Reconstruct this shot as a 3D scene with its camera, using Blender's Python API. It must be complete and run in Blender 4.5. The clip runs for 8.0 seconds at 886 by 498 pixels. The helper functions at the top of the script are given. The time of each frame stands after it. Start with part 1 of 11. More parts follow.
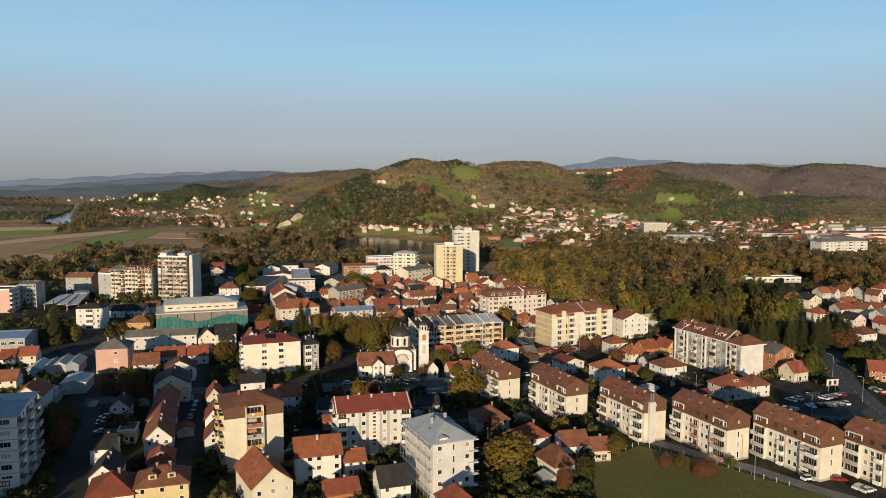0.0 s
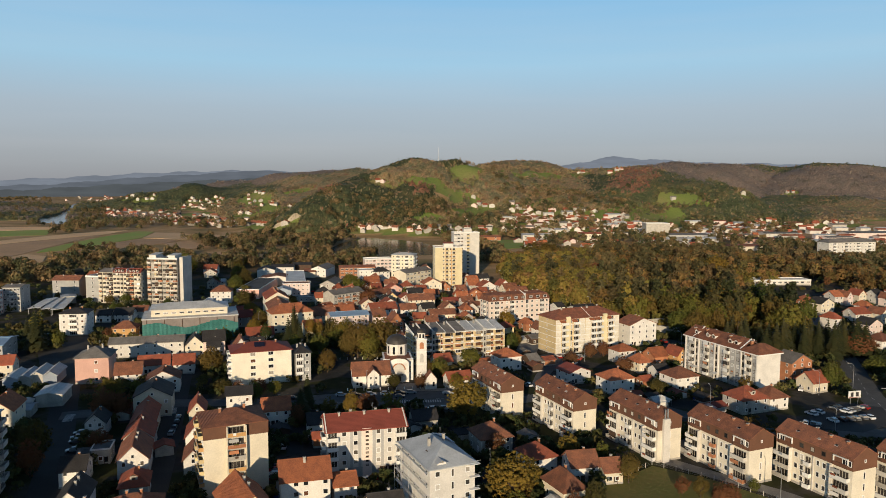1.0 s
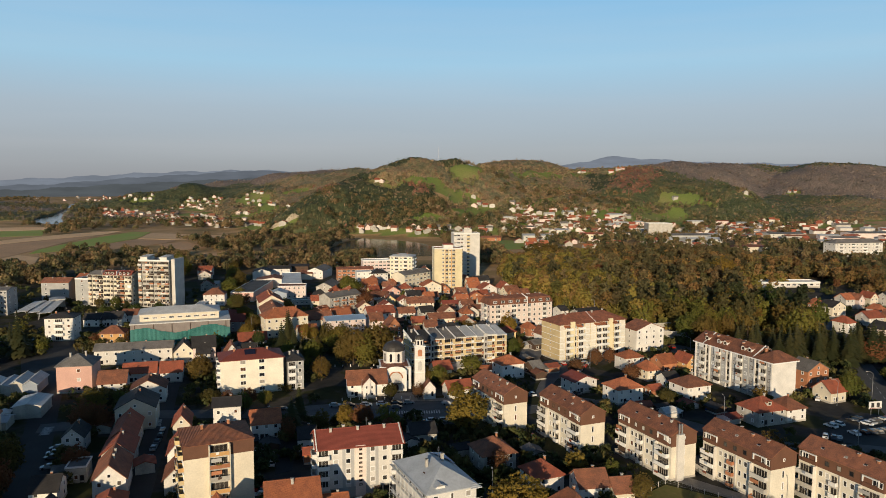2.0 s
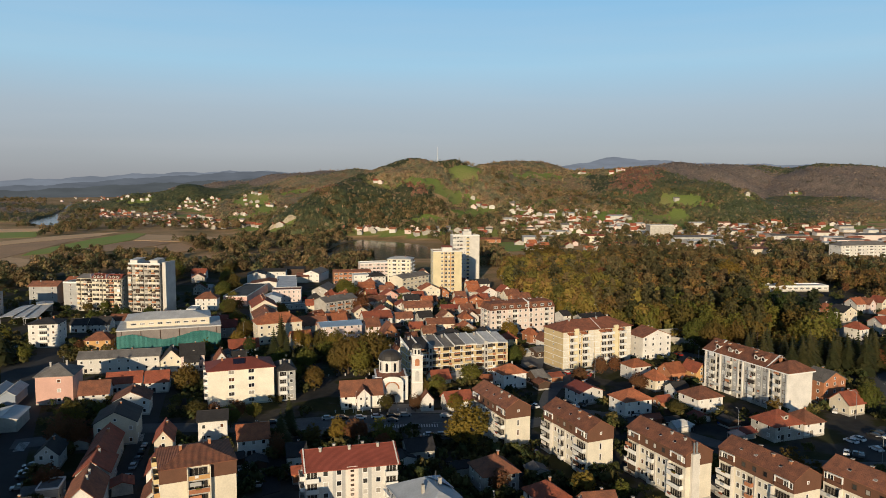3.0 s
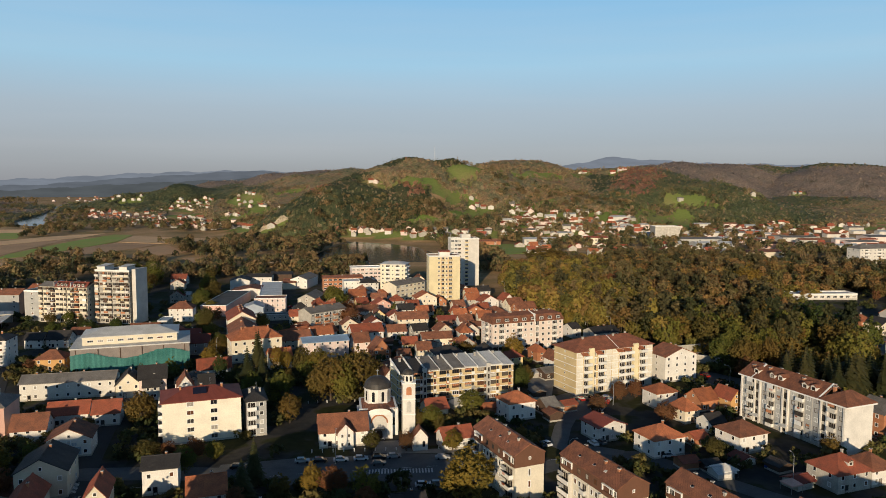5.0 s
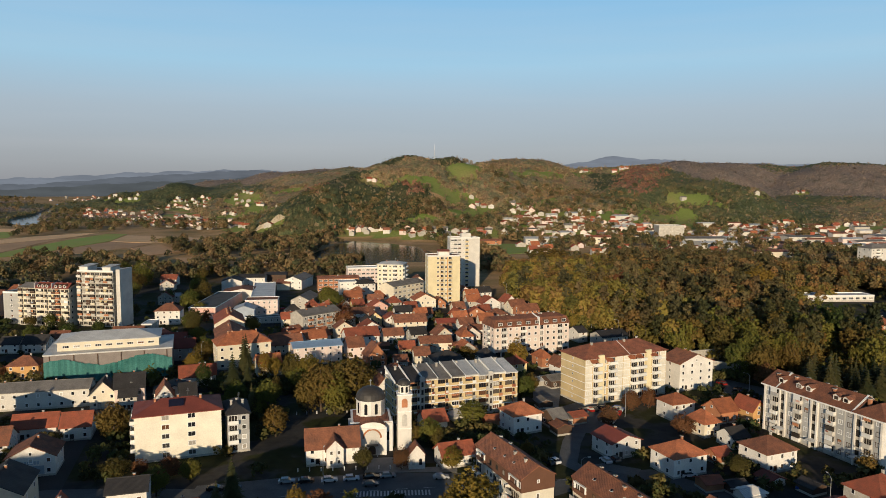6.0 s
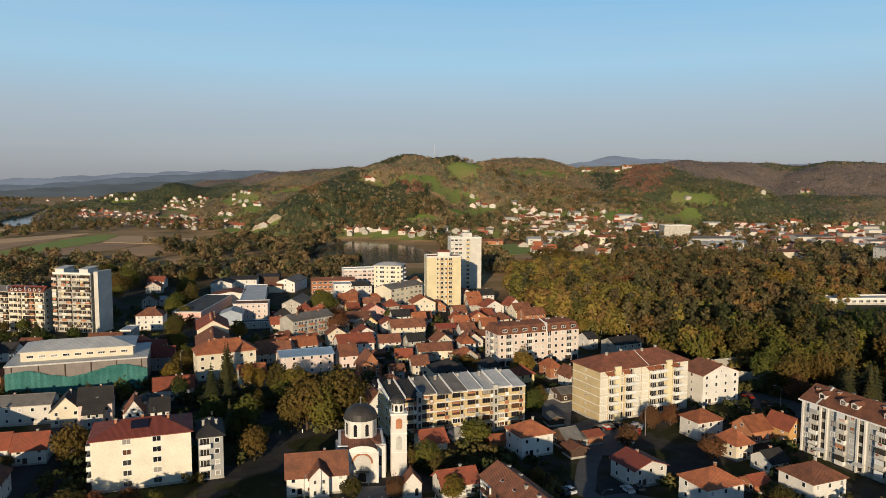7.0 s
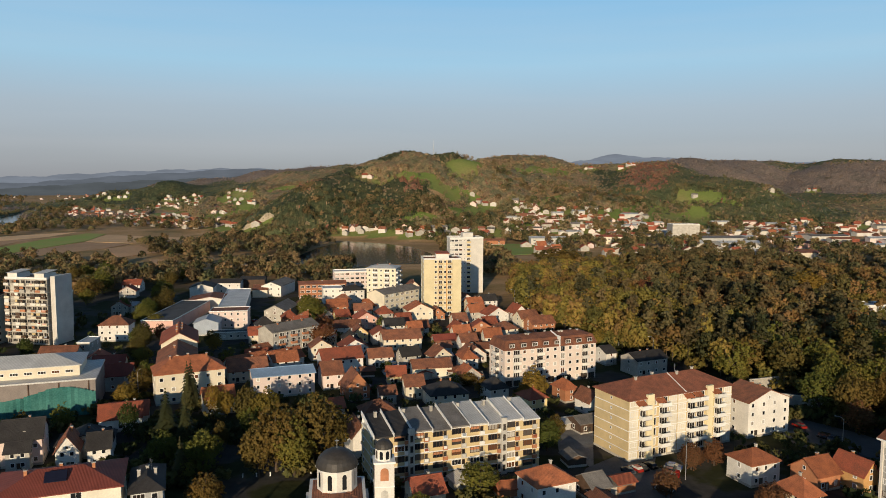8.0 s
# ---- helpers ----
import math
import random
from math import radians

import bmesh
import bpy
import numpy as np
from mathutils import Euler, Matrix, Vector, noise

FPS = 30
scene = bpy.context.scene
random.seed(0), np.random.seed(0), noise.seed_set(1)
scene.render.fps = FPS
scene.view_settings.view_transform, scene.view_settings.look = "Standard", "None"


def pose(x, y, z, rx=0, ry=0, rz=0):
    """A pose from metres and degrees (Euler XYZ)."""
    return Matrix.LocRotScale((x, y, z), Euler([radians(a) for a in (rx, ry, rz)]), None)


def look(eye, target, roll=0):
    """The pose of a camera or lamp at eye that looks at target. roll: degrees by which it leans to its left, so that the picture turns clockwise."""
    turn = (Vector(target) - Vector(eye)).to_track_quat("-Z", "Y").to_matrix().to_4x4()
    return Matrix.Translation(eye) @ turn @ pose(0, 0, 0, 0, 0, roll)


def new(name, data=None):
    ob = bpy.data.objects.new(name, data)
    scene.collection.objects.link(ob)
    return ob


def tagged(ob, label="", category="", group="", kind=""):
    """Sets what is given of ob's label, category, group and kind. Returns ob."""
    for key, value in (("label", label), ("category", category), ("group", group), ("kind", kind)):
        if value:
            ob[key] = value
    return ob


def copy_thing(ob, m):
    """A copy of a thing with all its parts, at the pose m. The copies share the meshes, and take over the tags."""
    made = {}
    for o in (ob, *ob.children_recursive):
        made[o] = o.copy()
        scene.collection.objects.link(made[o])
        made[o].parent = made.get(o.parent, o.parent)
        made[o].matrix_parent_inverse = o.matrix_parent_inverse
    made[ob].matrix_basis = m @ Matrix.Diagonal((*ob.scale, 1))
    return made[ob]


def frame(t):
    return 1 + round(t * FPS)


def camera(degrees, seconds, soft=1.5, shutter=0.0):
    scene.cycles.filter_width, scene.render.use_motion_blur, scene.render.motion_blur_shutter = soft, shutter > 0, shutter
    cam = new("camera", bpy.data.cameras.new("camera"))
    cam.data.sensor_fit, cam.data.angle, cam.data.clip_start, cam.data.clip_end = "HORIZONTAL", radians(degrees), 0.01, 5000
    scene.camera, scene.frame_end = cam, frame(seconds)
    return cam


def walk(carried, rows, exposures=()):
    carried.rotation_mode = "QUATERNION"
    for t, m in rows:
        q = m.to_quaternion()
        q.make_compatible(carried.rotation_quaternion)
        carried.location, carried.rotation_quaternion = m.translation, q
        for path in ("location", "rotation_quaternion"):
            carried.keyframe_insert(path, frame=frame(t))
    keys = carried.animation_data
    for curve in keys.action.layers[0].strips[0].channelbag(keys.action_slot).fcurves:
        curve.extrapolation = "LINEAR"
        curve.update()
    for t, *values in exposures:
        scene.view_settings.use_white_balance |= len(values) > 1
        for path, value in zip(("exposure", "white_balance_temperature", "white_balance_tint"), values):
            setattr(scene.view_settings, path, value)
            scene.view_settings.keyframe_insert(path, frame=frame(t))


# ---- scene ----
cam = camera(63.1, 8.0, 0.7)
METRES, EYE, TILT, LEAN, TURN = 161.6, 80.0, 0.0, 0.0, 0.0
ROWS = [
    (0.0, 0.0, 0.0, 0.0, 0.02, -5.28, -0.19),
    (0.5, 0.0008, 0.0497, 0.0004, 0.03, -5.33, -0.16),
    (1.0, 0.0019, 0.099, 0.0004, -0.02, -5.31, -0.19),
    (1.5, 0.0028, 0.1432, -0.0003, -0.02, -5.35, -0.17),
    (3.0, 0.0056, 0.2599, 0.0003, -0.08, -5.25, -0.2),
    (3.5, 0.007, 0.3144, -0.0007, -0.14, -5.28, -0.18),
    (4.0, 0.008, 0.3747, -0.0007, -0.17, -5.26, -0.17),
    (4.5, 0.0085, 0.4368, 0.0003, -0.22, -5.25, -0.2),
    (6.0, 0.0118, 0.6128, -0.0132, -0.27, -5.28, -0.25),
    (6.5, 0.0127, 0.6736, -0.0195, -0.26, -5.24, -0.24),
    (7.0, 0.0146, 0.7622, -0.0273, -0.24, -5.24, -0.18),
    (7.5, 0.0167, 0.8795, -0.0336, -0.28, -5.28, -0.19),
    (8.0, 0.0187, 0.9982, -0.0398, -0.28, -5.34, -0.21),
]
walk(cam, [(t, pose(0, 0, EYE, TILT, LEAN, TURN) @ pose(METRES * x, METRES * y, METRES * z, 90 + pitch, roll, yaw)) for t, x, y, z, yaw, pitch, roll in ROWS])

# ---- world, sun and exposure ----
SUN_AZ, SUN_EL = 190.0, 10.5          # degrees; azimuth from +y towards +x
world = bpy.data.worlds.new("sky")
scene.world = world
world.use_nodes = True
wn, wl = world.node_tree.nodes, world.node_tree.links
wn.clear()
sky = wn.new("ShaderNodeTexSky")
sky.sky_type, sky.sun_disc = "NISHITA", False
sky.sun_elevation, sky.sun_rotation = radians(SUN_EL), radians(SUN_AZ)
sky.altitude, sky.air_density, sky.dust_density, sky.ozone_density = 200, 1.0, 0.3, 4.0
bg = wn.new("ShaderNodeBackground")
bg.inputs["Strength"].default_value = 0.1
wo = wn.new("ShaderNodeOutputWorld")
# thin autumn haze low over the horizon, blue above
tc, sep, haze, blend = wn.new("ShaderNodeTexCoord"), wn.new("ShaderNodeSeparateXYZ"), wn.new("ShaderNodeValToRGB"), wn.new("ShaderNodeMix")
wl.new(tc.outputs["Generated"], sep.inputs[0])
wl.new(sep.outputs["Z"], haze.inputs[0])
stops = haze.color_ramp.elements
stops[0].position, stops[0].color = 0.0, (2.9, 3.0, 3.5, 1)
stops[1].position, stops[1].color = 1.0, (0.12, 0.3, 0.8, 1)
for p, c in ((0.045, (4.0, 4.15, 4.6)), (0.095, (4.4, 5.1, 5.8)), (0.155, (4.0, 6.4, 8.1)), (0.31, (2.1, 5.2, 8.5)), (0.40, (0.9, 2.0, 3.8)), (0.55, (0.33, 0.8, 1.7))):
    stops.new(p).color = (*c, 1)
blend.data_type = "RGBA"
blend.inputs["Factor"].default_value = 0.82
wl.new(sky.outputs[0], blend.inputs["A"])
wl.new(haze.outputs[0], blend.inputs["B"])
# thin veils of high cloud, drawn out along the horizon
veil, stretch, thin, cloud = wn.new("ShaderNodeTexNoise"), wn.new("ShaderNodeMapping"), wn.new("ShaderNodeMapRange"), wn.new("ShaderNodeMix")
stretch.inputs["Scale"].default_value = (1.0, 1.0, 14.0)
wl.new(tc.outputs["Generated"], stretch.inputs[0])
wl.new(stretch.outputs[0], veil.inputs["Vector"])
veil.inputs["Scale"].default_value, veil.inputs["Detail"].default_value = 1.7, 5
thin.inputs["From Min"].default_value, thin.inputs["From Max"].default_value, thin.inputs["To Max"].default_value = 0.5, 0.75, 0.1
wl.new(veil.outputs["Fac"], thin.inputs["Value"])
cloud.data_type = "RGBA"
cloud.inputs["B"].default_value = (6.2, 6.3, 6.6, 1)
wl.new(thin.outputs[0], cloud.inputs["Factor"])
wl.new(blend.outputs["Result"], cloud.inputs["A"])
wl.new(cloud.outputs["Result"], bg.inputs[0])
wl.new(bg.outputs[0], wo.inputs[0])
SUN = Vector((math.sin(radians(SUN_AZ)) * math.cos(radians(SUN_EL)), math.cos(radians(SUN_AZ)) * math.cos(radians(SUN_EL)), math.sin(radians(SUN_EL))))
lamp = bpy.data.lights.new("sun", "SUN")
lamp.energy, lamp.angle, lamp.color = 4.8, radians(0.6), (1.0, 0.82, 0.57)
sun = new("sun", lamp)
sun.matrix_world = look(SUN * 300, (0, 0, 0))
scene.view_settings.exposure = 0.0

# ---- materials ----
def material(name, color, rough=0.8, vary=0.18, scale=0.6, fine=6.0, bump=0.3, metal=0.0, second=None, per_object=0.12, spec=0.3, island=False, stripe=None):
    """A surface with grain at two scales, relief, and a little difference from thing to thing."""
    m = bpy.data.materials.new(name)
    m.use_nodes = True
    n, l = m.node_tree.nodes, m.node_tree.links
    b = n["Principled BSDF"]
    b.inputs["Roughness"].default_value, b.inputs["Metallic"].default_value = rough, metal
    b.inputs["Specular IOR Level"].default_value = spec
    co = n.new("ShaderNodeTexCoord")
    big, small = n.new("ShaderNodeTexNoise"), n.new("ShaderNodeTexNoise")
    big.inputs["Scale"].default_value, small.inputs["Scale"].default_value = scale, fine
    big.inputs["Detail"].default_value, small.inputs["Detail"].default_value = 4, 3
    geo = n.new("ShaderNodeNewGeometry")
    l.new(geo.outputs["Position"], big.inputs["Vector"])
    l.new(geo.outputs["Position"], small.inputs["Vector"])
    mix = n.new("ShaderNodeMix")
    mix.data_type = "RGBA"
    c2 = second or tuple(c * (1 - 2.2 * vary) for c in color)
    mix.inputs["A"].default_value, mix.inputs["B"].default_value = (*color, 1), (*c2, 1)
    ramp = n.new("ShaderNodeMapRange")
    ramp.inputs["From Min"].default_value, ramp.inputs["From Max"].default_value = 0.38, 0.66
    add = n.new("ShaderNodeMath")
    add.operation = "MULTIPLY_ADD"
    add.inputs[1].default_value, add.inputs[2].default_value = 0.45, 0.0
    l.new(small.outputs["Fac"], add.inputs[0])
    mul = n.new("ShaderNodeMath")
    mul.operation = "MULTIPLY_ADD"
    mul.inputs[1].default_value = 0.6
    l.new(big.outputs["Fac"], mul.inputs[0])
    l.new(add.outputs[0], mul.inputs[2])
    l.new(mul.outputs[0], ramp.inputs["Value"])
    l.new(ramp.outputs[0], mix.inputs["Factor"])
    hsv = n.new("ShaderNodeHueSaturation")
    inf = n.new("ShaderNodeObjectInfo")
    rnd = n.new("ShaderNodeMapRange")
    rnd.inputs["To Min"].default_value, rnd.inputs["To Max"].default_value = 1 - per_object, 1 + per_object
    l.new(geo.outputs["Random Per Island"] if island else inf.outputs["Random"], rnd.inputs["Value"])
    l.new(rnd.outputs[0], hsv.inputs["Value"])
    last = mix.outputs["Result"]
    height = small.outputs["Fac"]
    if stripe:
        wave = n.new("ShaderNodeTexWave")
        wave.bands_direction = stripe[0]
        wave.inputs["Scale"].default_value, wave.inputs["Distortion"].default_value = stripe[1], stripe[2]
        l.new(co.outputs["Object"], wave.inputs["Vector"])
        dark = n.new("ShaderNodeMix")
        dark.data_type, dark.blend_type = "RGBA", "MULTIPLY"
        dark.inputs["B"].default_value = (0.78, 0.78, 0.78, 1)
        l.new(wave.outputs["Fac"], dark.inputs["Factor"])
        l.new(last, dark.inputs["A"])
        last, height = dark.outputs["Result"], wave.outputs["Fac"]
    l.new(last, hsv.inputs["Color"])
    l.new(hsv.outputs[0], b.inputs["Base Color"])
    if bump:
        bp = n.new("ShaderNodeBump")
        bp.inputs["Strength"].default_value, bp.inputs["Distance"].default_value = bump, 0.1
        l.new(height, bp.inputs["Height"])
        l.new(bp.outputs[0], b.inputs["Normal"])
    return m


def leafy(name, stops, far=False, stands=0.02, per_tree=0.0):
    """Foliage: each clump takes its own hue out of a ramp, each tree its own lightness."""
    m = bpy.data.materials.new(name)
    m.use_nodes = True
    n, l = m.node_tree.nodes, m.node_tree.links
    b = n["Principled BSDF"]
    b.inputs["Roughness"].default_value, b.inputs["Specular IOR Level"].default_value = 0.75, 0.15
    geo, inf = n.new("ShaderNodeNewGeometry"), n.new("ShaderNodeObjectInfo")
    ramp = n.new("ShaderNodeValToRGB")
    e = ramp.color_ramp.elements
    for i, c in enumerate(stops):
        p = i / (len(stops) - 1)
        el = e[i] if i < 2 else e.new(p)
        el.position, el.color = p, (*c, 1)
    for i, c in enumerate(stops):
        e[i].position, e[i].color = i / (len(stops) - 1), (*c, 1)
    mix = n.new("ShaderNodeMath")
    mix.operation = "MULTIPLY_ADD"
    mix.inputs[1].default_value = 0.32
    half = n.new("ShaderNodeMath")
    half.operation = "MULTIPLY_ADD"
    half.inputs[1].default_value = 0.4
    stand, lift = n.new("ShaderNodeTexNoise"), n.new("ShaderNodeMapRange")
    stand.inputs["Scale"].default_value, stand.inputs["Detail"].default_value = stands, 3
    l.new(geo.outputs["Position"], stand.inputs["Vector"])
    lift.inputs["From Min"].default_value, lift.inputs["From Max"].default_value, lift.inputs["To Min"].default_value, lift.inputs["To Max"].default_value = 0.35, 0.65, -0.15, 0.4
    l.new(stand.outputs["Fac"], lift.inputs["Value"])
    l.new(inf.outputs["Random"], half.inputs[0])
    l.new(lift.outputs[0], half.inputs[2])
    if far:
        crown, wide = n.new("ShaderNodeTexNoise"), n.new("ShaderNodeMapRange")
        crown.inputs["Scale"].default_value, crown.inputs["Detail"].default_value = 0.075, 3
        wide.inputs["From Min"].default_value, wide.inputs["From Max"].default_value = 0.33, 0.67
        l.new(geo.outputs["Position"], crown.inputs["Vector"])
        l.new(crown.outputs["Fac"], wide.inputs["Value"])
        l.new(wide.outputs[0], mix.inputs[0])
        mix.inputs[1].default_value = 0.5
    else:
        l.new(geo.outputs["Random Per Island"], mix.inputs[0])
    l.new(half.outputs[0], mix.inputs[2])
    own, hue, shade = n.new("ShaderNodeAttribute"), n.new("ShaderNodeMath"), n.new("ShaderNodeMapRange")
    own.attribute_name = "tree"
    hue.operation = "MULTIPLY_ADD"
    hue.inputs[1].default_value = per_tree
    l.new(own.outputs["Fac"], hue.inputs[0])
    l.new(mix.outputs[0], hue.inputs[2])
    shift = n.new("ShaderNodeMath")
    shift.operation = "ADD"
    shift.inputs[1].default_value = -0.5 * per_tree
    l.new(hue.outputs[0], shift.inputs[0])
    l.new(shift.outputs[0], ramp.inputs[0])
    # lightness runs through the trees in another order than hue
    fold = n.new("ShaderNodeMath")
    fold.operation = "PINGPONG"
    fold.inputs[1].default_value = 0.19
    l.new(own.outputs["Fac"], fold.inputs[0])
    shade.inputs["From Max"].default_value = 0.19
    shade.inputs["To Min"].default_value, shade.inputs["To Max"].default_value = 1 - 0.55 * per_tree, 1 + 0.65 * per_tree
    l.new(fold.outputs[0], shade.inputs["Value"])
    noi = n.new("ShaderNodeTexNoise")
    noi.inputs["Scale"].default_value, noi.inputs["Detail"].default_value = (0.22, 5) if far else (1.4, 4)
    l.new(geo.outputs["Position"], noi.inputs["Vector"])
    rng = n.new("ShaderNodeMapRange")
    rng.inputs["To Min"].default_value, rng.inputs["To Max"].default_value = (0.62, 1.38) if far else (0.72, 1.3)
    l.new(noi.outputs["Fac"], rng.inputs["Value"])
    hsv, both = n.new("ShaderNodeHueSaturation"), n.new("ShaderNodeMath")
    both.operation = "MULTIPLY"
    l.new(rng.outputs[0], both.inputs[0])
    l.new(shade.outputs[0], both.inputs[1])
    l.new(both.outputs[0], hsv.inputs["Value"])
    l.new(ramp.outputs[0], hsv.inputs["Color"])
    l.new(hsv.outputs[0], b.inputs["Base Color"])
    # thin leaves let some light through
    thin, dim, glow = n.new("ShaderNodeBsdfTranslucent"), n.new("ShaderNodeHueSaturation"), n.new("ShaderNodeAddShader")
    dim.inputs["Value"].default_value = 0.36
    l.new(hsv.outputs[0], dim.inputs["Color"])
    l.new(dim.outputs[0], thin.inputs["Color"])
    l.new(b.outputs[0], glow.inputs[0])
    l.new(thin.outputs[0], glow.inputs[1])
    l.new(glow.outputs[0], n["Material Output"].inputs["Surface"])
    if not far:
        bp = n.new("ShaderNodeBump")
        bp.inputs["Strength"].default_value, bp.inputs["Distance"].default_value = 0.25, 0.2
        l.new(noi.outputs["Fac"], bp.inputs["Height"])
        l.new(bp.outputs[0], b.inputs["Normal"])
    return m


def glass_material():
    m = bpy.data.materials.new("window_glass")
    m.use_nodes = True
    n, l = m.node_tree.nodes, m.node_tree.links
    b = n["Principled BSDF"]
    inf, ramp = n.new("ShaderNodeObjectInfo"), n.new("ShaderNodeValToRGB")
    e = ramp.color_ramp.elements
    ramp.color_ramp.interpolation = "CONSTANT"
    e[0].color, e[1].position, e[1].color = (0.016, 0.017, 0.02, 1), 0.38, (0.05, 0.047, 0.043, 1)
    for p, c in ((0.6, (0.1, 0.085, 0.07, 1)), (0.72, (0.32, 0.29, 0.25, 1)), (0.82, (0.12, 0.055, 0.03, 1)), (0.9, (0.5, 0.47, 0.42, 1))):
        el = e.new(p)
        el.color = c
    l.new(inf.outputs["Random"], ramp.inputs[0])
    l.new(ramp.outputs[0], b.inputs["Base Color"])
    b.inputs["Roughness"].default_value = 0.12
    return m


GLASS = glass_material()
# dark glass; behind balconies it also imitates the shade of a loggia recess
DEEP = material("dark_glass_and_loggia_shade", (0.022, 0.02, 0.019), 0.25, 0.3, 0.9, 3.0, 0.0, second=(0.06, 0.05, 0.042), per_object=0.5)
SOLAR = material("solar_panel", (0.012, 0.014, 0.03), 0.5, 0.1, 1.0, 4.0, 0.0, spec=0.15)
W = {  # plaster by shade
    "white": material("white_plaster", (0.755, 0.71, 0.645), 0.9, 0.1, 0.25, 3.0, 0.1),
    "cream": material("cream_plaster", (0.70, 0.62, 0.48), 0.9, 0.08, 0.25, 3.0, 0.1),
    "pink": material("pink_plaster", (0.70, 0.42, 0.34), 0.9, 0.08, 0.25, 3.0, 0.1),
    "blush": material("pinkish_white_plaster", (0.80, 0.665, 0.575), 0.9, 0.08, 0.25, 3.0, 0.1),
    "rose": material("pale_rose_plaster", (0.72, 0.58, 0.52), 0.9, 0.07, 0.25, 3.0, 0.1),
    "yellow": material("yellow_plaster", (0.74, 0.58, 0.30), 0.9, 0.08, 0.25, 3.0, 0.1),
    "ivory": material("ivory_plaster", (0.765, 0.695, 0.565), 0.9, 0.09, 0.25, 3.0, 0.1),
    "straw": material("pale_yellow_plaster", (0.74, 0.63, 0.40), 0.9, 0.08, 0.25, 3.0, 0.1),
    "ochre": material("ochre_plaster", (0.58, 0.33, 0.13), 0.9, 0.08, 0.25, 3.0, 0.1),
    "tan": material("tan_brick", (0.60, 0.46, 0.25), 0.9, 0.1, 0.25, 5.0, 0.2),
    "pale": material("pale_grey_plaster", (0.62, 0.58, 0.52), 0.9, 0.1, 0.25, 3.0, 0.1),
    "grey": material("grey_plaster", (0.42, 0.41, 0.39), 0.9, 0.1, 0.25, 3.0, 0.1),
    "dirty": material("weathered_concrete", (0.50, 0.46, 0.40), 0.9, 0.16, 0.35, 3.0, 0.2),
    "hall": material("mauve_grey_render", (0.30, 0.255, 0.23), 0.9, 0.12, 0.3, 3.0, 0.15),
    "brick": material("hollow_clay_brick", (0.47, 0.20, 0.10), 0.9, 0.14, 0.5, 6.0, 0.3),
    "brownclad": material("brown_cladding", (0.16, 0.075, 0.045), 0.75, 0.1, 0.4, 4.0, 0.1),
    "bluegrey": material("blue_grey_plaster", (0.36, 0.40, 0.46), 0.9, 0.1, 0.25, 3.0, 0.1),
    "wood": material("dark_boards", (0.10, 0.06, 0.04), 0.85, 0.15, 0.6, 5.0, 0.3),
}
R = {  # roofs
    "red": material("red_roof_tiles", (0.44, 0.115, 0.06), 0.85, 0.18, 0.5, 3.5, 0.6, second=(0.26, 0.085, 0.05), per_object=0.2, stripe=("Z", 3.0, 0.8)),
    "orange": material("orange_roof_tiles", (0.54, 0.18, 0.078), 0.85, 0.18, 0.5, 3.5, 0.6, second=(0.31, 0.108, 0.055), per_object=0.2, stripe=("Z", 3.0, 0.8)),
    "brown": material("weathered_brown_tiles", (0.36, 0.14, 0.075), 0.88, 0.2, 0.5, 4.0, 0.6, second=(0.18, 0.08, 0.052), per_object=0.22, stripe=("Z", 3.0, 0.8)),
    "rust": material("rust_red_tiles", (0.42, 0.145, 0.08), 0.88, 0.2, 0.5, 4.0, 0.6, second=(0.22, 0.09, 0.055), per_object=0.1, stripe=("Z", 3.0, 0.8)),
    "dark": material("dark_grey_tiles", (0.055, 0.05, 0.048), 0.8, 0.2, 0.35, 3.0, 0.4, stripe=("Z", 3.0, 0.8)),
    "grey": material("grey_fibre_cement_roof", (0.22, 0.20, 0.18), 0.9, 0.2, 0.3, 3.0, 0.3),
    "sheet": material("pale_sheet_metal_roof", (0.68, 0.665, 0.63), 0.6, 0.12, 0.2, 2.0, 0.1, metal=0.05, stripe=("X", 0.8, 0.0)),
    "blue": material("blue_sheet_metal_roof", (0.30, 0.42, 0.56), 0.45, 0.12, 0.2, 2.0, 0.1, metal=0.2),
    "maroon": material("maroon_roof_sheet", (0.28, 0.072, 0.048), 0.7, 0.12, 0.3, 3.0, 0.3, stripe=("X", 1.2, 0.0)),
    "tar": material("bitumen_flat_roof", (0.10, 0.10, 0.10), 0.9, 0.2, 0.2, 2.0, 0.2),
    "slate": material("grey_blue_roof_sheet", (0.40, 0.42, 0.44), 0.6, 0.1, 0.3, 2.0, 0.1, metal=0.05),
}
FRAME = material("white_window_frame", (0.75, 0.74, 0.72), 0.6, 0.04, 1, 4, 0.0)
CONC = material("pale_concrete", (0.56, 0.53, 0.48), 0.9, 0.15, 0.4, 3.0, 0.2)
TRIM = material("white_trim", (0.76, 0.74, 0.70), 0.8, 0.05, 0.5, 3.0, 0.05)
BARK = material("bark", (0.11, 0.08, 0.06), 0.95, 0.2, 1.5, 8.0, 0.6)
# asphalt darkened so that the shade on the streets reads deeper
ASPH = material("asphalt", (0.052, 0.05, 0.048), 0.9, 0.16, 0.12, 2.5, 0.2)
PAVE = material("concrete_paving", (0.25, 0.235, 0.215), 0.9, 0.16, 0.3, 3.0, 0.2)
PAINT = material("road_paint", (0.62, 0.61, 0.58), 0.8, 0.15, 1.0, 4.0, 0.0)
SCAFFOLD = material("pale_scaffold_tube", (0.62, 0.61, 0.58), 0.6, 0.1, 1, 5, 0.05)
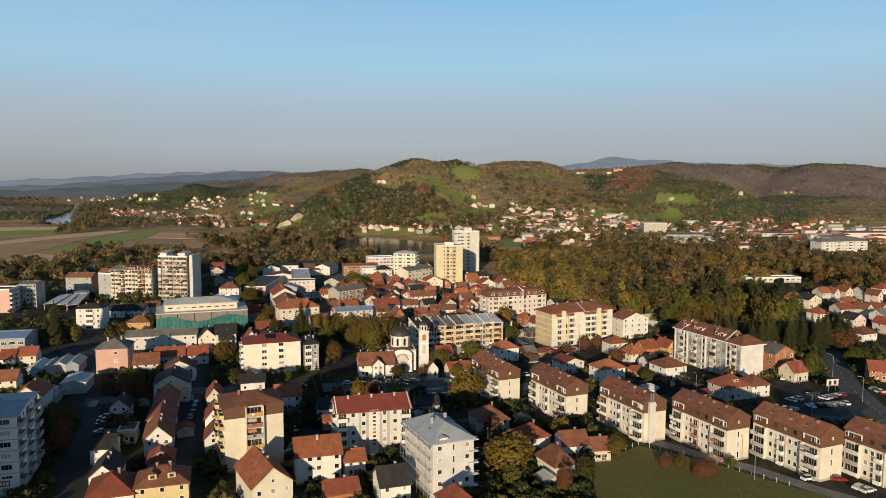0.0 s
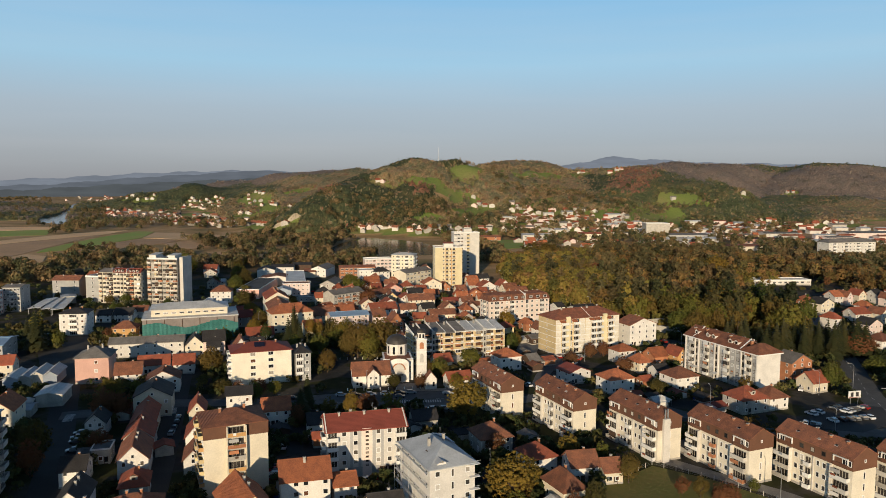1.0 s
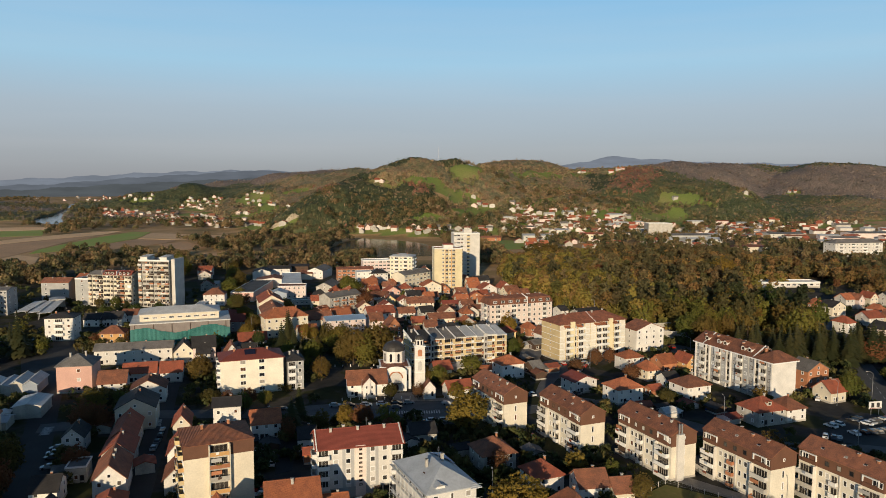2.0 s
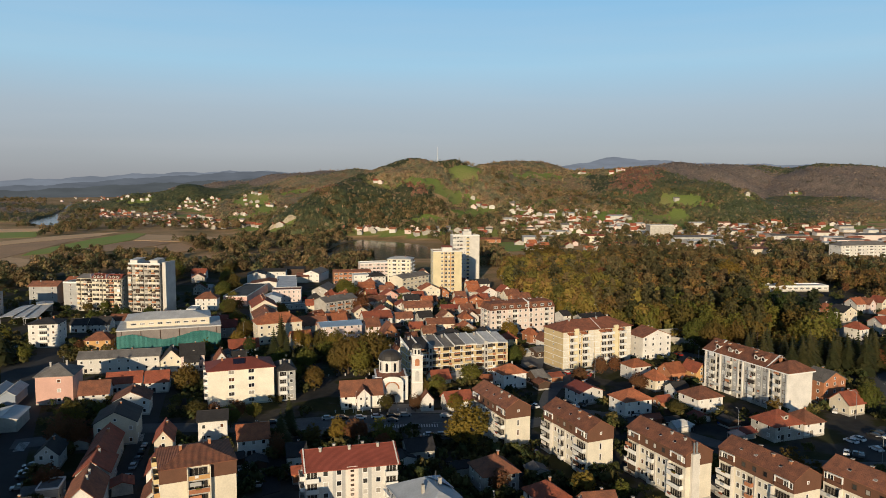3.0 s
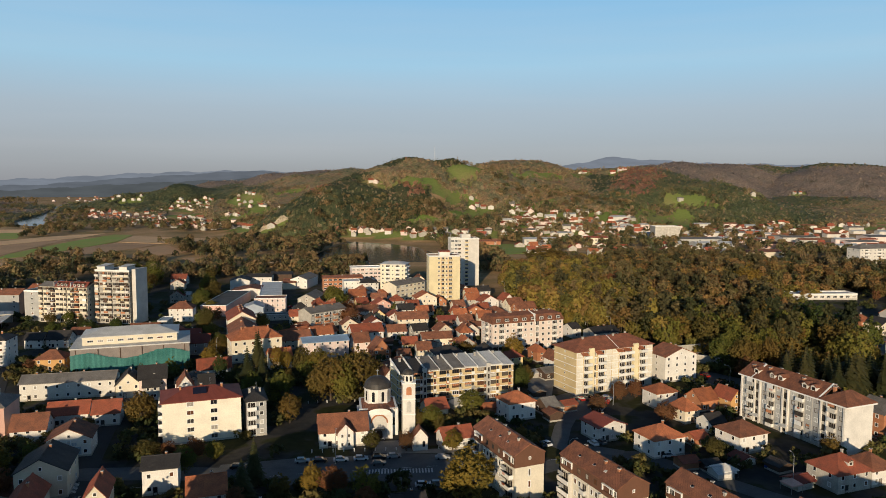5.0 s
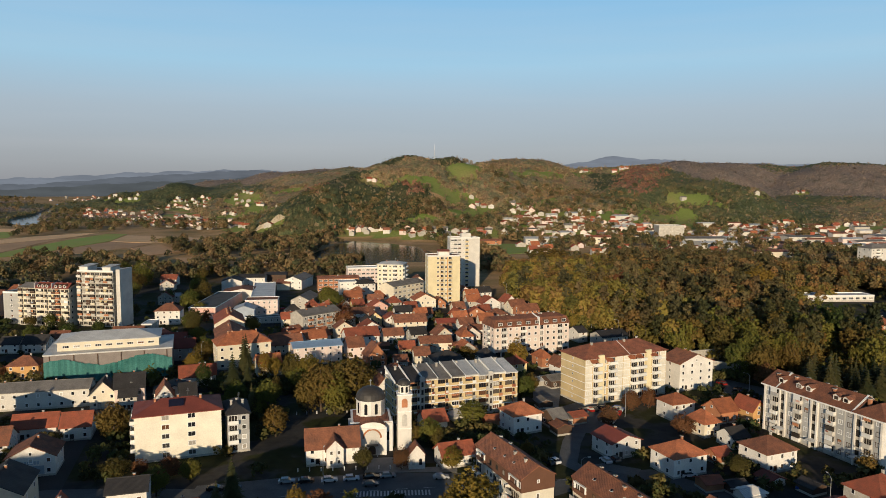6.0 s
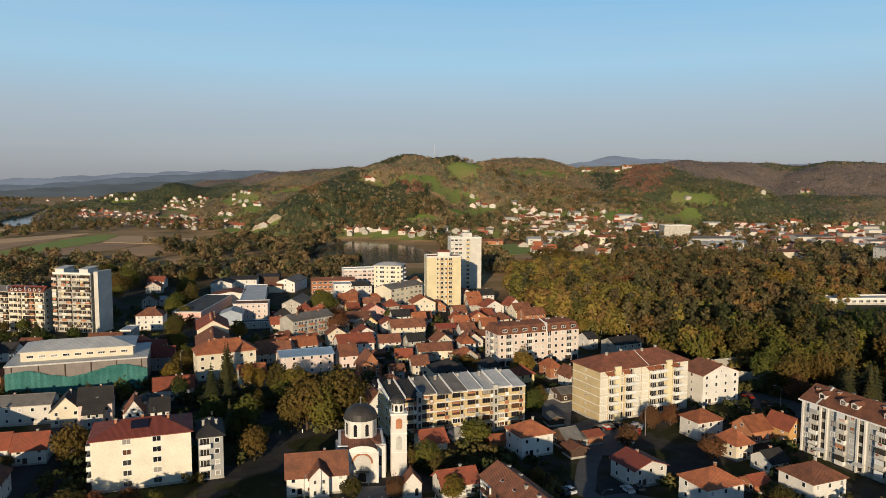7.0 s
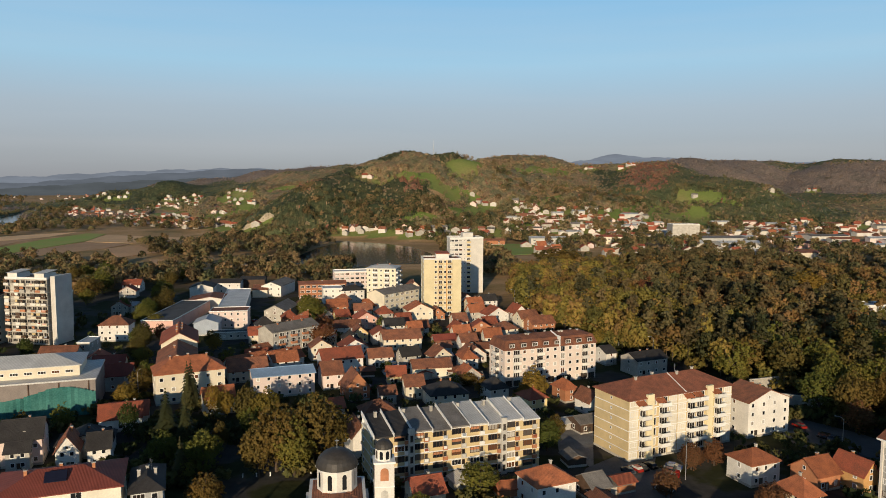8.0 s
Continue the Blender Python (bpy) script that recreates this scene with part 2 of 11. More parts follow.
STEEL = material("galvanised_steel", (0.34, 0.35, 0.36), 0.5, 0.1, 1, 5, 0.05, metal=0.6)
NET = material("green_scaffold_netting", (0.02, 0.105, 0.095), 0.85, 0.2, 0.12, 2.0, 0.3, second=(0.06, 0.19, 0.17))
DOME = material("lead_dome_sheet", (0.075, 0.068, 0.062), 0.55, 0.15, 0.6, 4.0, 0.1, metal=0.3)
LEAF = {
    "green": leafy("green_leaves", [(0.030, 0.045, 0.012), (0.070, 0.080, 0.016), (0.115, 0.105, 0.020), (0.15, 0.115, 0.022)]),
    "olive": leafy("olive_leaves", [(0.040, 0.038, 0.012), (0.074, 0.06, 0.015), (0.108, 0.074, 0.018), (0.13, 0.074, 0.019)]),
    "gold": leafy("golden_leaves", [(0.09, 0.074, 0.016), (0.135, 0.10, 0.018), (0.175, 0.112, 0.02), (0.15, 0.08, 0.017)]),
    "russet": leafy("russet_leaves", [(0.070, 0.042, 0.020), (0.125, 0.058, 0.026), (0.15, 0.06, 0.026), (0.11, 0.065, 0.026)]),
    "fir": leafy("fir_needles", [(0.020, 0.026, 0.011), (0.036, 0.040, 0.015), (0.058, 0.053, 0.019), (0.075, 0.06, 0.022)]),
    "shrub": leafy("garden_shrubs", [(0.022, 0.032, 0.012), (0.04, 0.05, 0.016), (0.07, 0.066, 0.02), (0.10, 0.075, 0.025)], per_tree=0.6),
    "wood": leafy("mixed_woodland", [(0.055, 0.056, 0.02), (0.10, 0.082, 0.027), (0.15, 0.10, 0.032), (0.18, 0.098, 0.036), (0.15, 0.085, 0.035), (0.15, 0.115, 0.034)], stands=0.05, per_tree=0.6),
    "flank": leafy("golden_green_wood", [(0.065, 0.064, 0.02), (0.105, 0.095, 0.024), (0.145, 0.118, 0.027), (0.17, 0.12, 0.028), (0.145, 0.085, 0.03)], stands=0.05, per_tree=0.6),
    "belt": leafy("river_trees", [(0.05, 0.056, 0.026), (0.09, 0.08, 0.034), (0.142, 0.102, 0.047), (0.18, 0.11, 0.055), (0.116, 0.108, 0.042)], stands=0.085, per_tree=0.6),
    # far woods: base colours lifted to stand in for distance haze
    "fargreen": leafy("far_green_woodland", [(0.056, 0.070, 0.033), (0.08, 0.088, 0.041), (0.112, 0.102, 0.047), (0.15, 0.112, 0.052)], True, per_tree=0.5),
    "pinewood": leafy("pine_wood_needles", [(0.035, 0.037, 0.018), (0.06, 0.055, 0.024), (0.09, 0.072, 0.031), (0.11, 0.074, 0.034)], stands=0.05, per_tree=0.6),
    # leafless far woods, with the haze worked into their grey-brown
    "farbare_hazed": leafy("far_leafless_woodland_hazed", [(0.126, 0.106, 0.086), (0.163, 0.128, 0.104), (0.195, 0.146, 0.116), (0.15, 0.124, 0.10)], True, per_tree=0.5),
    "farwood": leafy("far_mixed_woodland_hazed", [(0.111, 0.114, 0.060), (0.159, 0.140, 0.074), (0.215, 0.159, 0.086), (0.240, 0.153, 0.088), (0.169, 0.151, 0.073)], True, per_tree=0.5),
    "fardark": leafy("far_conifer_woodland", [(0.032, 0.044, 0.022), (0.048, 0.058, 0.029), (0.066, 0.072, 0.034), (0.098, 0.082, 0.040)], True, per_tree=0.5),
    "farrust": leafy("far_russet_woodland", [(0.162, 0.096, 0.060), (0.204, 0.103, 0.065), (0.240, 0.106, 0.066), (0.180, 0.118, 0.065)], True, per_tree=0.5),
}


# ---- mesh tools ----
class Shape:
    """Gathers boxes, prisms and slabs into one mesh."""

    def __init__(self):
        self.v, self.f, self.m, self.mats = [], [], [], []

    def slot(self, mat):
        if mat not in self.mats:
            self.mats.append(mat)
        return self.mats.index(mat)

    def poly(self, pts, faces, mat):
        k, s = len(self.v), self.slot(mat)
        self.v += [tuple(p) for p in pts]
        for f in faces:
            self.f.append([k + i for i in f])
            self.m.append(s)
        return self

    def box(self, x0, y0, z0, x1, y1, z1, mat):
        p = [(x0, y0, z0), (x1, y0, z0), (x1, y1, z0), (x0, y1, z0), (x0, y0, z1), (x1, y0, z1), (x1, y1, z1), (x0, y1, z1)]
        return self.poly(p, [(3, 2, 1, 0), (4, 5, 6, 7), (0, 1, 5, 4), (1, 2, 6, 5), (2, 3, 7, 6), (3, 0, 4, 7)], mat)

    def slab(self, quad, thick, mat):
        """A sloping sheet with thickness, from its upper corners."""
        q = [Vector(p) for p in quad]
        low = [p - Vector((0, 0, thick)) for p in q]
        k = len(q)
        faces = [tuple(range(k)), tuple(range(2 * k - 1, k - 1, -1))]
        faces += [(i, k + i, k + (i + 1) % k, (i + 1) % k) for i in range(k)]
        return self.poly(q + low, faces, mat)

    def tube(self, x, y, z0, z1, r0, r1, mat, sides=8):
        p = [(x + r0 * math.cos(6.2832 * i / sides), y + r0 * math.sin(6.2832 * i / sides), z0) for i in range(sides)]
        p += [(x + r1 * math.cos(6.2832 * i / sides), y + r1 * math.sin(6.2832 * i / sides), z1) for i in range(sides)]
        f = [(i, (i + 1) % sides, sides + (i + 1) % sides, sides + i) for i in range(sides)]
        return self.poly(p, f + [tuple(range(sides - 1, -1, -1)), tuple(range(sides, 2 * sides))], mat)

    def mesh(self, name):
        me = bpy.data.meshes.new(name)
        me.from_pydata(self.v, [], self.f)
        for mat in self.mats:
            me.materials.append(mat)
        me.polygons.foreach_set("material_index", self.m)
        me.update()
        return me


def part(name, shape, parent, label="", at=None):
    ob = new(name, shape.mesh(name) if isinstance(shape, Shape) else shape)
    ob.parent = parent
    if at is not None:
        ob.matrix_local = at
    if label:
        ob["label"] = label
    return ob


def root(name, x, y, z=0.0, yaw=0.0, label="", category="", group="", kind=""):
    ob = new(name)
    ob.empty_display_size = 1
    ob.matrix_world = pose(x, y, z, 0, 0, yaw)
    return tagged(ob, label, category, group, kind)


# ---- the lie of the land ----
def bump_hill(x, y, cx, cy, h, sx, sy, turn=0.0):
    c, s = math.cos(radians(turn)), math.sin(radians(turn))
    u, v = (x - cx) * c + (y - cy) * s, -(x - cx) * s + (y - cy) * c
    return h * np.exp(-0.5 * ((u / sx) ** 2 + (v / sy) ** 2))


RIDGES = [   # crests of the hills: x, y, height, half width
    [(-210, 1120, 18, 25), (-200, 1165, 45, 38), (-177, 1230, 66, 62), (-136, 1300, 82, 90), (-91, 1380, 105, 110), (-44, 1430, 125, 105), (6, 1455, 118, 95), (54, 1520, 96, 120)],
    [(-52, 1340, 77, 80), (-23, 1210, 47, 65), (-17, 1130, 26, 50)],
    [(54, 1520, 96, 120), (110, 1650, 113, 140), (168, 1750, 131, 130), (225, 1800, 128, 130), (289, 1850, 112, 150), (368, 1850, 106, 150), (428, 1800, 106, 150), (484, 1750, 99, 150)],
    [(119, 1600, 91, 120), (92, 1380, 56, 90), (67, 1220, 29, 70)],
    [(266, 1700, 87, 130), (208, 1400, 49, 95), (164, 1230, 18, 70)],
    [(463, 1720, 99, 110), (364, 1500, 63, 90), (311, 1320, 27, 70)],
    [(474, 1600, 90, 110), (495, 1530, 84, 110), (545, 1500, 69, 105), (596, 1480, 48, 100), (653, 1450, 29, 90), (697, 1400, 10, 80)],
    [(350, 1330, 18, 60), (413, 1300, 12, 55)],
    [(618, 2300, 131, 200), (775, 2400, 141, 220), (906, 2450, 140, 220), (1040, 2450, 134, 220), (1149, 2400, 128, 220), (1191, 2300, 133, 220), (1235, 2250, 135, 220), (1287, 2250, 130, 220), (1342, 2200, 117, 220), (1568, 2200, 116, 250)],
    [(884, 1900, 39, 130), (1005, 1850, 48, 140), (1102, 1800, 35, 140), (1358, 1800, 39, 150)],
    [(821, 1600, 16, 90), (946, 1600, 8, 90), (1146, 1600, 15, 110)],
    [(-938, 2080, 3, 60), (-910, 2120, 29, 75), (-872, 2150, 41, 85), (-773, 2180, 54, 95), (-746, 2200, 63, 100), (-678, 2230, 54, 110), (-574, 2200, 51, 120), (-466, 2100, 57, 120)],
    [(-698, 2600, 80, 180), (-625, 2550, 84, 200), (-515, 2500, 103, 200), (-423, 2420, 110, 200), (-319, 2350, 111, 200), (-236, 2250, 111, 200), (-138, 2100, 106, 200)],
    [(-380, 1650, 36, 80), (-477, 1720, 15, 90), (-563, 1800, 3, 70)],
]


def ridge_height(x, y, crest):
    """How high a hill with that crest line stands over a place."""
    best = np.zeros(np.shape(x))
    for (x0, y0, z0, w0), (x1, y1, z1, w1) in zip(crest, crest[1:]):
        dx, dy = x1 - x0, y1 - y0
        f = np.clip(((x - x0) * dx + (y - y0) * dy) / (dx * dx + dy * dy), 0, 1)
        w = w0 + (w1 - w0) * f
        best = np.maximum(best, (z0 + (z1 - z0) * f) * np.exp(-0.5 * ((x - x0 - f * dx) ** 2 + (y - y0 - f * dy) ** 2) / (w * w)))
    return best


def land(x, y):
    """Height of the ground."""
    x, y = np.asarray(x, float), np.asarray(y, float)
    z = bump_hill(x, y, 235, 610, 10.0, 95, 105)
    far = sum(ridge_height(x, y, crest) ** 5 for crest in RIDGES) ** 0.2 * np.clip((y - 1000) / 110, 0, 1)
    rough = np.clip(far / 45, 0, 1) * (3.2 * np.sin(x / 61 + 0.7 * np.sin(y / 83)) * np.cos(y / 74 + 0.3) + 2.4 * np.sin(x / 29 + y / 47) + 2.6 * np.sin(x / 37 - y / 53 + 1.1))
    far = np.maximum(far + rough - 2.0, 0)
    return z + far


def height(x, y):
    return float(land(x, y))


# ---- buildings ----
MESHES = {}
FOOT = []        # plans that stand on the ground: x, y, half diagonal


def window_mesh(w, h, frame_mat=FRAME, mull=True, shutter=None, glass=GLASS):
    """A window for a wall that faces -y: one connected frame with its panes set back in it."""
    key = ("window", round(w, 2), round(h, 2), frame_mat.name, mull, shutter.name if shutter else "", glass.name)
    if key not in MESHES:
        s, t, g = Shape(), 0.14, 0.07
        k = max(1, round(w / 0.9)) if mull else 1
        inner = (w - 2 * t - (k - 1) * 0.07) / k
        xs = [-w / 2]
        for i in range(k):
            xs += [-w / 2 + t + i * (inner + 0.07), -w / 2 + t + i * (inner + 0.07) + inner]
        xs.append(w / 2)
        zs = [0.0, t] + ([h * 0.5] if shutter else []) + [h - t, h]
        verts, faces, mats, seen = [], [], [], {}

        def vert(x, y, z):
            p = (round(x, 4), y, round(z, 4))
            if p not in seen:
                seen[p] = len(verts)
                verts.append(p)
            return seen[p]

        def quad(pts, mat):
            faces.append([vert(*p) for p in pts])
            mats.append(mat)

        for i in range(len(xs) - 1):
            for j in range(len(zs) - 1):
                x0, x1, z0, z1 = xs[i], xs[i + 1], zs[j], zs[j + 1]
                if i % 2 == 1 and 0 < j < len(zs) - 2:
                    blind = shutter and j == len(zs) - 3
                    y = -g + 0.02 if blind else -0.01
                    quad([(x0, y, z0), (x1, y, z0), (x1, y, z1), (x0, y, z1)], shutter if blind else glass)
                    for p, q in (((x0, z0), (x1, z0)), ((x1, z0), (x1, z1)), ((x1, z1), (x0, z1)), ((x0, z1), (x0, z0))):
                        quad([(p[0], -g, p[1]), (q[0], -g, q[1]), (q[0], y, q[1]), (p[0], y, p[1])], frame_mat)
                else:
                    quad([(x0, -g, z0), (x1, -g, z0), (x1, -g, z1), (x0, -g, z1)], frame_mat)
        for i in range(len(xs) - 1):
            quad([(xs[i + 1], -g, 0.0), (xs[i], -g, 0.0), (xs[i], 0.01, 0.0), (xs[i + 1], 0.01, 0.0)], frame_mat)
            quad([(xs[i], -g, h), (xs[i + 1], -g, h), (xs[i + 1], 0.01, h), (xs[i], 0.01, h)], frame_mat)
        for j in range(len(zs) - 1):
            quad([(-w / 2, -g, zs[j]), (-w / 2, -g, zs[j + 1]), (-w / 2, 0.01, zs[j + 1]), (-w / 2, 0.01, zs[j])], frame_mat)
            quad([(w / 2, -g, zs[j + 1]), (w / 2, -g, zs[j]), (w / 2, 0.01, zs[j]), (w / 2, 0.01, zs[j + 1])], frame_mat)
        for f, m in zip(faces, mats):
            s.f.append(f)
            s.m.append(s.slot(m))
        s.v = verts
        MESHES[key] = s.mesh("window")
    return MESHES[key]


def balcony_mesh(w, depth, panel, slab=CONC, rail=1.0):
    key = ("balcony", round(w, 2), round(depth, 2), panel.name, rail)
    if key not in MESHES:
        s = Shape()
        s.box(-w / 2, -depth, -0.16, w / 2, 0.0, 0.0, slab)
        s.box(-w / 2, -depth, 0.0, w / 2, -depth + 0.08, rail, panel)
        s.box(-w / 2, -depth + 0.08, 0.0, -w / 2 + 0.08, 0, rail, panel).box(w / 2 - 0.08, -depth + 0.08, 0.0, w / 2, 0, rail, panel)
        s.box(-w / 2 - 0.03, -depth - 0.03, rail, w / 2 + 0.03, -depth + 0.1, rail + 0.05, slab)
        MESHES[key] = s.mesh("balcony")
    return MESHES[key]


def wall_pose(side, w, d, along, z):
    """Where a piece that faces -y goes on one of the four walls; along runs left to right as seen from outside."""
    if side == "S":
        return pose(along, -d / 2, z)
    if side == "N":
        return pose(-along, d / 2, z, 0, 0, 180)
    if side == "E":
        return pose(w / 2, along, z, 0, 0, 90)
    return pose(-w / 2, -along, z, 0, 0, -90)


def windows(base, side, w, d, xs, zs, ww=1.2, wh=1.35, frame_mat=FRAME, shutter=None):
    for z in zs:
        for x in xs:
            part("window", window_mesh(ww, wh, frame_mat, shutter=shutter), base, at=wall_pose(side, w, d, x, z))


def spread(length, pitch, edge=1.4):
    k = max(1, round((length - 2 * edge) / pitch) + 1)
    if k == 1:
        return [0.0]
    return [-length / 2 + edge + i * (length - 2 * edge) / (k - 1) for i in range(k)]


def gable_roof(w, d, eave, ridge, mat, axis="x", over=0.5, thick=0.22, soffit=None):
    """Two slopes with overhang; the ridge runs along x or y."""
    s = Shape()
    a, b = (w / 2 + over, d / 2) if axis == "x" else (d / 2 + over, w / 2)
    k = (ridge - eave) / b
    low = eave - k * over
    B = b + over
    turn = (lambda x, y, z: (x, y, z)) if axis == "x" else (lambda x, y, z: (-y, x, z))
    t = thick
    s.slab([turn(-a, -B, low + t), turn(a, -B, low + t), turn(a, 0, ridge + t), turn(-a, 0, ridge + t)], t, mat)
    s.slab([turn(a, B, low + t), turn(-a, B, low + t), turn(-a, 0, ridge + t), turn(a, 0, ridge + t)], t, mat)
    s.box(*(lambda p, q: (min(p[0], q[0]), min(p[1], q[1]), ridge + t - 0.05, max(p[0], q[0]), max(p[1], q[1]), ridge + t + 0.1))(turn(-a, -0.14, 0), turn(a, 0.14, 0)), mat)
    return s


def hip_roof(w, d, eave, ridge, mat, over=0.5, thick=0.22):
    s = Shape()
    a, b = w / 2 + over, d / 2 + over
    r = max(a - b, 0.15) if a >= b else 0.15
    q = max(b - a, 0.15) if b > a else 0.15
    t = thick
    e, h = eave - 0.15, ridge
    if a >= b:
        p1, p2 = (-r, 0, h + t), (r, 0, h + t)
        s.slab([(-a, -b, e + t), (a, -b, e + t), p2, p1], t, mat)
        s.slab([(a, b, e + t), (-a, b, e + t), p1, p2], t, mat)
        s.slab([(a, -b, e + t), (a, b, e + t), p2], t, mat)
        s.slab([(-a, b, e + t), (-a, -b, e + t), p1], t, mat)
    else:
        p1, p2 = (0, -q, h + t), (0, q, h + t)
        s.slab([(-a, -b, e + t), (a, -b, e + t), p1], t, mat)
        s.slab([(a, b, e + t), (-a, b, e + t), p2], t, mat)
        s.slab([(a, -b, e + t), (a, b, e + t), p2, p1], t, mat)
        s.slab([(-a, b, e + t), (-a, -b, e + t), p1, p2], t, mat)
    return s


def walls(w, d, h, mat, ridge=None, axis="x", plinth=None, base=-1.0):
    """The walls of a house, with gables up to the ridge where it has one."""
    s = Shape()
    s.box(-w / 2, -d / 2, base, w / 2, d / 2, h, mat)
    if ridge:
        if axis == "x":
            p = [(-w / 2, -d / 2, h), (-w / 2, d / 2, h), (-w / 2, 0, ridge), (w / 2, -d / 2, h), (w / 2, d / 2, h), (w / 2, 0, ridge)]
        else:
            p = [(-w / 2, -d / 2, h), (w / 2, -d / 2, h), (0, -d / 2, ridge), (-w / 2, d / 2, h), (w / 2, d / 2, h), (0, d / 2, ridge)]
        s.poly(p, [(0, 1, 2), (3, 4, 5), (0, 3, 5, 2), (1, 4, 5, 2)], mat)
    if plinth:
        s.box(-w / 2 - 0.06, -d / 2 - 0.06, base, w / 2 + 0.06, d / 2 + 0.06, 0.6, plinth)
    return s


def chimney(base, x, y, z, h=1.3, mat=None, size=0.55):
    key = ("chimney", h, size, mat.name if mat else "")
    if key not in MESHES:
        s, r = Shape(), size / 2
        m = mat or W["dirty"]
        s.box(-r, -r, -1.2, r, r, h, m).box(-r - 0.1, -r - 0.1, h, r + 0.1, r + 0.1, h + 0.12, CONC)
        s.box(-r + 0.1, -r + 0.1, h + 0.12, r - 0.1, r - 0.1, h + 0.3, R["tar"])
        MESHES[key] = s.mesh("chimney")
    part("chimney", MESHES[key], base, at=pose(x, y, z))


ROOFWORD = {"red": "red-tiled", "orange": "orange-tiled", "brown": "brown-tiled", "dark": "dark grey", "grey": "grey fibre-cement", "sheet": "pale sheet-metal", "blue": "blue sheet-metal",
            "maroon": "maroon sheet", "tar": "flat bitumen", "slate": "grey sheet"}
WALLWORD = {"white": "white", "cream": "cream", "pink": "pink", "rose": "pale rose", "blush": "pinkish white", "yellow": "yellow", "ochre": "ochre", "tan": "tan", "grey": "grey", "dirty": "weathered grey",
            "bluegrey": "blue-grey", "pale": "pale grey", "hall": "mauve-grey", "ivory": "ivory", "straw": "pale yellow", "brick": "bare clay-brick", "wood": "dark boarded", "brownclad": "brown-clad"}


def house(x, y, yaw, w, d, eave, ridge, roof="red", wall="white", kind="gable", axis="x", chimneys=1, glazed=True, group="houses of the town", name="house", pitch=3.6, dormers=0):
    """A town house: walls, roof, windows on all sides, door and chimneys."""
    z0 = height(x, y)
    FOOT.append((x, y, 0.55 * math.hypot(w, d)))
    what = "gabled" if kind == "gable" else "hipped" if kind == "hip" else "flat-roofed"
    label = f"{WALLWORD[wall]} {what} {name} with a {ROOFWORD[roof]} roof"
    solid = not glazed and kind == "gable"
    if solid:
        base = new(name, walls(w, d, eave, W[wall], ridge, axis, W["dirty"]).mesh(name))
        base.matrix_world = pose(x, y, z0, 0, 0, yaw)
        tagged(base, label, name, group)
    else:
        base = root(name, x, y, z0, yaw, label, name, group)
    storeys = max(1, round(eave / 2.9))
    if kind == "gable":
        if not solid:
            part("wall", walls(w, d, eave, W[wall], ridge, axis, W["dirty"]), base)
        part("roof", gable_roof(w, d, eave, ridge, R[roof], axis), base)
    elif kind == "hip":
        part("wall", walls(w, d, eave, W[wall], None, axis, W["dirty"]), base)
        part("roof", hip_roof(w, d, eave, ridge, R[roof]), base)
    else:
        part("wall", walls(w, d, eave, W[wall], None, axis, W["dirty"]), base)
        s = Shape().box(-w / 2 - 0.15, -d / 2 - 0.15, eave, w / 2 + 0.15, d / 2 + 0.15, eave + 0.25, R[roof])
        for a in ((-w / 2 - 0.18, -d / 2 - 0.18, w / 2 + 0.18, -d / 2 + 0.1), (-w / 2 - 0.18, d / 2 - 0.1, w / 2 + 0.18, d / 2 + 0.18),
                  (-w / 2 - 0.18, -d / 2 + 0.1, -w / 2 + 0.1, d / 2 - 0.1), (w / 2 - 0.1, -d / 2 + 0.1, w / 2 + 0.18, d / 2 - 0.1)):
            s.box(a[0], a[1], eave + 0.1, a[2], a[3], eave + 0.55, TRIM)
        part("roof", s, base)
    zs = [1.0 + i * eave / storeys for i in range(storeys)]
    if glazed:
        for side, length in (("S", w), ("E", d), ("W", d), ("N", w)):
            if side != "N" and not (side == "E" and y > 330 and x > -0.3 * y) and not (side == "W" and x < -40) and not (side == "E" and x > 120):
                windows(base, side, w, d, spread(length, pitch, 1.6) if side == "S" else [-length * 0.24, length * 0.24] if side == "E" or y < 330 else [0.0], zs, 1.1, 1.3)
            if kind == "gable" and ridge - eave > 2.2 and (axis == "x") == (side in "EW"):
                windows(base, side, w, d, [0.0], [eave + 0.3], 0.9, 1.0)
        part("door", window_mesh(1.1, 2.1, W["wood"], False), base, at=wall_pose("S", w, d, spread(w, pitch, 1.6)[0] + 1.45, 0.0))
    for i in range(dormers):
        q = Shape().box(-0.9, -0.9, -0.2, 0.9, 1.6, 1.2, W[wall]).slab([(-1.2, -1.2, 1.15), (0, -1.2, 1.95), (0, 2.4, 1.95), (-1.2, 2.4, 1.15)], 0.14, R[roof])
        q.slab([(0, -1.2, 1.95), (1.2, -1.2, 1.15), (1.2, 2.4, 1.15), (0, 2.4, 1.95)], 0.14, R[roof]).poly([(-1.0, -0.9, 1.1), (1.0, -0.9, 1.1), (0, -0.9, 1.8)], [(0, 1, 2)], W["wood"])
        dm = part("dormer", q, base, "gabled roof dormer", pose((i - (dormers - 1) / 2) * w * 0.36, -d * 0.27, eave + (ridge - eave) * 0.4))
        part("window", window_mesh(1.2, 0.95, W["dirty"], glass=DEEP), dm, at=pose(0, -0.9, 0.05))
    for i in range(chimneys):
        u = (0.28 - 0.5 * i) * (w if axis == "x" or kind == "hip" else d)
        px, py = (u * 0.5, 0.6) if axis == "x" or kind == "hip" else (0.6, u * 0.5)
        chimney(base, px, py, ridge - 0.3, 0.9, W["brick"] if int(x) % 3 else None, 0.5)
    return base


FAR_SPOTS, VILLAGE = [], Shape()


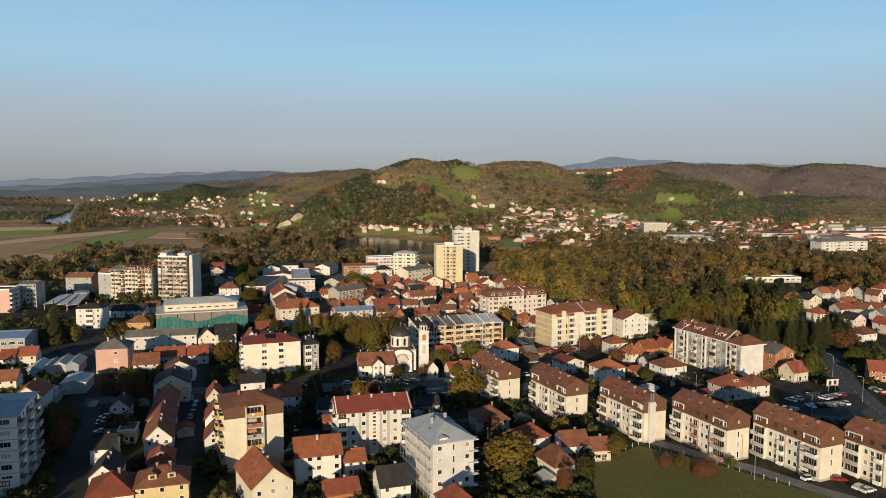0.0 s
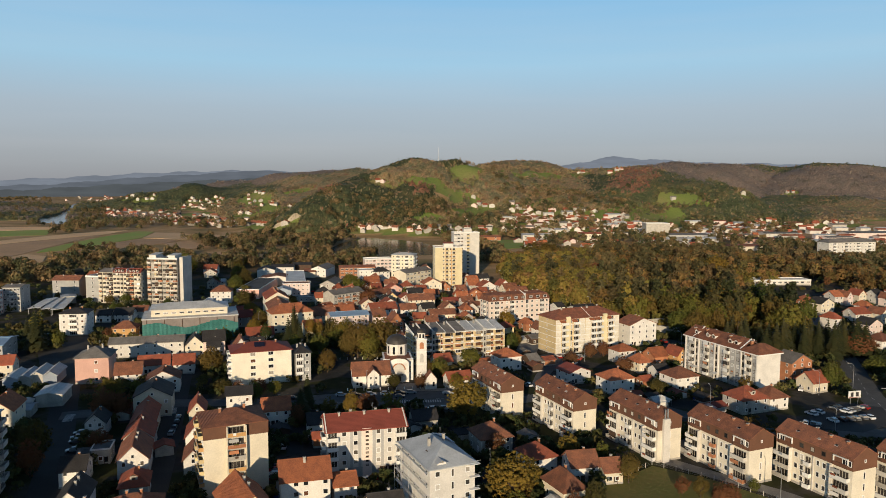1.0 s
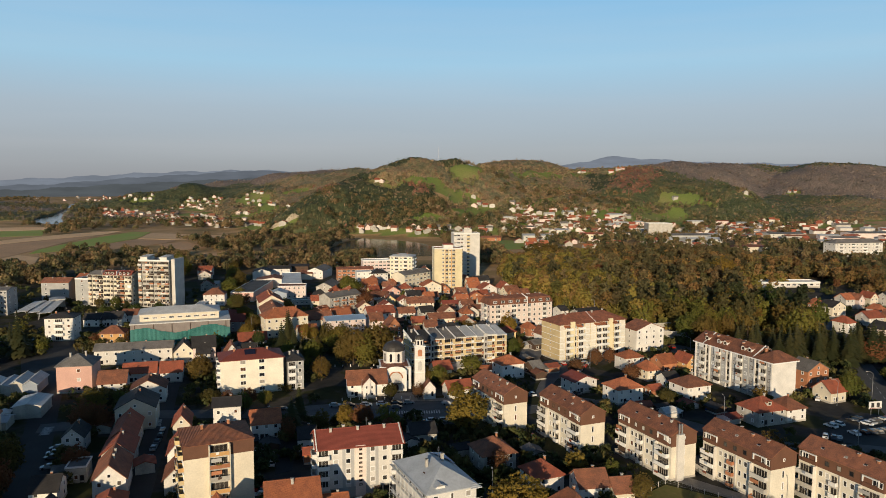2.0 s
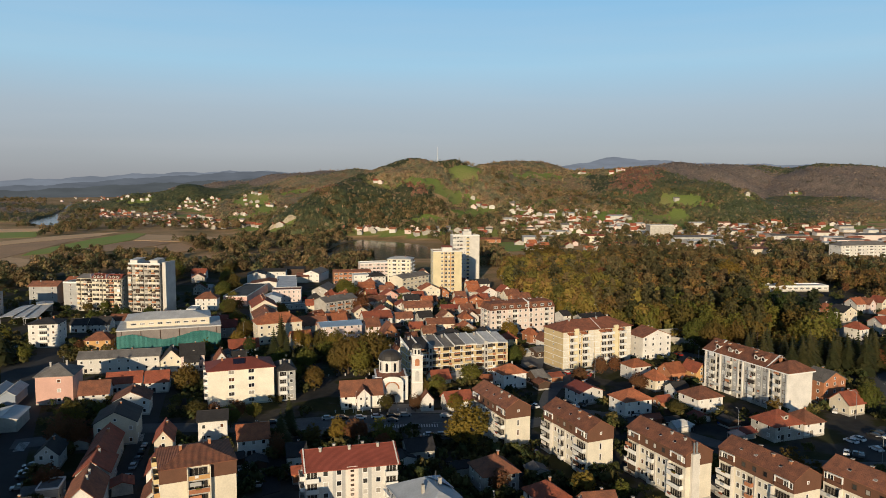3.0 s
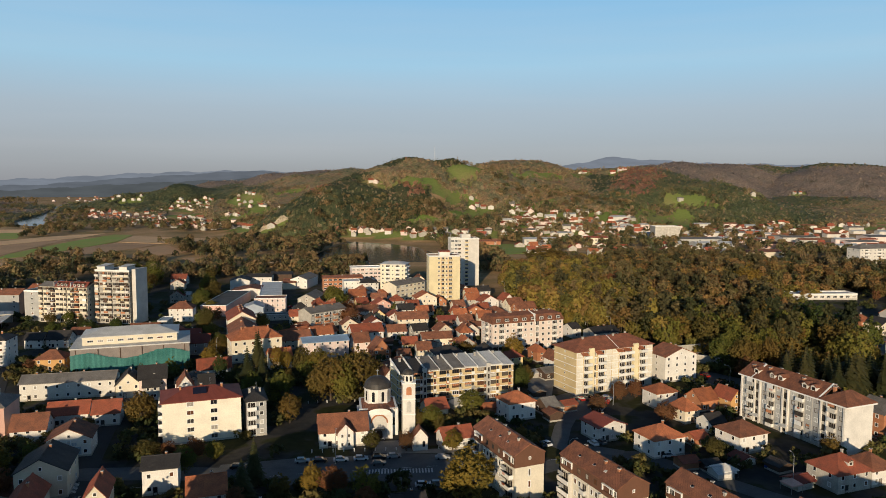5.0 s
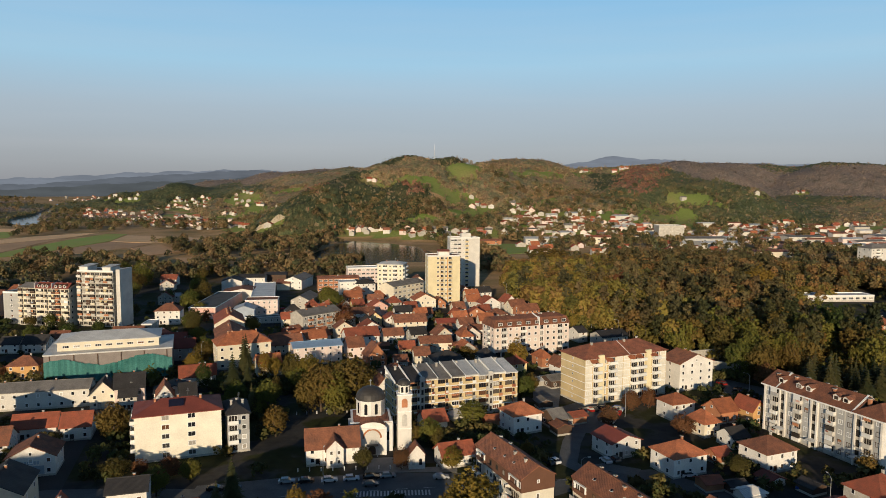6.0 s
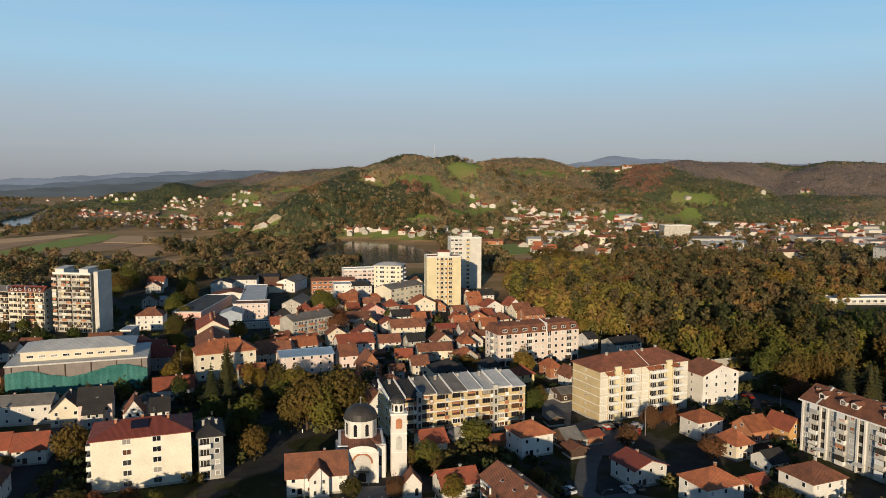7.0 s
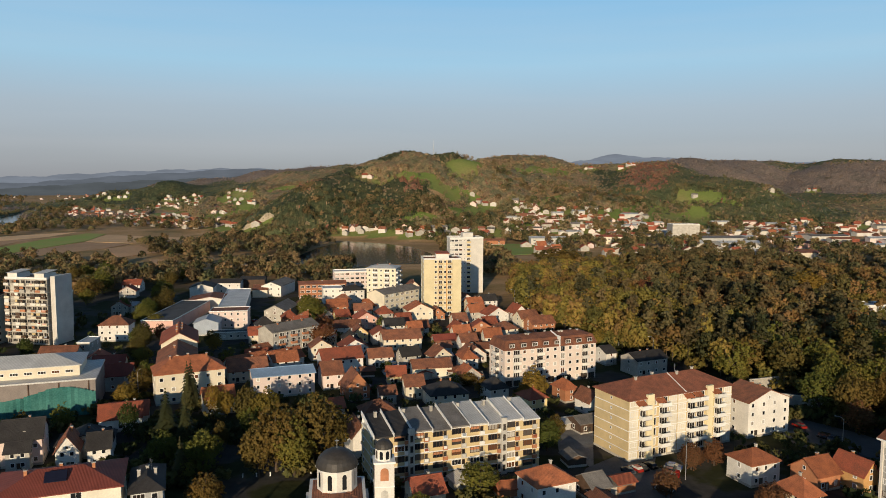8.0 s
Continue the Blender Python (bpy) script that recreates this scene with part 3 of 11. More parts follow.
def far_house(x, y, yaw, w, d, eave, ridge, roof="red", wall="white", axis="x", name="house"):
    z0 = height(x, y)
    # white and cream walls swapped for greyer ones to imitate the haze
    w, d, eave, ridge, wall = 0.88 * w, 0.88 * d, 0.88 * eave, 0.88 * ridge, {"white": "pale", "cream": "dirty"}.get(wall, wall)
    FAR_SPOTS.append((x, y))
    base = new(name, walls(w, d, eave, W[wall], ridge, axis, None, -3.0).mesh(name))
    base.matrix_world = pose(x, y, z0, 0, 0, yaw)
    tagged(base, f"small {WALLWORD[wall]} {name} with a {ROOFWORD[roof]} roof below the hills", name, "houses of the far villages")
    part("roof", gable_roof(w, d, eave, ridge, R[roof], axis, 0.6), base)
    return base


def village_house(x, y, yaw, w, d, eave, ridge, roof="red", wall="white", axis="x"):
    """One of the many houses too far off to tell apart, joined into the villages."""
    # same greyer walls here, haze put into the plaster colour
    w, d, eave, ridge, wall = 0.88 * w, 0.88 * d, 0.88 * eave, 0.88 * ridge, {"white": "pale", "cream": "dirty"}.get(wall, wall)
    FAR_SPOTS.append((x, y))
    m = pose(x, y, height(x, y), 0, 0, yaw)
    for s in (walls(w, d, eave, W[wall], ridge, axis, None, -3.0), gable_roof(w, d, eave, ridge, R[roof], axis, 0.6)):
        for f, k in zip(s.f, s.m):
            VILLAGE.poly([m @ Vector(s.v[i]) for i in f], [tuple(range(len(f)))], s.mats[k])


# ---- trees ----
def clumps(centre, radii, count, size, rng, squash=0.75, shell=0.5, leaf=LEAF["green"], faces=7):
    """Ragged leaf clumps filling a crown: many small tilted leaf sprays round knots of twigs, with gaps between."""
    s = Shape()
    k = s.slot(leaf)
    cx, cy, cz = centre
    for i in range(count):
        u = Vector((rng.gauss(0, 1), rng.gauss(0, 1), rng.gauss(0, 1))).normalized()
        r = shell + (1 - shell) * rng.random() ** 0.6
        lump = 1 + 0.22 * math.sin(5 * u.x + 3 * u.y + centre[2]) * math.cos(4 * u.z + u.x * 3)
        p = Vector((cx + u.x * radii[0] * r * lump, cy + u.y * radii[1] * r * lump, cz + u.z * radii[2] * r * lump))
        q = size * rng.uniform(0.6, 1.35)
        # a tuft of loose leaf sprays round the twig
        for j in range(8):
            o = Vector((rng.gauss(0, 1), rng.gauss(0, 1), rng.gauss(0, 1))).normalized()
            a = o.orthogonal().normalized()
            b = o.cross(a)
            c = p + Vector((o.x, o.y, o.z * squash)) * q * rng.uniform(0.5, 1.1)
            e, n0 = rng.uniform(0, 6.28), len(s.v)
            for h in (0, 2.1, 4.2):
                g = q * rng.uniform(0.45, 0.8)
                w = c + (a * math.cos(e + h) + b * math.sin(e + h)) * g + o * rng.uniform(-0.3, 0.3) * q
                s.v.append((w.x, w.y, w.z))
            s.f.append([n0, n0 + 1, n0 + 2])
            s.m.append(k)
    return s


def soften(me, normals):
    """Leaves of a crown catch the light with the crown's round form as well as with their own tilt."""
    me.polygons.foreach_set("use_smooth", [True] * len(me.polygons))
    me.update(calc_edges=True)
    me.normals_split_custom_set_from_vertices(normals)
    return me


def rounded(me, mid, tall, share=0.45):
    """Crown normals out of each leaf's own normal and the direction from the crown's heart."""
    n = len(me.vertices)
    v = np.empty(n * 3)
    me.vertices.foreach_get("co", v)
    v = v.reshape(-1, 3)
    t = v.reshape(-1, 3, 3)
    own = np.cross(t[:, 1] - t[:, 0], t[:, 2] - t[:, 0])
    own /= np.linalg.norm(own, axis=1)[:, None] + 1e-9
    out = (t.mean(1) - np.array([0, 0, mid])) * np.array([1, 1, tall])
    out /= np.linalg.norm(out, axis=1)[:, None] + 1e-9
    away = np.einsum("ij,ij->i", own, out) < 0
    t[away], own[away] = t[away][:, [0, 2, 1]], -own[away]
    me.vertices.foreach_set("co", t.ravel())
    d = share * out * np.array([1, 1, 0.35]) + (1 - share) * own
    d /= np.linalg.norm(d, axis=1)[:, None] + 1e-9
    return soften(me, np.repeat(d, 3, 0))


def limb(s, a, b, r0, r1, mat, sides=6):
    a, b = Vector(a), Vector(b)
    u = (b - a).normalized()
    v = u.orthogonal().normalized()
    w = u.cross(v)
    p = [a + (v * math.cos(6.2832 * i / sides) + w * math.sin(6.2832 * i / sides)) * r0 for i in range(sides)]
    p += [b + (v * math.cos(6.2832 * i / sides) + w * math.sin(6.2832 * i / sides)) * r1 for i in range(sides)]
    s.poly(p, [(i, (i + 1) % sides, sides + (i + 1) % sides, sides + i) for i in range(sides)], mat)


def broadleaf(h, r, leaf, seed, count=420, size=None, low=0.1):
    rng = random.Random(seed)
    t = Shape()
    limb(t, (0, 0, -0.6), (0.1, 0.1, h * 0.34), h * 0.026, h * 0.018, BARK, 8)
    for i in range(6):
        a = i * 1.05 + rng.random()
        limb(t, (0.1, 0.1, h * rng.uniform(0.24, 0.36)), (r * 0.6 * math.cos(a), r * 0.6 * math.sin(a), h * rng.uniform(0.5, 0.8)), h * 0.012, h * 0.004, BARK)
    limb(t, (0.1, 0.1, h * 0.34), (0, 0, h * 0.85), h * 0.017, h * 0.004, BARK)
    c = Shape()
    mid = h * (low + (1 - low) * 0.5)
    lobes = [((0, 0, mid), (r * 0.8, r * 0.8, h * (1 - low) * 0.5))]
    for i in range(5):
        a = i * 1.257 + rng.random()
        q = rng.uniform(0.38, 0.55)
        lobes.append(((r * 0.52 * math.cos(a), r * 0.52 * math.sin(a), mid + h * rng.uniform(-0.14, 0.14)), (r * q, r * q, h * 0.22)))
    for ctr, rad in lobes:
        k = int(count * (0.4 if ctr[0] == 0 else 0.12))
        b = clumps(ctr, rad, k, size or h * 0.042, rng, 0.75, 0.55, leaf)
        n0 = len(c.v)
        c.slot(leaf)
        c.v += b.v
        c.f += [[n0 + j for j in f] for f in b.f]
        c.m += [0] * len(b.f)
    return t.mesh("trunk"), rounded(c.mesh("crown"), mid * 0.85, 0.8)


def conifer(h, r, leaf, seed, tiers=15):
    rng = random.Random(seed)
    t = Shape()
    limb(t, (0, 0, -0.6), (0, 0, h * 0.97), h * 0.016, h * 0.002, BARK, 7)
    c = Shape()
    k = c.slot(leaf)
    for i in range(tiers):
        f = i / (tiers - 1)
        z, rr = h * (0.12 + 0.86 * f), r * (1 - f) ** 0.85 + 0.15
        n = max(5, int(11 * (1 - f) + 5))
        for j in range(n):
            a = 6.2832 * (j + rng.random() * 0.7) / n + i
            q = rr * rng.uniform(0.7, 1.15)
            ww = 0.32 * q + 0.15
            tip = Vector((q * math.cos(a), q * math.sin(a), z - q * 0.35))
            mid = Vector((0.45 * q * math.cos(a), 0.45 * q * math.sin(a), z + 0.12))
            side = Vector((-math.sin(a), math.cos(a), 0)) * ww
            n0 = len(c.v)
            c.v += [(0, 0, z + h * 0.035), tuple(mid + side), tuple(mid - side), tuple(tip), tuple(mid - Vector((0, 0, 0.5)))]
            for fc in ((0, 1, 2), (1, 3, 2), (0, 4, 1), (0, 2, 4), (1, 4, 3), (2, 3, 4)):
                c.f.append([n0 + m for m in fc])
                c.m.append(k)
    return t.mesh("trunk"), c.mesh("crown")


def pine(h, r, leaf, seed):
    """A tall pine with a bare stem and a flat, ragged crown."""
    rng = random.Random(seed)
    t = Shape()
    limb(t, (0, 0, -0.6), (0.2, 0, h * 0.95), h * 0.016, h * 0.004, BARK, 7)
    for i in range(7):
        a = i * 0.9 + rng.random()
        z = h * rng.uniform(0.5, 0.9)
        limb(t, (0.1, 0, z), (r * 0.8 * math.cos(a), r * 0.8 * math.sin(a), z + h * 0.05), h * 0.006, h * 0.002, BARK, 5)
    c = Shape()
    c.slot(leaf)
    for i in range(9):
        a, z = i * 2.4, h * (0.48 + 0.5 * i / 8)
        q = r * (1.0 - 0.55 * i / 8)
        b = clumps((0.5 * q * math.cos(a), 0.5 * q * math.sin(a), z), (q * 0.75, q * 0.75, h * 0.06), 24, h * 0.036, rng, 0.5, 0.3, leaf)
        n0 = len(c.v)
        c.v += b.v
        c.f += [[n0 + j for j in f] for f in b.f]
        c.m += [0] * len(b.f)
    return t.mesh("trunk"), rounded(c.mesh("crown"), h * 0.55, 0.6)


KINDS = {}
TREEWORD = {"green": ("green leafy broadleaf tree", "broadleaf_tree"), "olive": ("broadleaf tree with olive autumn leaves", "broadleaf_tree"), "gold": ("broadleaf tree turning golden yellow", "broadleaf_tree"),
            "russet": ("broadleaf tree with thin russet leaves", "broadleaf_tree"), "fir": ("tall dark green spruce tree", "spruce_tree"), "pine": ("tall dark pine with a bare stem", "pine_tree")}


def tree(x, y, h, kind="green", r=None, count=860, where="in the town", rng=random.Random(5)):
    """Plants one tree; trees of a kind share a few crowns, turned and scaled."""
    v = rng.randrange(3)
    v = v if count > 400 else v + 3
    if (kind, v) not in KINDS:
        if kind == "fir":
            KINDS[kind, v] = conifer(20, 3.6 + 0.4 * (v % 3), LEAF["fir"], 50 + v)
        elif kind == "pine":
            KINDS[kind, v] = pine(20, 3.8, LEAF["fir"], 70 + v)
        else:
            KINDS[kind, v] = broadleaf(20, 7.2 + v % 3, LEAF[kind], 90 + v + 10 * len(kind), count, 0.62 if count > 400 else 1.0)
    label, name = TREEWORD[kind]
    s = h / 20
    wide = (r / 7.5 if kind not in ("fir", "pine") else r / 3.8) / s if r else rng.uniform(0.85, 1.1)
    base = root(name, x, y, height(x, y), 0, f"{label} {where}", "tree", "trees " + where)
    base.matrix_world = Matrix.Translation((x, y, height(x, y))) @ Euler((0, 0, rng.random() * 6.28)).to_matrix().to_4x4() @ Matrix.Diagonal((s * wide, s * wide, s, 1))
    part("trunk", KINDS[kind, v][0], base)
    part("crown", KINDS[kind, v][1], base)
    return base


def facade(base, side, w, d, code, zs, sh, panel=None, frame_mat=FRAME, shutter=None, out=1.2):
    """Fills a wall from a row of letters, left to right: w window, W wide window, s small window, b balcony with its window, g stair glazing, l tall narrow light, '.' blank."""
    length = w if side in "SN" else d
    step = length / len(code)
    for i, c in enumerate(code):
        x = -length / 2 + step * (i + 0.5)
        for j, z in enumerate(zs):
            if c == "w":
                part("window", window_mesh(1.3, 1.35, frame_mat, shutter=shutter if (i * 7 + j * 3) % 4 == 0 else None), base, at=wall_pose(side, w, d, x, z + 0.95))
            elif c == "W":
                part("window", window_mesh(min(2.6, step * 0.92), 1.5, frame_mat, shutter=shutter if (i * 5 + j * 3) % 4 == 0 else None), base, at=wall_pose(side, w, d, x, z + 0.9))
            elif c == "s":
                part("window", window_mesh(0.7, 0.8, frame_mat, False), base, at=wall_pose(side, w, d, x, z + 1.3))
            elif c == "l":
                part("window", window_mesh(0.8, 1.9, frame_mat, False), base, at=wall_pose(side, w, d, x, z + 0.5))
            elif c == "g":
                part("window", window_mesh(min(1.8, step * 0.8), 2.2, frame_mat), base, at=wall_pose(side, w, d, x, z + 0.5))
            elif c == "b":
                bw = min(step * 0.94, 4.4)
                # full-height dark pane in place of the shaded loggia recess
                part("window", window_mesh(bw * 0.88, 2.3, frame_mat, glass=DEEP), base, at=wall_pose(side, w, d, x, z + 0.15))
                if j or zs[0] > 2:
                    part("balcony", balcony_mesh(bw, out, panel[(i * 3 + j * 5) % len(panel)] if type(panel) is tuple else panel or TRIM), base, at=wall_pose(side, w, d, x, z + 0.1))


def corner(x, y, yaw, w, d):
    """The middle of a plan whose front left corner stands at x, y."""
    c, s = math.cos(radians(yaw)), math.sin(radians(yaw))
    return x + c * w / 2 - s * d / 2, y + s * w / 2 + c * d / 2


def bands(w, d, zs, mat, h=0.22, out=0.05):
    s = Shape()
    for z in zs:
        s.box(-w / 2 - out, -d / 2 - out, z - h / 2, w / 2 + out, d / 2 + out, z + h / 2, mat)
    return s


def block(x, y, yaw, w, d, storeys, eave, ridge, roof, wall, sides, label, kind="gable", axis="x", panel=None, chimneys=3, over=0.6, frame_mat=FRAME, shutter=None, out=1.2, name="apartment_building", band=None, ground=0.0):
    """An apartment building; x, y is its front left corner."""
    cx, cy = corner(x, y, yaw, w, d)
    FOOT.append((cx, cy, 0.5 * math.hypot(w, d)))
    base = root(name, cx, cy, height(cx, cy), yaw, label, "building", "apartment buildings")
    sh = (eave - ground) / storeys
    if kind == "gable":
        part("wall", walls(w, d, eave, W[wall], ridge, axis, W["dirty"]), base)
        part("roof", gable_roof(w, d, eave, ridge, R[roof], axis, over), base)
    elif kind == "hip":
        part("wall", walls(w, d, eave, W[wall], None, axis, W["dirty"]), base)
        part("roof", hip_roof(w, d, eave, ridge, R[roof], over), base)
    else:
        part("wall", walls(w, d, eave, W[wall], None, axis, W["dirty"]), base)
        s = Shape().box(-w / 2, -d / 2, eave, w / 2, d / 2, eave + 0.2, R[roof])
        for a in ((-w / 2 - 0.1, -d / 2 - 0.1, w / 2 + 0.1, -d / 2 + 0.2), (-w / 2 - 0.1, d / 2 - 0.2, w / 2 + 0.1, d / 2 + 0.1),
                  (-w / 2 - 0.1, -d / 2 + 0.2, -w / 2 + 0.2, d / 2 - 0.2), (w / 2 - 0.2, -d / 2 + 0.2, w / 2 + 0.1, d / 2 - 0.2)):
            s.box(a[0], a[1], eave - 0.1, a[2], a[3], eave + 0.8, TRIM)
        part("roof", s, base)
    if band:
        levels = [ground + sh * i for i in range(1, storeys)]
        for z in ([[v] for v in levels] if storeys < 9 else [levels]):
            part("floor_band", bands(w, d, z, band), base, "white floor band")
    zs = [ground + sh * i for i in range(storeys)]
    for side, code in sides.items():
        facade(base, side, w, d, code, zs, sh, panel, frame_mat, shutter, out)
    if chimneys > 1 and name == "apartment_building":
        a = Shape().tube(0, 0, 0, 2.6, 0.035, 0.03, STEEL, 5)
        for k in range(4):
            a.box(-0.45 + 0.06 * k, -0.02, 1.7 + 0.25 * k, 0.45 - 0.06 * k, 0.02, 1.74 + 0.25 * k, STEEL)
        part("antenna", a, base, "thin television aerial", pose(w * 0.12, d * 0.05, ridge - 0.2, 0, 0, 30))
    for i in range(chimneys):
        u = -0.4 + 0.8 * (i + 0.5) / chimneys
        if axis == "x":
            chimney(base, u * w, 0.9 * (1 if i % 2 else -1), ridge - 0.2, 0.8, W["brick"] if int(x) % 2 else None, 0.6)
        else:
            chimney(base, 0.9 * (1 if i % 2 else -1), u * d, ridge - 0.2, 0.8, W["brick"] if int(x) % 2 else None, 0.6)
    return base


# ---- ground ----
def axis_steps(stops):
    out = []
    for a, b, step in stops:
        out += list(np.arange(a, b, step))
    return np.array(out + [stops[-1][1]])


def ground_sheet():
    xs = axis_steps([(-4600, -2000, 120), (-2000, -700, 40), (-700, 800, 20), (800, 2000, 40), (2000, 4600, 120)])
    ys = axis_steps([(-900, 0, 60), (0, 900, 20), (900, 2300, 18), (2300, 3400, 50), (3400, 4700, 100)])
    X, Y = np.meshgrid(xs, ys)
    Z = land(X, Y)
    n, m = len(xs), len(ys)
    me = bpy.data.meshes.new("ground")
    verts = np.stack([X.ravel(), Y.ravel(), Z.ravel()], 1)
    i, j = np.meshgrid(np.arange(n - 1), np.arange(m - 1))
    k = (j * n + i).ravel()
    me.from_pydata(verts.tolist(), [], np.stack([k, k + 1, k + n + 1, k + n], 1).tolist())
    # cover: 0 town, 1 rough grass and scrub, 2 mown meadow
    cover = np.clip((Y.ravel() - np.where(X.ravel() < 40, 650, 560)) / 80, 0, 1)
    cover = np.where(np.abs(X.ravel()) > 330, 1.0, cover)
    cover = np.where((Z.ravel() > 3) & (Y.ravel() > 1000) & ~within_any(X.ravel(), Y.ravel(), SCRUB), 2.0, cover)
    at = me.attributes.new("cover", "FLOAT", "POINT")
    at.data.foreach_set("value", cover.astype(np.float32))
    me.polygons.foreach_set("use_smooth", [True] * len(me.polygons))
    mat = bpy.data.materials.new("ground_cover")
    mat.use_nodes = True
    nd, l = mat.node_tree.nodes, mat.node_tree.links
    b = nd["Principled BSDF"]
    b.inputs["Roughness"].default_value, b.inputs["Specular IOR Level"].default_value = 0.95, 0.1
    a = nd.new("ShaderNodeAttribute")
    a.attribute_name = "cover"
    geo = nd.new("ShaderNodeNewGeometry")

    def noise_tex(scale, detail):
        t = nd.new("ShaderNodeTexNoise")
        t.inputs["Scale"].default_value, t.inputs["Detail"].default_value = scale, detail
        l.new(geo.outputs["Position"], t.inputs["Vector"])
        return t

    def ramp(source, stops):
        r = nd.new("ShaderNodeValToRGB")
        e = r.color_ramp.elements
        e[0].position, e[0].color = stops[0][0], (*stops[0][1], 1)
        e[1].position, e[1].color = stops[-1][0], (*stops[-1][1], 1)
        for p, c in stops[1:-1]:
            el = e.new(p)
            el.color = (*c, 1)
        l.new(source, r.inputs[0])
        return r

    n1, n2, n3 = noise_tex(0.06, 6), noise_tex(0.012, 6), noise_tex(0.35, 6)
    # town tones darkened, which puts deeper shade between the houses into the colour
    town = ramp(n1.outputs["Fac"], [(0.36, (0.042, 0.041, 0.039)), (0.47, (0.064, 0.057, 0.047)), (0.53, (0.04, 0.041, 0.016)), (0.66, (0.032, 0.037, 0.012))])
    rough = ramp(n2.outputs["Fac"], [(0.35, (0.23, 0.165, 0.07)), (0.48, (0.38, 0.24, 0.11)), (0.56, (0.48, 0.30, 0.15)), (0.66, (0.29, 0.20, 0.085))])
    mown = ramp(n2.outputs["Fac"], [(0.35, (0.168, 0.23, 0.055)), (0.56, (0.215, 0.24, 0.068)), (0.72, (0.265, 0.225, 0.092))])

    def mixer(f, p, q):
        mx = nd.new("ShaderNodeMix")
        mx.data_type = "RGBA"
        l.new(f, mx.inputs["Factor"])
        l.new(p, mx.inputs["A"])
        l.new(q, mx.inputs["B"])
        return mx.outputs["Result"]

    lo, hi = nd.new("ShaderNodeMapRange"), nd.new("ShaderNodeMapRange")
    l.new(a.outputs["Fac"], lo.inputs["Value"])
    l.new(a.outputs["Fac"], hi.inputs["Value"])
    hi.inputs["From Min"].default_value, hi.inputs["From Max"].default_value = 1.35, 1.65
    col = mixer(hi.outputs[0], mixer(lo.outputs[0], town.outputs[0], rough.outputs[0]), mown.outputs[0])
    hs, mr = nd.new("ShaderNodeHueSaturation"), nd.new("ShaderNodeMapRange")
    mr.inputs["To Min"].default_value, mr.inputs["To Max"].default_value = 0.6, 1.4
    l.new(n3.outputs["Fac"], mr.inputs["Value"])
    l.new(mr.outputs[0], hs.inputs["Value"])
    l.new(col, hs.inputs["Color"])
    l.new(hs.outputs[0], b.inputs["Base Color"])
    bp = nd.new("ShaderNodeBump")
    bp.inputs["Strength"].default_value, bp.inputs["Distance"].default_value = 0.5, 0.5
    l.new(n3.outputs["Fac"], bp.inputs["Height"])
    l.new(bp.outputs[0], b.inputs["Normal"])
    me.materials.append(mat)
    tagged(new("ground", me), "town ground and rolling green countryside in autumn", "ground", kind="structure")


MEADOWS, SCRUB, CONIFERS, GREENS, RUSSETS, FIELDS = [], [], [], [], [], []


def within(x, y, plan):
    """Which of the points lie inside an outline."""
    x, y = np.asarray(x, float), np.asarray(y, float)
    hit = np.zeros(x.shape, bool)
    j = len(plan) - 1
    for i, (a, b) in enumerate(plan):
        c, d = plan[j]
        if b != d:
            hit ^= ((b > y) != (d > y)) & (x < (c - a) * (y - b) / (d - b) + a)
        j = i
    return hit


def within_any(x, y, plans):
    hit = np.zeros(np.shape(x), bool)
    for plan in plans:
        hit |= within(x, y, plan)
    return hit


def sheet(name, pts, mat, label, category, z=0.06, kind="structure", drape=True):
    """A flat piece of ground from its outline, with a little thickness."""
    s = Shape()
    if name in ("field", "water"):
        FIELDS.append(pts)
    q = [(x, y, (height(x, y) if drape else 0) + z) for x, y in pts]
    s.slab(q, 0.3, mat)
    return tagged(new(name, s.mesh(name)), label, category, kind=kind)


ROADS = []


def strip(name, line, width, mat, label, category, z=0.07):
    """A road along a line, draped on the ground."""
    s = Shape()
    pts = []
    for (x0, y0), (x1, y1) in zip(line, line[1:]):
        k = max(1, int(math.hypot(x1 - x0, y1 - y0) / 8))
        pts += [(x0 + (x1 - x0) * i / k, y0 + (y1 - y0) * i / k) for i in range(k)]
    pts.append(line[-1])
    ROADS.extend(pts)
    v = []
    for i, (x, y) in enumerate(pts):
        a, b = pts[max(i - 1, 0)], pts[min(i + 1, len(pts) - 1)]
        n = Vector((-(b[1] - a[1]), b[0] - a[0])).normalized() * width / 2
        for q in (n, -n):
            v.append((x + q.x, y + q.y, height(x, y) + z))
    n = len(pts)
    s.poly(v, [(2 * i, 2 * i + 1, 2 * i + 3, 2 * i + 2) for i in range(n - 1)], mat)
    me = s.mesh(name)
    return tagged(new(name, me), label, category, kind="structure")


# ---- land, water and roads ----
MEADOWS.append([(-97, 1312), (-50, 1308), (16, 1340), (58, 1340), (52, 1316), (10, 1240), (-16, 1232), (-32, 1272), (-70, 1284)])
MEADOWS.append([(1, 1192), (57, 1304), (94, 1256), (78, 1196), (14, 1164)])
MEADOWS.append([(11, 1408), (104, 1608), (95, 1424), (49, 1380), (11, 1368)])
MEADOWS.append([(106, 1560), (143, 1588), (131, 1520), (103, 1456)])
MEADOWS.append([(147, 1564), (269, 1684), (279, 1660), (213, 1556), (155, 1520)])
MEADOWS.append([(288, 1716), (362, 1820), (348, 1748), (285, 1656)])
MEADOWS.append([(288, 1338), (326, 1360), (330, 1300), (322, 1236), (277, 1236), (275, 1290)])
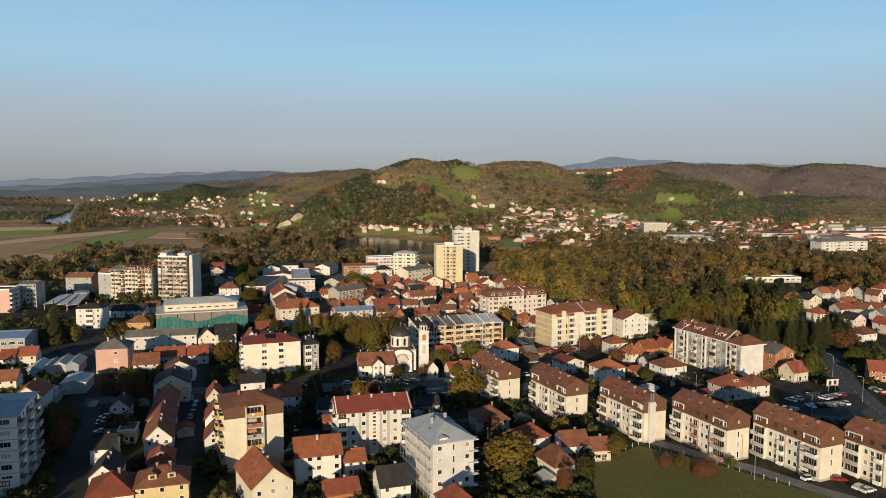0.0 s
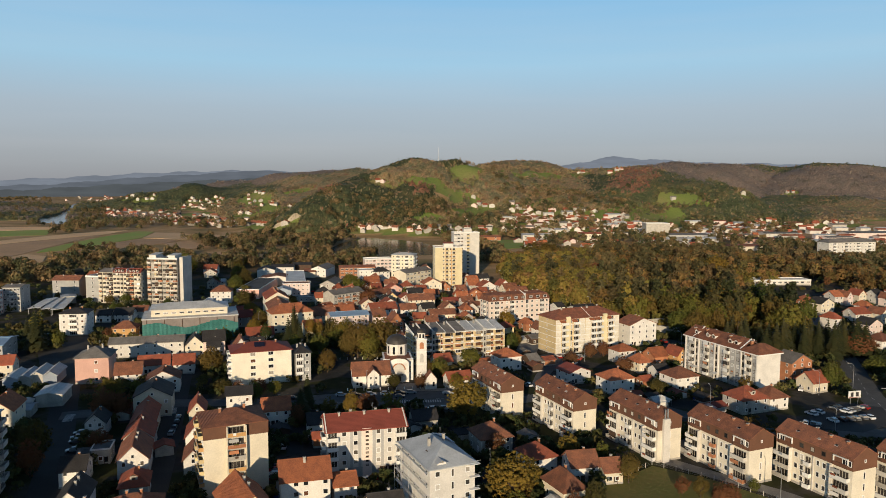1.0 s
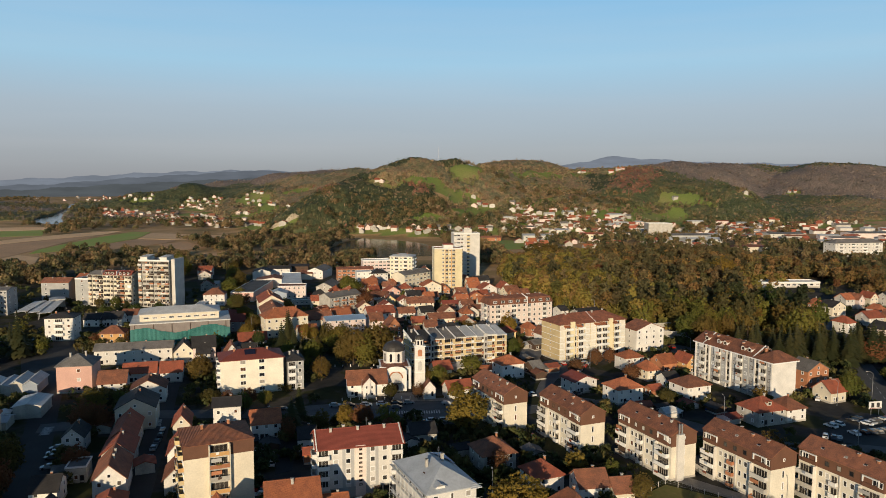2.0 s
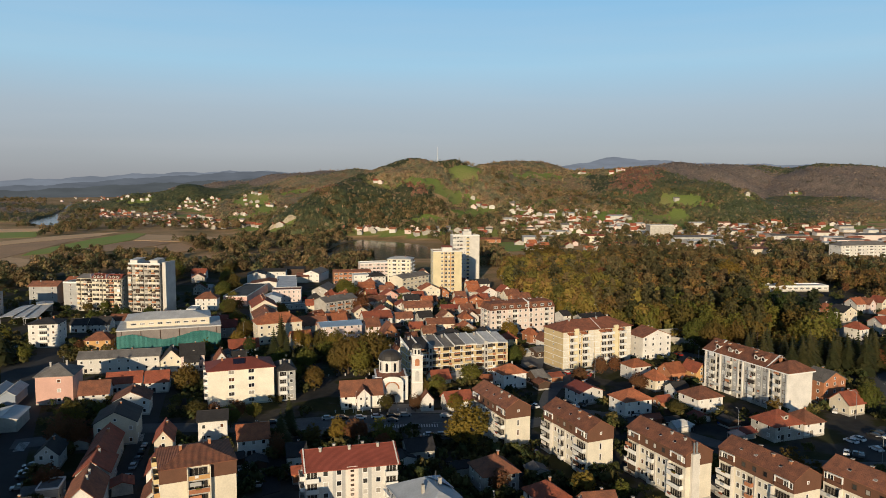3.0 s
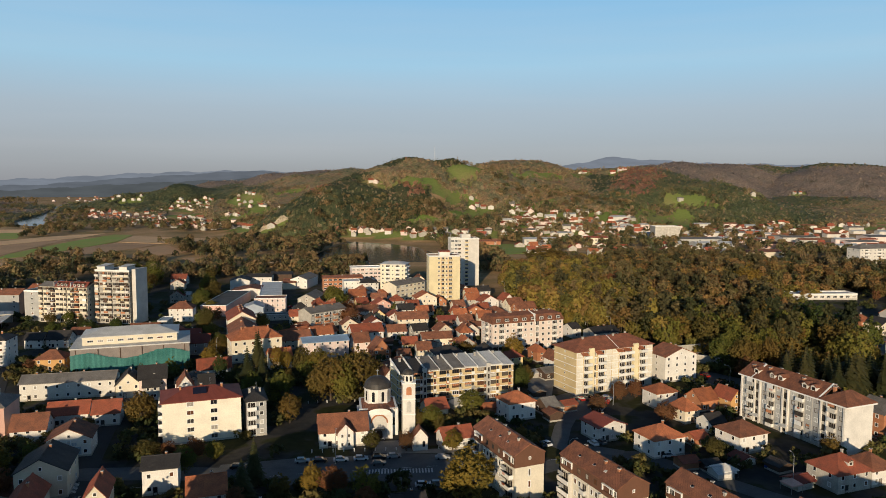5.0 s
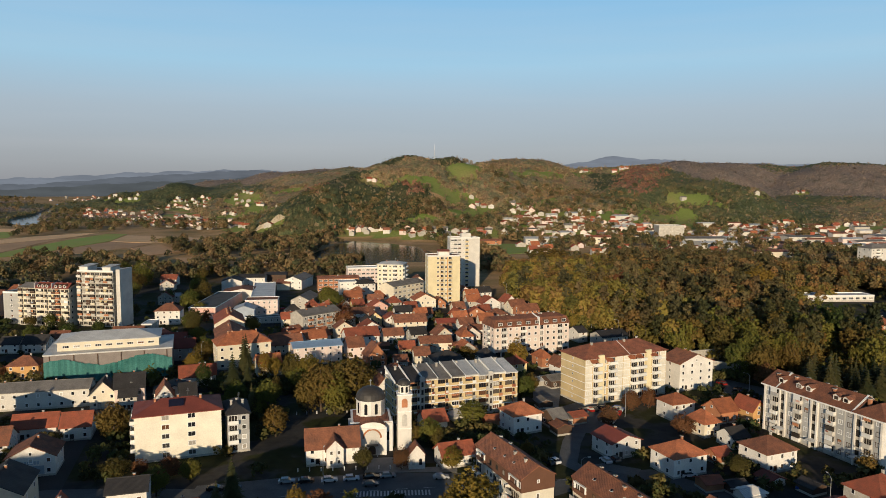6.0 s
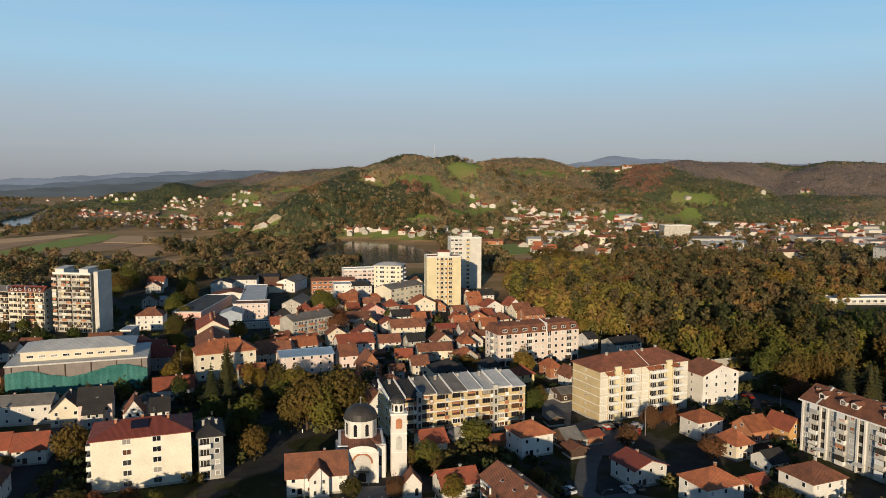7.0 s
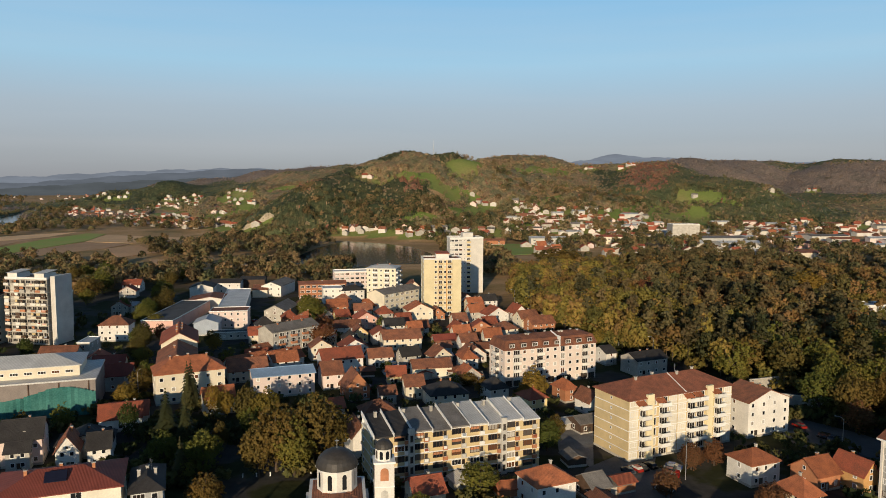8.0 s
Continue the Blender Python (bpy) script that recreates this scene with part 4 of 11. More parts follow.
MEADOWS.append([(332, 1360), (341, 1384), (392, 1418), (398, 1396), (360, 1350), (338, 1330)])
MEADOWS.append([(330, 1236), (338, 1310), (372, 1352), (402, 1384), (436, 1376), (456, 1330), (452, 1268), (431, 1250), (352, 1226)])
MEADOWS.append([(424, 1444), (518, 1440), (499, 1384), (457, 1388), (418, 1392)])
MEADOWS.append([(-61, 1132), (-40, 1152), (10, 1156), (14, 1104), (-55, 1100)])
MEADOWS.append([(-659, 1812), (-613, 1892), (-467, 1512), (-510, 1464)])
MEADOWS.append([(-585, 2056), (-455, 1980), (-370, 1608), (-428, 1588)])
MEADOWS.append([(-450, 2028), (-371, 2072), (-355, 2024), (-429, 2000)])
MEADOWS.append([(-410, 1568), (-368, 1600), (-351, 1548), (-380, 1496)])
MEADOWS.append([(-134, 1324), (-97, 1316), (-85, 1292), (-115, 1268)])
MEADOWS.append([(556, 1300), (614, 1316), (603, 1280), (548, 1268)])
MEADOWS.append([(155, 1364), (223, 1420), (219, 1360), (161, 1324)])
SCRUB.append([(-29, 1260), (16, 1284), (5, 1168), (-15, 1168)])
SCRUB.append([(163, 1436), (258, 1536), (248, 1440), (169, 1392)])
CONIFERS.append([(-255, 1164), (-227, 1296), (-291, 2020), (-142, 1352), (-95, 1296), (-69, 1280), (-34, 1268), (-14, 1228), (-15, 1164), (-34, 1100), (-195, 1108)])
CONIFERS.append([(346, 1772), (400, 1740), (358, 1528), (321, 1492), (307, 1568)])
CONIFERS.append([(-904, 2004), (-885, 2080), (-763, 2152), (-740, 2184), (-672, 2240), (-643, 2140), (-732, 2060), (-817, 1992)])
GREENS.append([(441, 1548), (705, 2176), (853, 2164), (501, 1264), (433, 1240), (446, 1372), (499, 1384), (518, 1440), (425, 1448), (401, 1444)])
GREENS.append([(564, 1428), (868, 1692), (656, 1276), (501, 1264)])
GREENS.append([(14, 1164), (94, 1248), (104, 1148), (14, 1104)])
GREENS.append([(-727, 2424), (-489, 2204), (-455, 1980), (-632, 2104)])
RUSSETS.append([(-359, 2052), (-288, 2000), (-171, 1188), (-221, 1288)])
RUSSETS.append([(-62, 1276), (-32, 1272), (-31, 1228), (-60, 1236)])
RUSSETS.append([(400, 1740), (493, 1688), (428, 1500), (369, 1452), (342, 1492)])
CONIFERS.append([(-110, 1385), (-60, 1400), (20, 1425), (40, 1460), (10, 1490), (-60, 1475), (-115, 1430)])
ground_sheet()
FIELD_GREEN = material("green_crop", (0.22, 0.33, 0.05), 0.95, 0.15, 0.02, 0.4, 0.2, second=(0.30, 0.29, 0.07))
FIELD_STRAW = material("stubble_field", (0.76, 0.48, 0.25), 0.95, 0.15, 0.015, 0.3, 0.2, second=(0.56, 0.36, 0.19))
FIELD_BROWN = material("bare_soil_field", (0.54, 0.32, 0.165), 0.95, 0.15, 0.015, 0.3, 0.2, second=(0.38, 0.235, 0.125))
# asphalt of the better lit streets: their light is put into a paler colour
LANE = material("skylit_pale_asphalt", (0.13, 0.127, 0.12), 0.9, 0.16, 0.2, 2.5, 0.2)
WATER = material("river_water", (0.022, 0.028, 0.03), 0.14, 0.1, 0.01, 0.6, 0.02, spec=0.22)
GRASS = material("mown_grass", (0.118, 0.135, 0.03), 0.95, 0.2, 0.045, 0.9, 0.9, second=(0.19, 0.15, 0.045))
sheet("field", [(-865, 1219), (-655, 1277), (-645, 1201), (-789, 1112)], FIELD_STRAW, "pale stubble field in the river plain", "field", 0.20, drape=False)
sheet("field", [(-785, 1106), (-641, 1194), (-584, 1079), (-705, 993)], FIELD_GREEN, "flat green crop field in the river plain", "field", 0.23, drape=False)
sheet("field", [(-626, 881), (-591, 959), (-562, 1111), (-511, 1186), (-505, 1101), (-547, 961), (-576, 810)], FIELD_STRAW, "pale stubble field in the river plain", "field", 0.26, drape=False)
sheet("field", [(-572, 804), (-542, 952), (-504, 1089), (-494, 992), (-473, 879), (-460, 808), (-437, 613)], FIELD_BROWN, "brown bare soil field in the river plain", "field", 0.29, drape=False)
sheet("field", [(-468, 863), (-485, 1039), (-486, 1160), (-455, 1154), (-425, 1036), (-427, 938), (-431, 850), (-451, 814)], FIELD_GREEN, "flat green crop field in the river plain", "field", 0.32, drape=False)
sheet("field", [(-421, 1025), (-446, 1135), (-377, 1107), (-306, 1086), (-311, 1030), (-359, 1007)], FIELD_STRAW, "pale stubble field in the river plain", "field", 0.35, drape=False)
sheet("field", [(-414, 829), (-422, 930), (-416, 1015), (-354, 993), (-358, 941), (-381, 874)], FIELD_BROWN, "brown bare soil field in the river plain", "field", 0.38, drape=False)
sheet("field", [(-432, 606), (-455, 798), (-420, 777), (-391, 717), (-392, 677), (-378, 529)], FIELD_STRAW, "pale stubble field in the river plain", "field", 0.41, drape=False)
sheet("field", [(-323, 1057), (-288, 1064), (-278, 1001), (-296, 981)], FIELD_BROWN, "brown bare soil field in the river plain", "field", 0.44, drape=False)
sheet("field", [(-232, 964), (-214, 994), (-197, 948), (-216, 904)], FIELD_STRAW, "pale stubble field in the river plain", "field", 0.47, drape=False)
sheet("field", [(-266, 828), (-222, 843), (-212, 806), (-240, 783)], FIELD_BROWN, "brown bare soil field in the river plain", "field", 0.50, drape=False)
sheet("field", [(-186, 804), (-162, 882), (-145, 846), (-153, 795), (-174, 779)], FIELD_STRAW, "pale stubble field in the river plain", "field", 0.53, drape=False)
sheet("field", [(-355, 932), (-338, 979), (-284, 894), (-303, 847)], FIELD_BROWN, "brown bare soil field in the river plain", "field", 0.56, drape=False)
sheet("water", [(-785, 1412), (-729, 1361), (-702, 1362), (-813, 1581), (-947, 1855), (-1127, 2247), (-1322, 2638), (-1247, 2453), (-977, 1886), (-902, 1705), (-844, 1533)], WATER, "calm grey-blue river with a wide bend", "river", 0.2, drape=False)
sheet("field", [(59, 1020), (124, 1006), (117, 903), (55, 870)], FIELD_GREEN, "green field beside the halls", "field", 0.3, drape=False)
sheet("water", [(-137, 833), (-131, 964), (-111, 1047), (-61, 1011), (-26, 968), (-4, 891), (-6, 802), (-48, 800), (-80, 767), (-104, 736)], WATER, "dark still river below the hill", "river", 0.2, drape=False)
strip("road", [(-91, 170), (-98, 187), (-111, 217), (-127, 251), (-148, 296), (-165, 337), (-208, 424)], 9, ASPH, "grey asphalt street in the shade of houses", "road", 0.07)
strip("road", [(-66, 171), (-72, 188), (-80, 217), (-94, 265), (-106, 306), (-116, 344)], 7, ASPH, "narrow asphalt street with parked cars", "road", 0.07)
strip("road", [(-130, 256), (-116, 261), (-96, 271), (-75, 272), (-49, 271), (-23, 273), (4, 275), (26, 277)], 9, LANE, "asphalt street in front of the church", "road", 0.08)
strip("road", [(151, 230), (152, 244), (162, 283), (181, 331), (203, 389), (229, 461)], 10, LANE, "wide asphalt road up the hill", "road", 0.07)
strip("road", [(109, 172), (98, 183), (87, 197), (74, 209), (62, 221)], 5, PAVE, "narrow concrete lane beside the field", "road", 0.07)
strip("road", [(27, 274), (40, 282), (59, 286), (72, 274), (86, 258), (101, 244), (119, 240), (139, 241), (152, 244)], 7, LANE, "pale asphalt lane behind the apartment blocks", "road", 0.09)
strip("road", [(61, 355), (55, 340), (48, 326), (42, 310), (38, 294), (41, 289), (48, 291), (56, 287)], 5.5, LANE, "pale asphalt lane between gardens", "road", 0.1)
sheet("grass", [(42, 199), (60, 214), (74, 204), (85, 192), (99, 178), (110, 160), (54, 125), (23, 125), (15, 154)], GRASS, "large mown grass field lit by low sun", "lawn", 0.12, drape=True)
sheet("pavement", [(-60, 265), (-60, 278), (-40, 283), (-10, 286.5), (9, 286.5), (19, 283), (15, 270), (9, 262), (-12, 261), (-16, 268.5), (-45, 263)], LANE, "broad asphalt street widening in front of the church", "street", 0.06)
sheet("pavement", [(-18, 286.9), (-17, 297), (-7.5, 298), (-6.5, 290), (7, 291.5), (7, 287.2)], PAVE, "pale paved forecourt of the church", "forecourt", 0.1)
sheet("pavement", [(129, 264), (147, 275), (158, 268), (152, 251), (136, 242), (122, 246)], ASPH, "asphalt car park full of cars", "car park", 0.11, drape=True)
sheet("pavement", [(103, 357), (121, 347), (133, 352), (127, 366), (115, 380), (105, 375)], LANE, "asphalt street bend at the foot of the wooded hill", "street", 0.08)
sheet("pavement", [(41, 341), (55, 353), (62, 337), (55, 318), (39, 318), (35, 327)], LANE, "asphalt car park below the tan block", "car park", 0.11, drape=True)
sheet("pavement", [(39, 378), (51, 380), (43, 341), (36, 353)], PAVE, "concrete yard between the blocks", "yard", 0.1, drape=True)
sheet("pavement", [(-46, 208), (-25, 213), (-11, 208), (-7, 188), (-27, 181), (-42, 195)], PAVE, "paved yard between the houses", "yard", 0.1, drape=True)
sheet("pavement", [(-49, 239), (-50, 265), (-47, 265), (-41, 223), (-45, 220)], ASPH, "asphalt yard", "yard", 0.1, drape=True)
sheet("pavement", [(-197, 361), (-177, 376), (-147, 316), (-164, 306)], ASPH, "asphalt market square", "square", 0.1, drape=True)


# ---- the large buildings ----
def loggia(base, side, w, d, u, z, width, panel, depth=1.3, rail=1.0, blind=None):
    """A deep balcony between side walls, with a parapet; its dark back pane stands in for shade."""
    part("window", window_mesh(width * 0.9, 2.35, W["dirty"], glass=DEEP), base, at=wall_pose(side, w, d, u, z + 0.1))
    b = part("balcony", balcony_mesh(width, depth, panel, CONC, rail), base, at=wall_pose(side, w, d, u, z + 0.05))
    if blind:
        part("blind", Shape().box(-width * 0.45, -depth + 0.1, 1.6, width * (0.1 if width > 4 else 0.4), -depth + 0.16, 2.5, blind), b, "fabric balcony blind")
    return b


def balcony_clutter(b, width, depth, rng):
    """Washing on the line and boxes of flowers along a parapet."""
    what = rng.random()
    if what < 0.3:
        x, k = rng.uniform(-width * 0.4, 0), rng.uniform(0.7, 1.5)
        s = Shape().box(x, -depth - 0.12, rng.uniform(0.3, 0.6), x + k, -depth - 0.08, 1.02, rng.choice((W["white"], W["pink"], W["bluegrey"], W["white"], R["red"], W["wood"])))
        part("laundry", s, b, "sheet hung over the parapet")
    elif what < 0.55:
        s = Shape()
        x = rng.uniform(-width * 0.4, 0)
        s.box(x, -depth - 0.25, 0.8, x + 1.2, -depth - 0.04, 1.0, R["brown"]).box(x + 0.05, -depth - 0.28, 1.0, x + 1.15, -depth - 0.02, 1.22, rng.choice((LEAF["green"], R["red"], LEAF["shrub"])))
        part("flower_box", s, b, "planted flower box")


def brown_block(x, y, yaw=23.0, w=8.4, d=23.0, panel=TRIM, shaft=False, seed=1):
    """Four floors of cream walls under a brown-clad attic storey; balconies on the long west front."""
    cx, cy = corner(x, y, yaw, w, d)
    base = root("apartment_building", cx, cy, height(cx, cy), yaw, "cream apartment building with a brown clad attic and brown roof", "building", "row of brown-roofed blocks")
    part("wall", walls(w, d, 9.4, W["ivory"], None, "x", W["dirty"]), base)
    s = Shape()
    s.box(-w / 2 - 0.12, -d / 2 - 0.12, 9.4, w / 2 + 0.12, d / 2 + 0.12, 12.6, W["brownclad"])
    e = w / 2 + 0.12
    s.poly([(-e, -d / 2 - 0.12, 12.6), (e, -d / 2 - 0.12, 12.6), (0, -d / 2 - 0.12, 15.0), (-e, d / 2 + 0.12, 12.6), (e, d / 2 + 0.12, 12.6), (0, d / 2 + 0.12, 15.0)],
           [(0, 1, 2), (3, 4, 5), (0, 3, 5, 2), (1, 4, 5, 2)], W["brownclad"])
    part("attic", s, base, "brown clad attic storey")
    part("roof", gable_roof(w, d, 12.6, 15.0, R["brown"], "y", 0.35), base)
    zs = [0.3, 3.3, 6.3]
    rng = random.Random(seed)
    for z in zs:
        for u in (-8.9, 8.4):
            b = loggia(base, "W", w, d, u, z, 4.8, rng.choice((panel, TRIM, TRIM, W["pale"], W["dirty"])), 1.3, 1.0, rng.choice((None, None, W["white"], W["grey"], W["brick"])))
            balcony_clutter(b, 4.8, 1.3, rng)
        for u, ww in ((-5.0, 1.2), (-3.2, 1.2), (1.7, 1.0), (3.6, 1.2), (5.2, 1.2)):
            part("window", window_mesh(ww, 1.45), base, at=wall_pose("W", w, d, u, z + 0.95))
        loggia(base, "W", w, d, -1.2, z, 1.9, panel, 0.9)
    part("pilaster", Shape().box(-0.12, -0.3, 0, 0.12, 0.0, 9.3, W["pale"]), base, "", wall_pose("W", w, d, 0.4, 0))
    for u in (-6.4, 5.9):
        part("pilaster", Shape().box(-0.08, -1.1, 0, 0.08, 0.0, 9.3, W["pale"]), base, "thin balcony side wall", wall_pose("W", w, d, u, 0))
    if shaft:
        part("chimney_shaft", Shape().box(-1.1, -0.9, 0, 1.1, 0, 12.8, W["white"]), base, "white chimney shaft", wall_pose("S", w, d, -1.6, 0))
        for u in (-2.1, -1.2):
            part("flue", Shape().tube(u, -d / 2 - 0.5, 12.8, 15.6, 0.24, 0.24, STEEL), base, "steel flue pipe")
    facade(base, "E", w, d, "w.w.w", zs[1:], 3.0, TRIM)
    facade(base, "S", w, d, ".l.", zs[1:] + [0.3], 3.0)
    facade(base, "S", w + 0.24, d + 0.24, ".s.", [9.8], 3.0)
    facade(base, "W", w + 0.24, d + 0.24, "W.....W", [9.4], 3.0)
    facade(base, "W", w + 0.24, d + 0.24, "..www..", [9.4], 3.0, None, W["wood"])
    facade(base, "E", w + 0.24, d + 0.24, "w.w", [9.4], 3.0)
    for u in (-d * 0.36, d * 0.36):
        q = Shape().box(-2.1, -0.35, 0, 2.1, 0.02, 1.0, W["brownclad"]).box(-2.1, -0.42, 2.35, 2.1, 0.02, 2.6, TRIM).box(-2.1, -0.35, 1.0, -1.9, 0.02, 2.35, TRIM).box(1.9, -0.35, 1.0, 2.1, 0.02, 2.35, TRIM)
        part("dormer", q, base, "glazed dormer with a brown parapet", wall_pose("W", w + 0.24, d + 0.24, u, 9.5))
    for u in (-5.0, 0.5, 5.5):
        part("skylight", Shape().slab([(-0.4, -0.5, 0.06), (0.4, -0.5, 0.06), (0.4, 0.5, 0.06), (-0.4, 0.5, 0.06)], 0.1, TRIM).slab([(-0.3, -0.4, 0.08), (0.3, -0.4, 0.08), (0.3, 0.4, 0.08), (-0.3, 0.4, 0.08)], 0.02, GLASS), base, "small roof skylight", pose(-w / 4 - 0.3, u + rng.uniform(-1, 1), 13.78, 0, -29, 0))
    for u in (-7.5, -2.5, 3.0, 8.0):
        chimney(base, 0.9 if u > 0 else -0.9, u, 14.5, 0.7, W["brick"] if seed % 2 else None, 0.55)
    return base


for bx, by in ((20.3, 253.0), (41.0, 233.6), (62.0, 216.4), (81.6, 201.0), (101.4, 187.6), (121.0, 174.0)):
    brown_block(bx, by, panel=W["brick"] if 80 < bx < 82 else TRIM, shaft=61 < bx < 63, seed=int(bx))
    FOOT.append((*corner(bx, by, 23, 8.4, 23.0), 13))

# tower block with brown attic and loggias
base = block(-59.5, 191.7, 24, 16, 14, 6, 18.4, 20.6, "brown", "cream", {"S": ".....", "W": "bwbb", "E": "ww"}, "cream six-storey block with a brown attic and open loggias", "hip", panel=(W["tan"], W["yellow"], W["ochre"]), chimneys=2, over=0.3)
part("attic", Shape().box(-8.1, -7.1, 15.2, -2.4, -6.9, 18.3, W["brownclad"]).box(2.4, -7.1, 15.2, 8.1, -6.9, 18.3, W["brownclad"]).box(7.95, -6.9, 15.2, 8.1, 7.1, 18.3, W["brownclad"]).box(-8.1, -6.9, 15.2, -7.95, 7.1, 18.3, W["brownclad"]), base, "brown clad attic band")
for lvl in range(6):
    loggia(base, "S", 16, 14, 0.0, 0.2 + lvl * 3.05, 4.4, (W["wood"], W["brick"], W["ochre"], W["dirty"], W["brick"], W["ochre"])[lvl], 1.2, 1.0, (None, W["white"], None, W["brick"], W["grey"], None)[lvl])
    balcony_clutter([o for o in base.children if o.name.startswith("balcony")][-1], 4.4, 1.2, random.Random(lvl + 40))
part("loggia_frame", Shape().box(-2.45, -8.3, 0, -2.25, -7.0, 18.2, W["cream"]).box(2.25, -8.3, 0, 2.45, -7.0, 18.2, W["cream"]), base)

block(-30.6, 204.0, 15, 21.8, 12, 5, 13.2, 16.0, "maroon", "white", {"S": "bww.wwb", "W": "wb", "E": "wb"}, "white and grey apartment building with a dark red roof", chimneys=5)
base = bpy.data.objects[[o.name for o in bpy.data.objects if o.get("label", "").startswith("white and grey apartment")][0]]
for u in (-3.11, 3.11):
    part("wall_panel", Shape().box(u - 1.5, -6.03, 0.4, u - 0.7, -5.95, 13.0, W["grey"]).box(u + 0.7, -6.03, 0.4, u + 1.5, -5.95, 13.0, W["grey"]), base, "grey vertical wall panel")
part("stair_bay", Shape().box(-1.3, -6.25, 0.2, 1.3, -5.95, 13.4, W["blush"]), base, "pinkish stair bay")
for k in range(9):
    part("window", window_mesh(0.85, 0.55, W["wood"], False), base, at=pose(0, -6.25, 2.9 + 1.15 * k))
part("shop_band", Shape().box(-10.9, -6.12, 0.0, 10.9, -5.95, 2.7, W["grey"]), base, "grey ground floor with shops")
for u in (-6.5, 4.5, 6.9):
    part("shopfront", window_mesh(2.1, 2.1, W["wood"], glass=DEEP), base, "dark shop window", pose(u, -6.12, 0.3))
for u in (-11.0, 11.0):
    part("gable_coping", Shape().slab([(u - 0.15, -6.6, 13.3), (u + 0.15, -6.6, 13.3), (u + 0.15, 0, 16.55), (u - 0.15, 0, 16.55)], 0.4, W["white"]).slab([(u - 0.15, 0, 16.55), (u + 0.15, 0, 16.55), (u + 0.15, 6.6, 13.3), (u - 0.15, 6.6, 13.3)], 0.4, W["white"]), base, "white gable coping")
block(-38.5, 184.4, 16, 11.8, 9.5, 3, 7.8, 11.2, "orange", "white", {"S": ".ww.w", "W": "w", "E": "w"}, "plain white three-storey house with an orange tiled roof", chimneys=1, name="house")
base = block(-2.4, 174.0, 24, 11.4, 19, 5, 15.2, 18.4, "slate", "white", {"S": "wlw", "W": "wwwww", "E": "wwwww"}, "unfinished white apartment building behind scaffolding with a grey roof", "hip", chimneys=2)
for side, length in (("W", 19.0),):
    for lvl in range(5):
        q = Shape().box(-length / 2 - 0.6, -1.3, 2.6, length / 2 + 0.6, -0.7, 2.65, SCAFFOLD).box(-length / 2 - 0.6, -1.34, 3.6, length / 2 + 0.6, -1.28, 3.66, SCAFFOLD)
        part("scaffold_deck", q, base, at=wall_pose(side, 11.4, 19, 0, lvl * 3.0))
    q = Shape()
    for i in range(int(length / 2.4) + 2):
        u = -length / 2 - 0.6 + i * 2.4
        q.box(u, -1.33, 0, u + 0.06, -1.27, 15.3, SCAFFOLD)
    part("scaffold_post", q, base, at=wall_pose(side, 11.4, 19, 0, 0))
part("tarpaulin", Shape().slab([(1.2, 9.8, 15.65), (6.2, 9.9, 15.6), (6.25, 2.2, 15.65), (4.4, 3.0, 16.75), (0.9, 4.2, 18.45)], 0.08, R["blue"]), base, "blue tarpaulin over the unfinished roof edge")
for u, v, z in ((-3.2, -2.4, 16.75), (2.2, -3.6, 17.05)):
    part("skylight", Shape().box(-0.4, -0.5, 0, 0.4, 0.5, 0.14, W["wood"]), base, "small roof window", pose(u, v, z, 0, -22 if u < 0 else 22, 0))
part("dormer", Shape().box(-1.1, -0.4, 0, 1.1, 1.2, 0.9, W["white"]).slab([(-1.4, -0.8, 0.9), (0, -0.8, 1.6), (0, 2.6, 1.6), (-1.4, 1.2, 0.9)], 0.12, R["slate"]).slab([(0, -0.8, 1.6), (1.4, -0.8, 0.9), (1.4, 1.2, 0.9), (0, 2.6, 1.6)], 0.12, R["slate"]), base, "small grey dormer over the end wall", pose(-2.6, -8.8, 15.3))
for lvl in range(5):
    part("balcony_slab", Shape().box(4.0, -10.6, 3.0 * lvl + 2.95, 6.6, -9.5, 3.0 * lvl + 3.1, TRIM).box(4.0, -10.65, 3.0 * lvl + 3.9, 6.6, -10.6, 3.0 * lvl + 3.95, SCAFFOLD), base, "bare balcony slab")
base = block(-81.8, 292.3, 20, 23, 14.5, 5, 13.2, 15.6, "maroon", "ivory", {"S": "...W..W...", "W": "bb", "E": "w"}, "plain white five-storey block with a red roof and solar panel", "hip", chimneys=3)
part("solar_panel", Shape().slab([(-2.5, -4.6, 14.6), (1.5, -4.6, 14.6), (1.5, -2.2, 15.9), (-2.5, -2.2, 15.9)], 0.1, SOLAR), base, "dark solar panel")
block(-58.5, 300.5, 20, 6, 13, 4, 11.4, 13.2, "dark", "grey", {"S": "bw", "E": "www"}, "grey four-storey block with dark roof", "hip", chimneys=3)

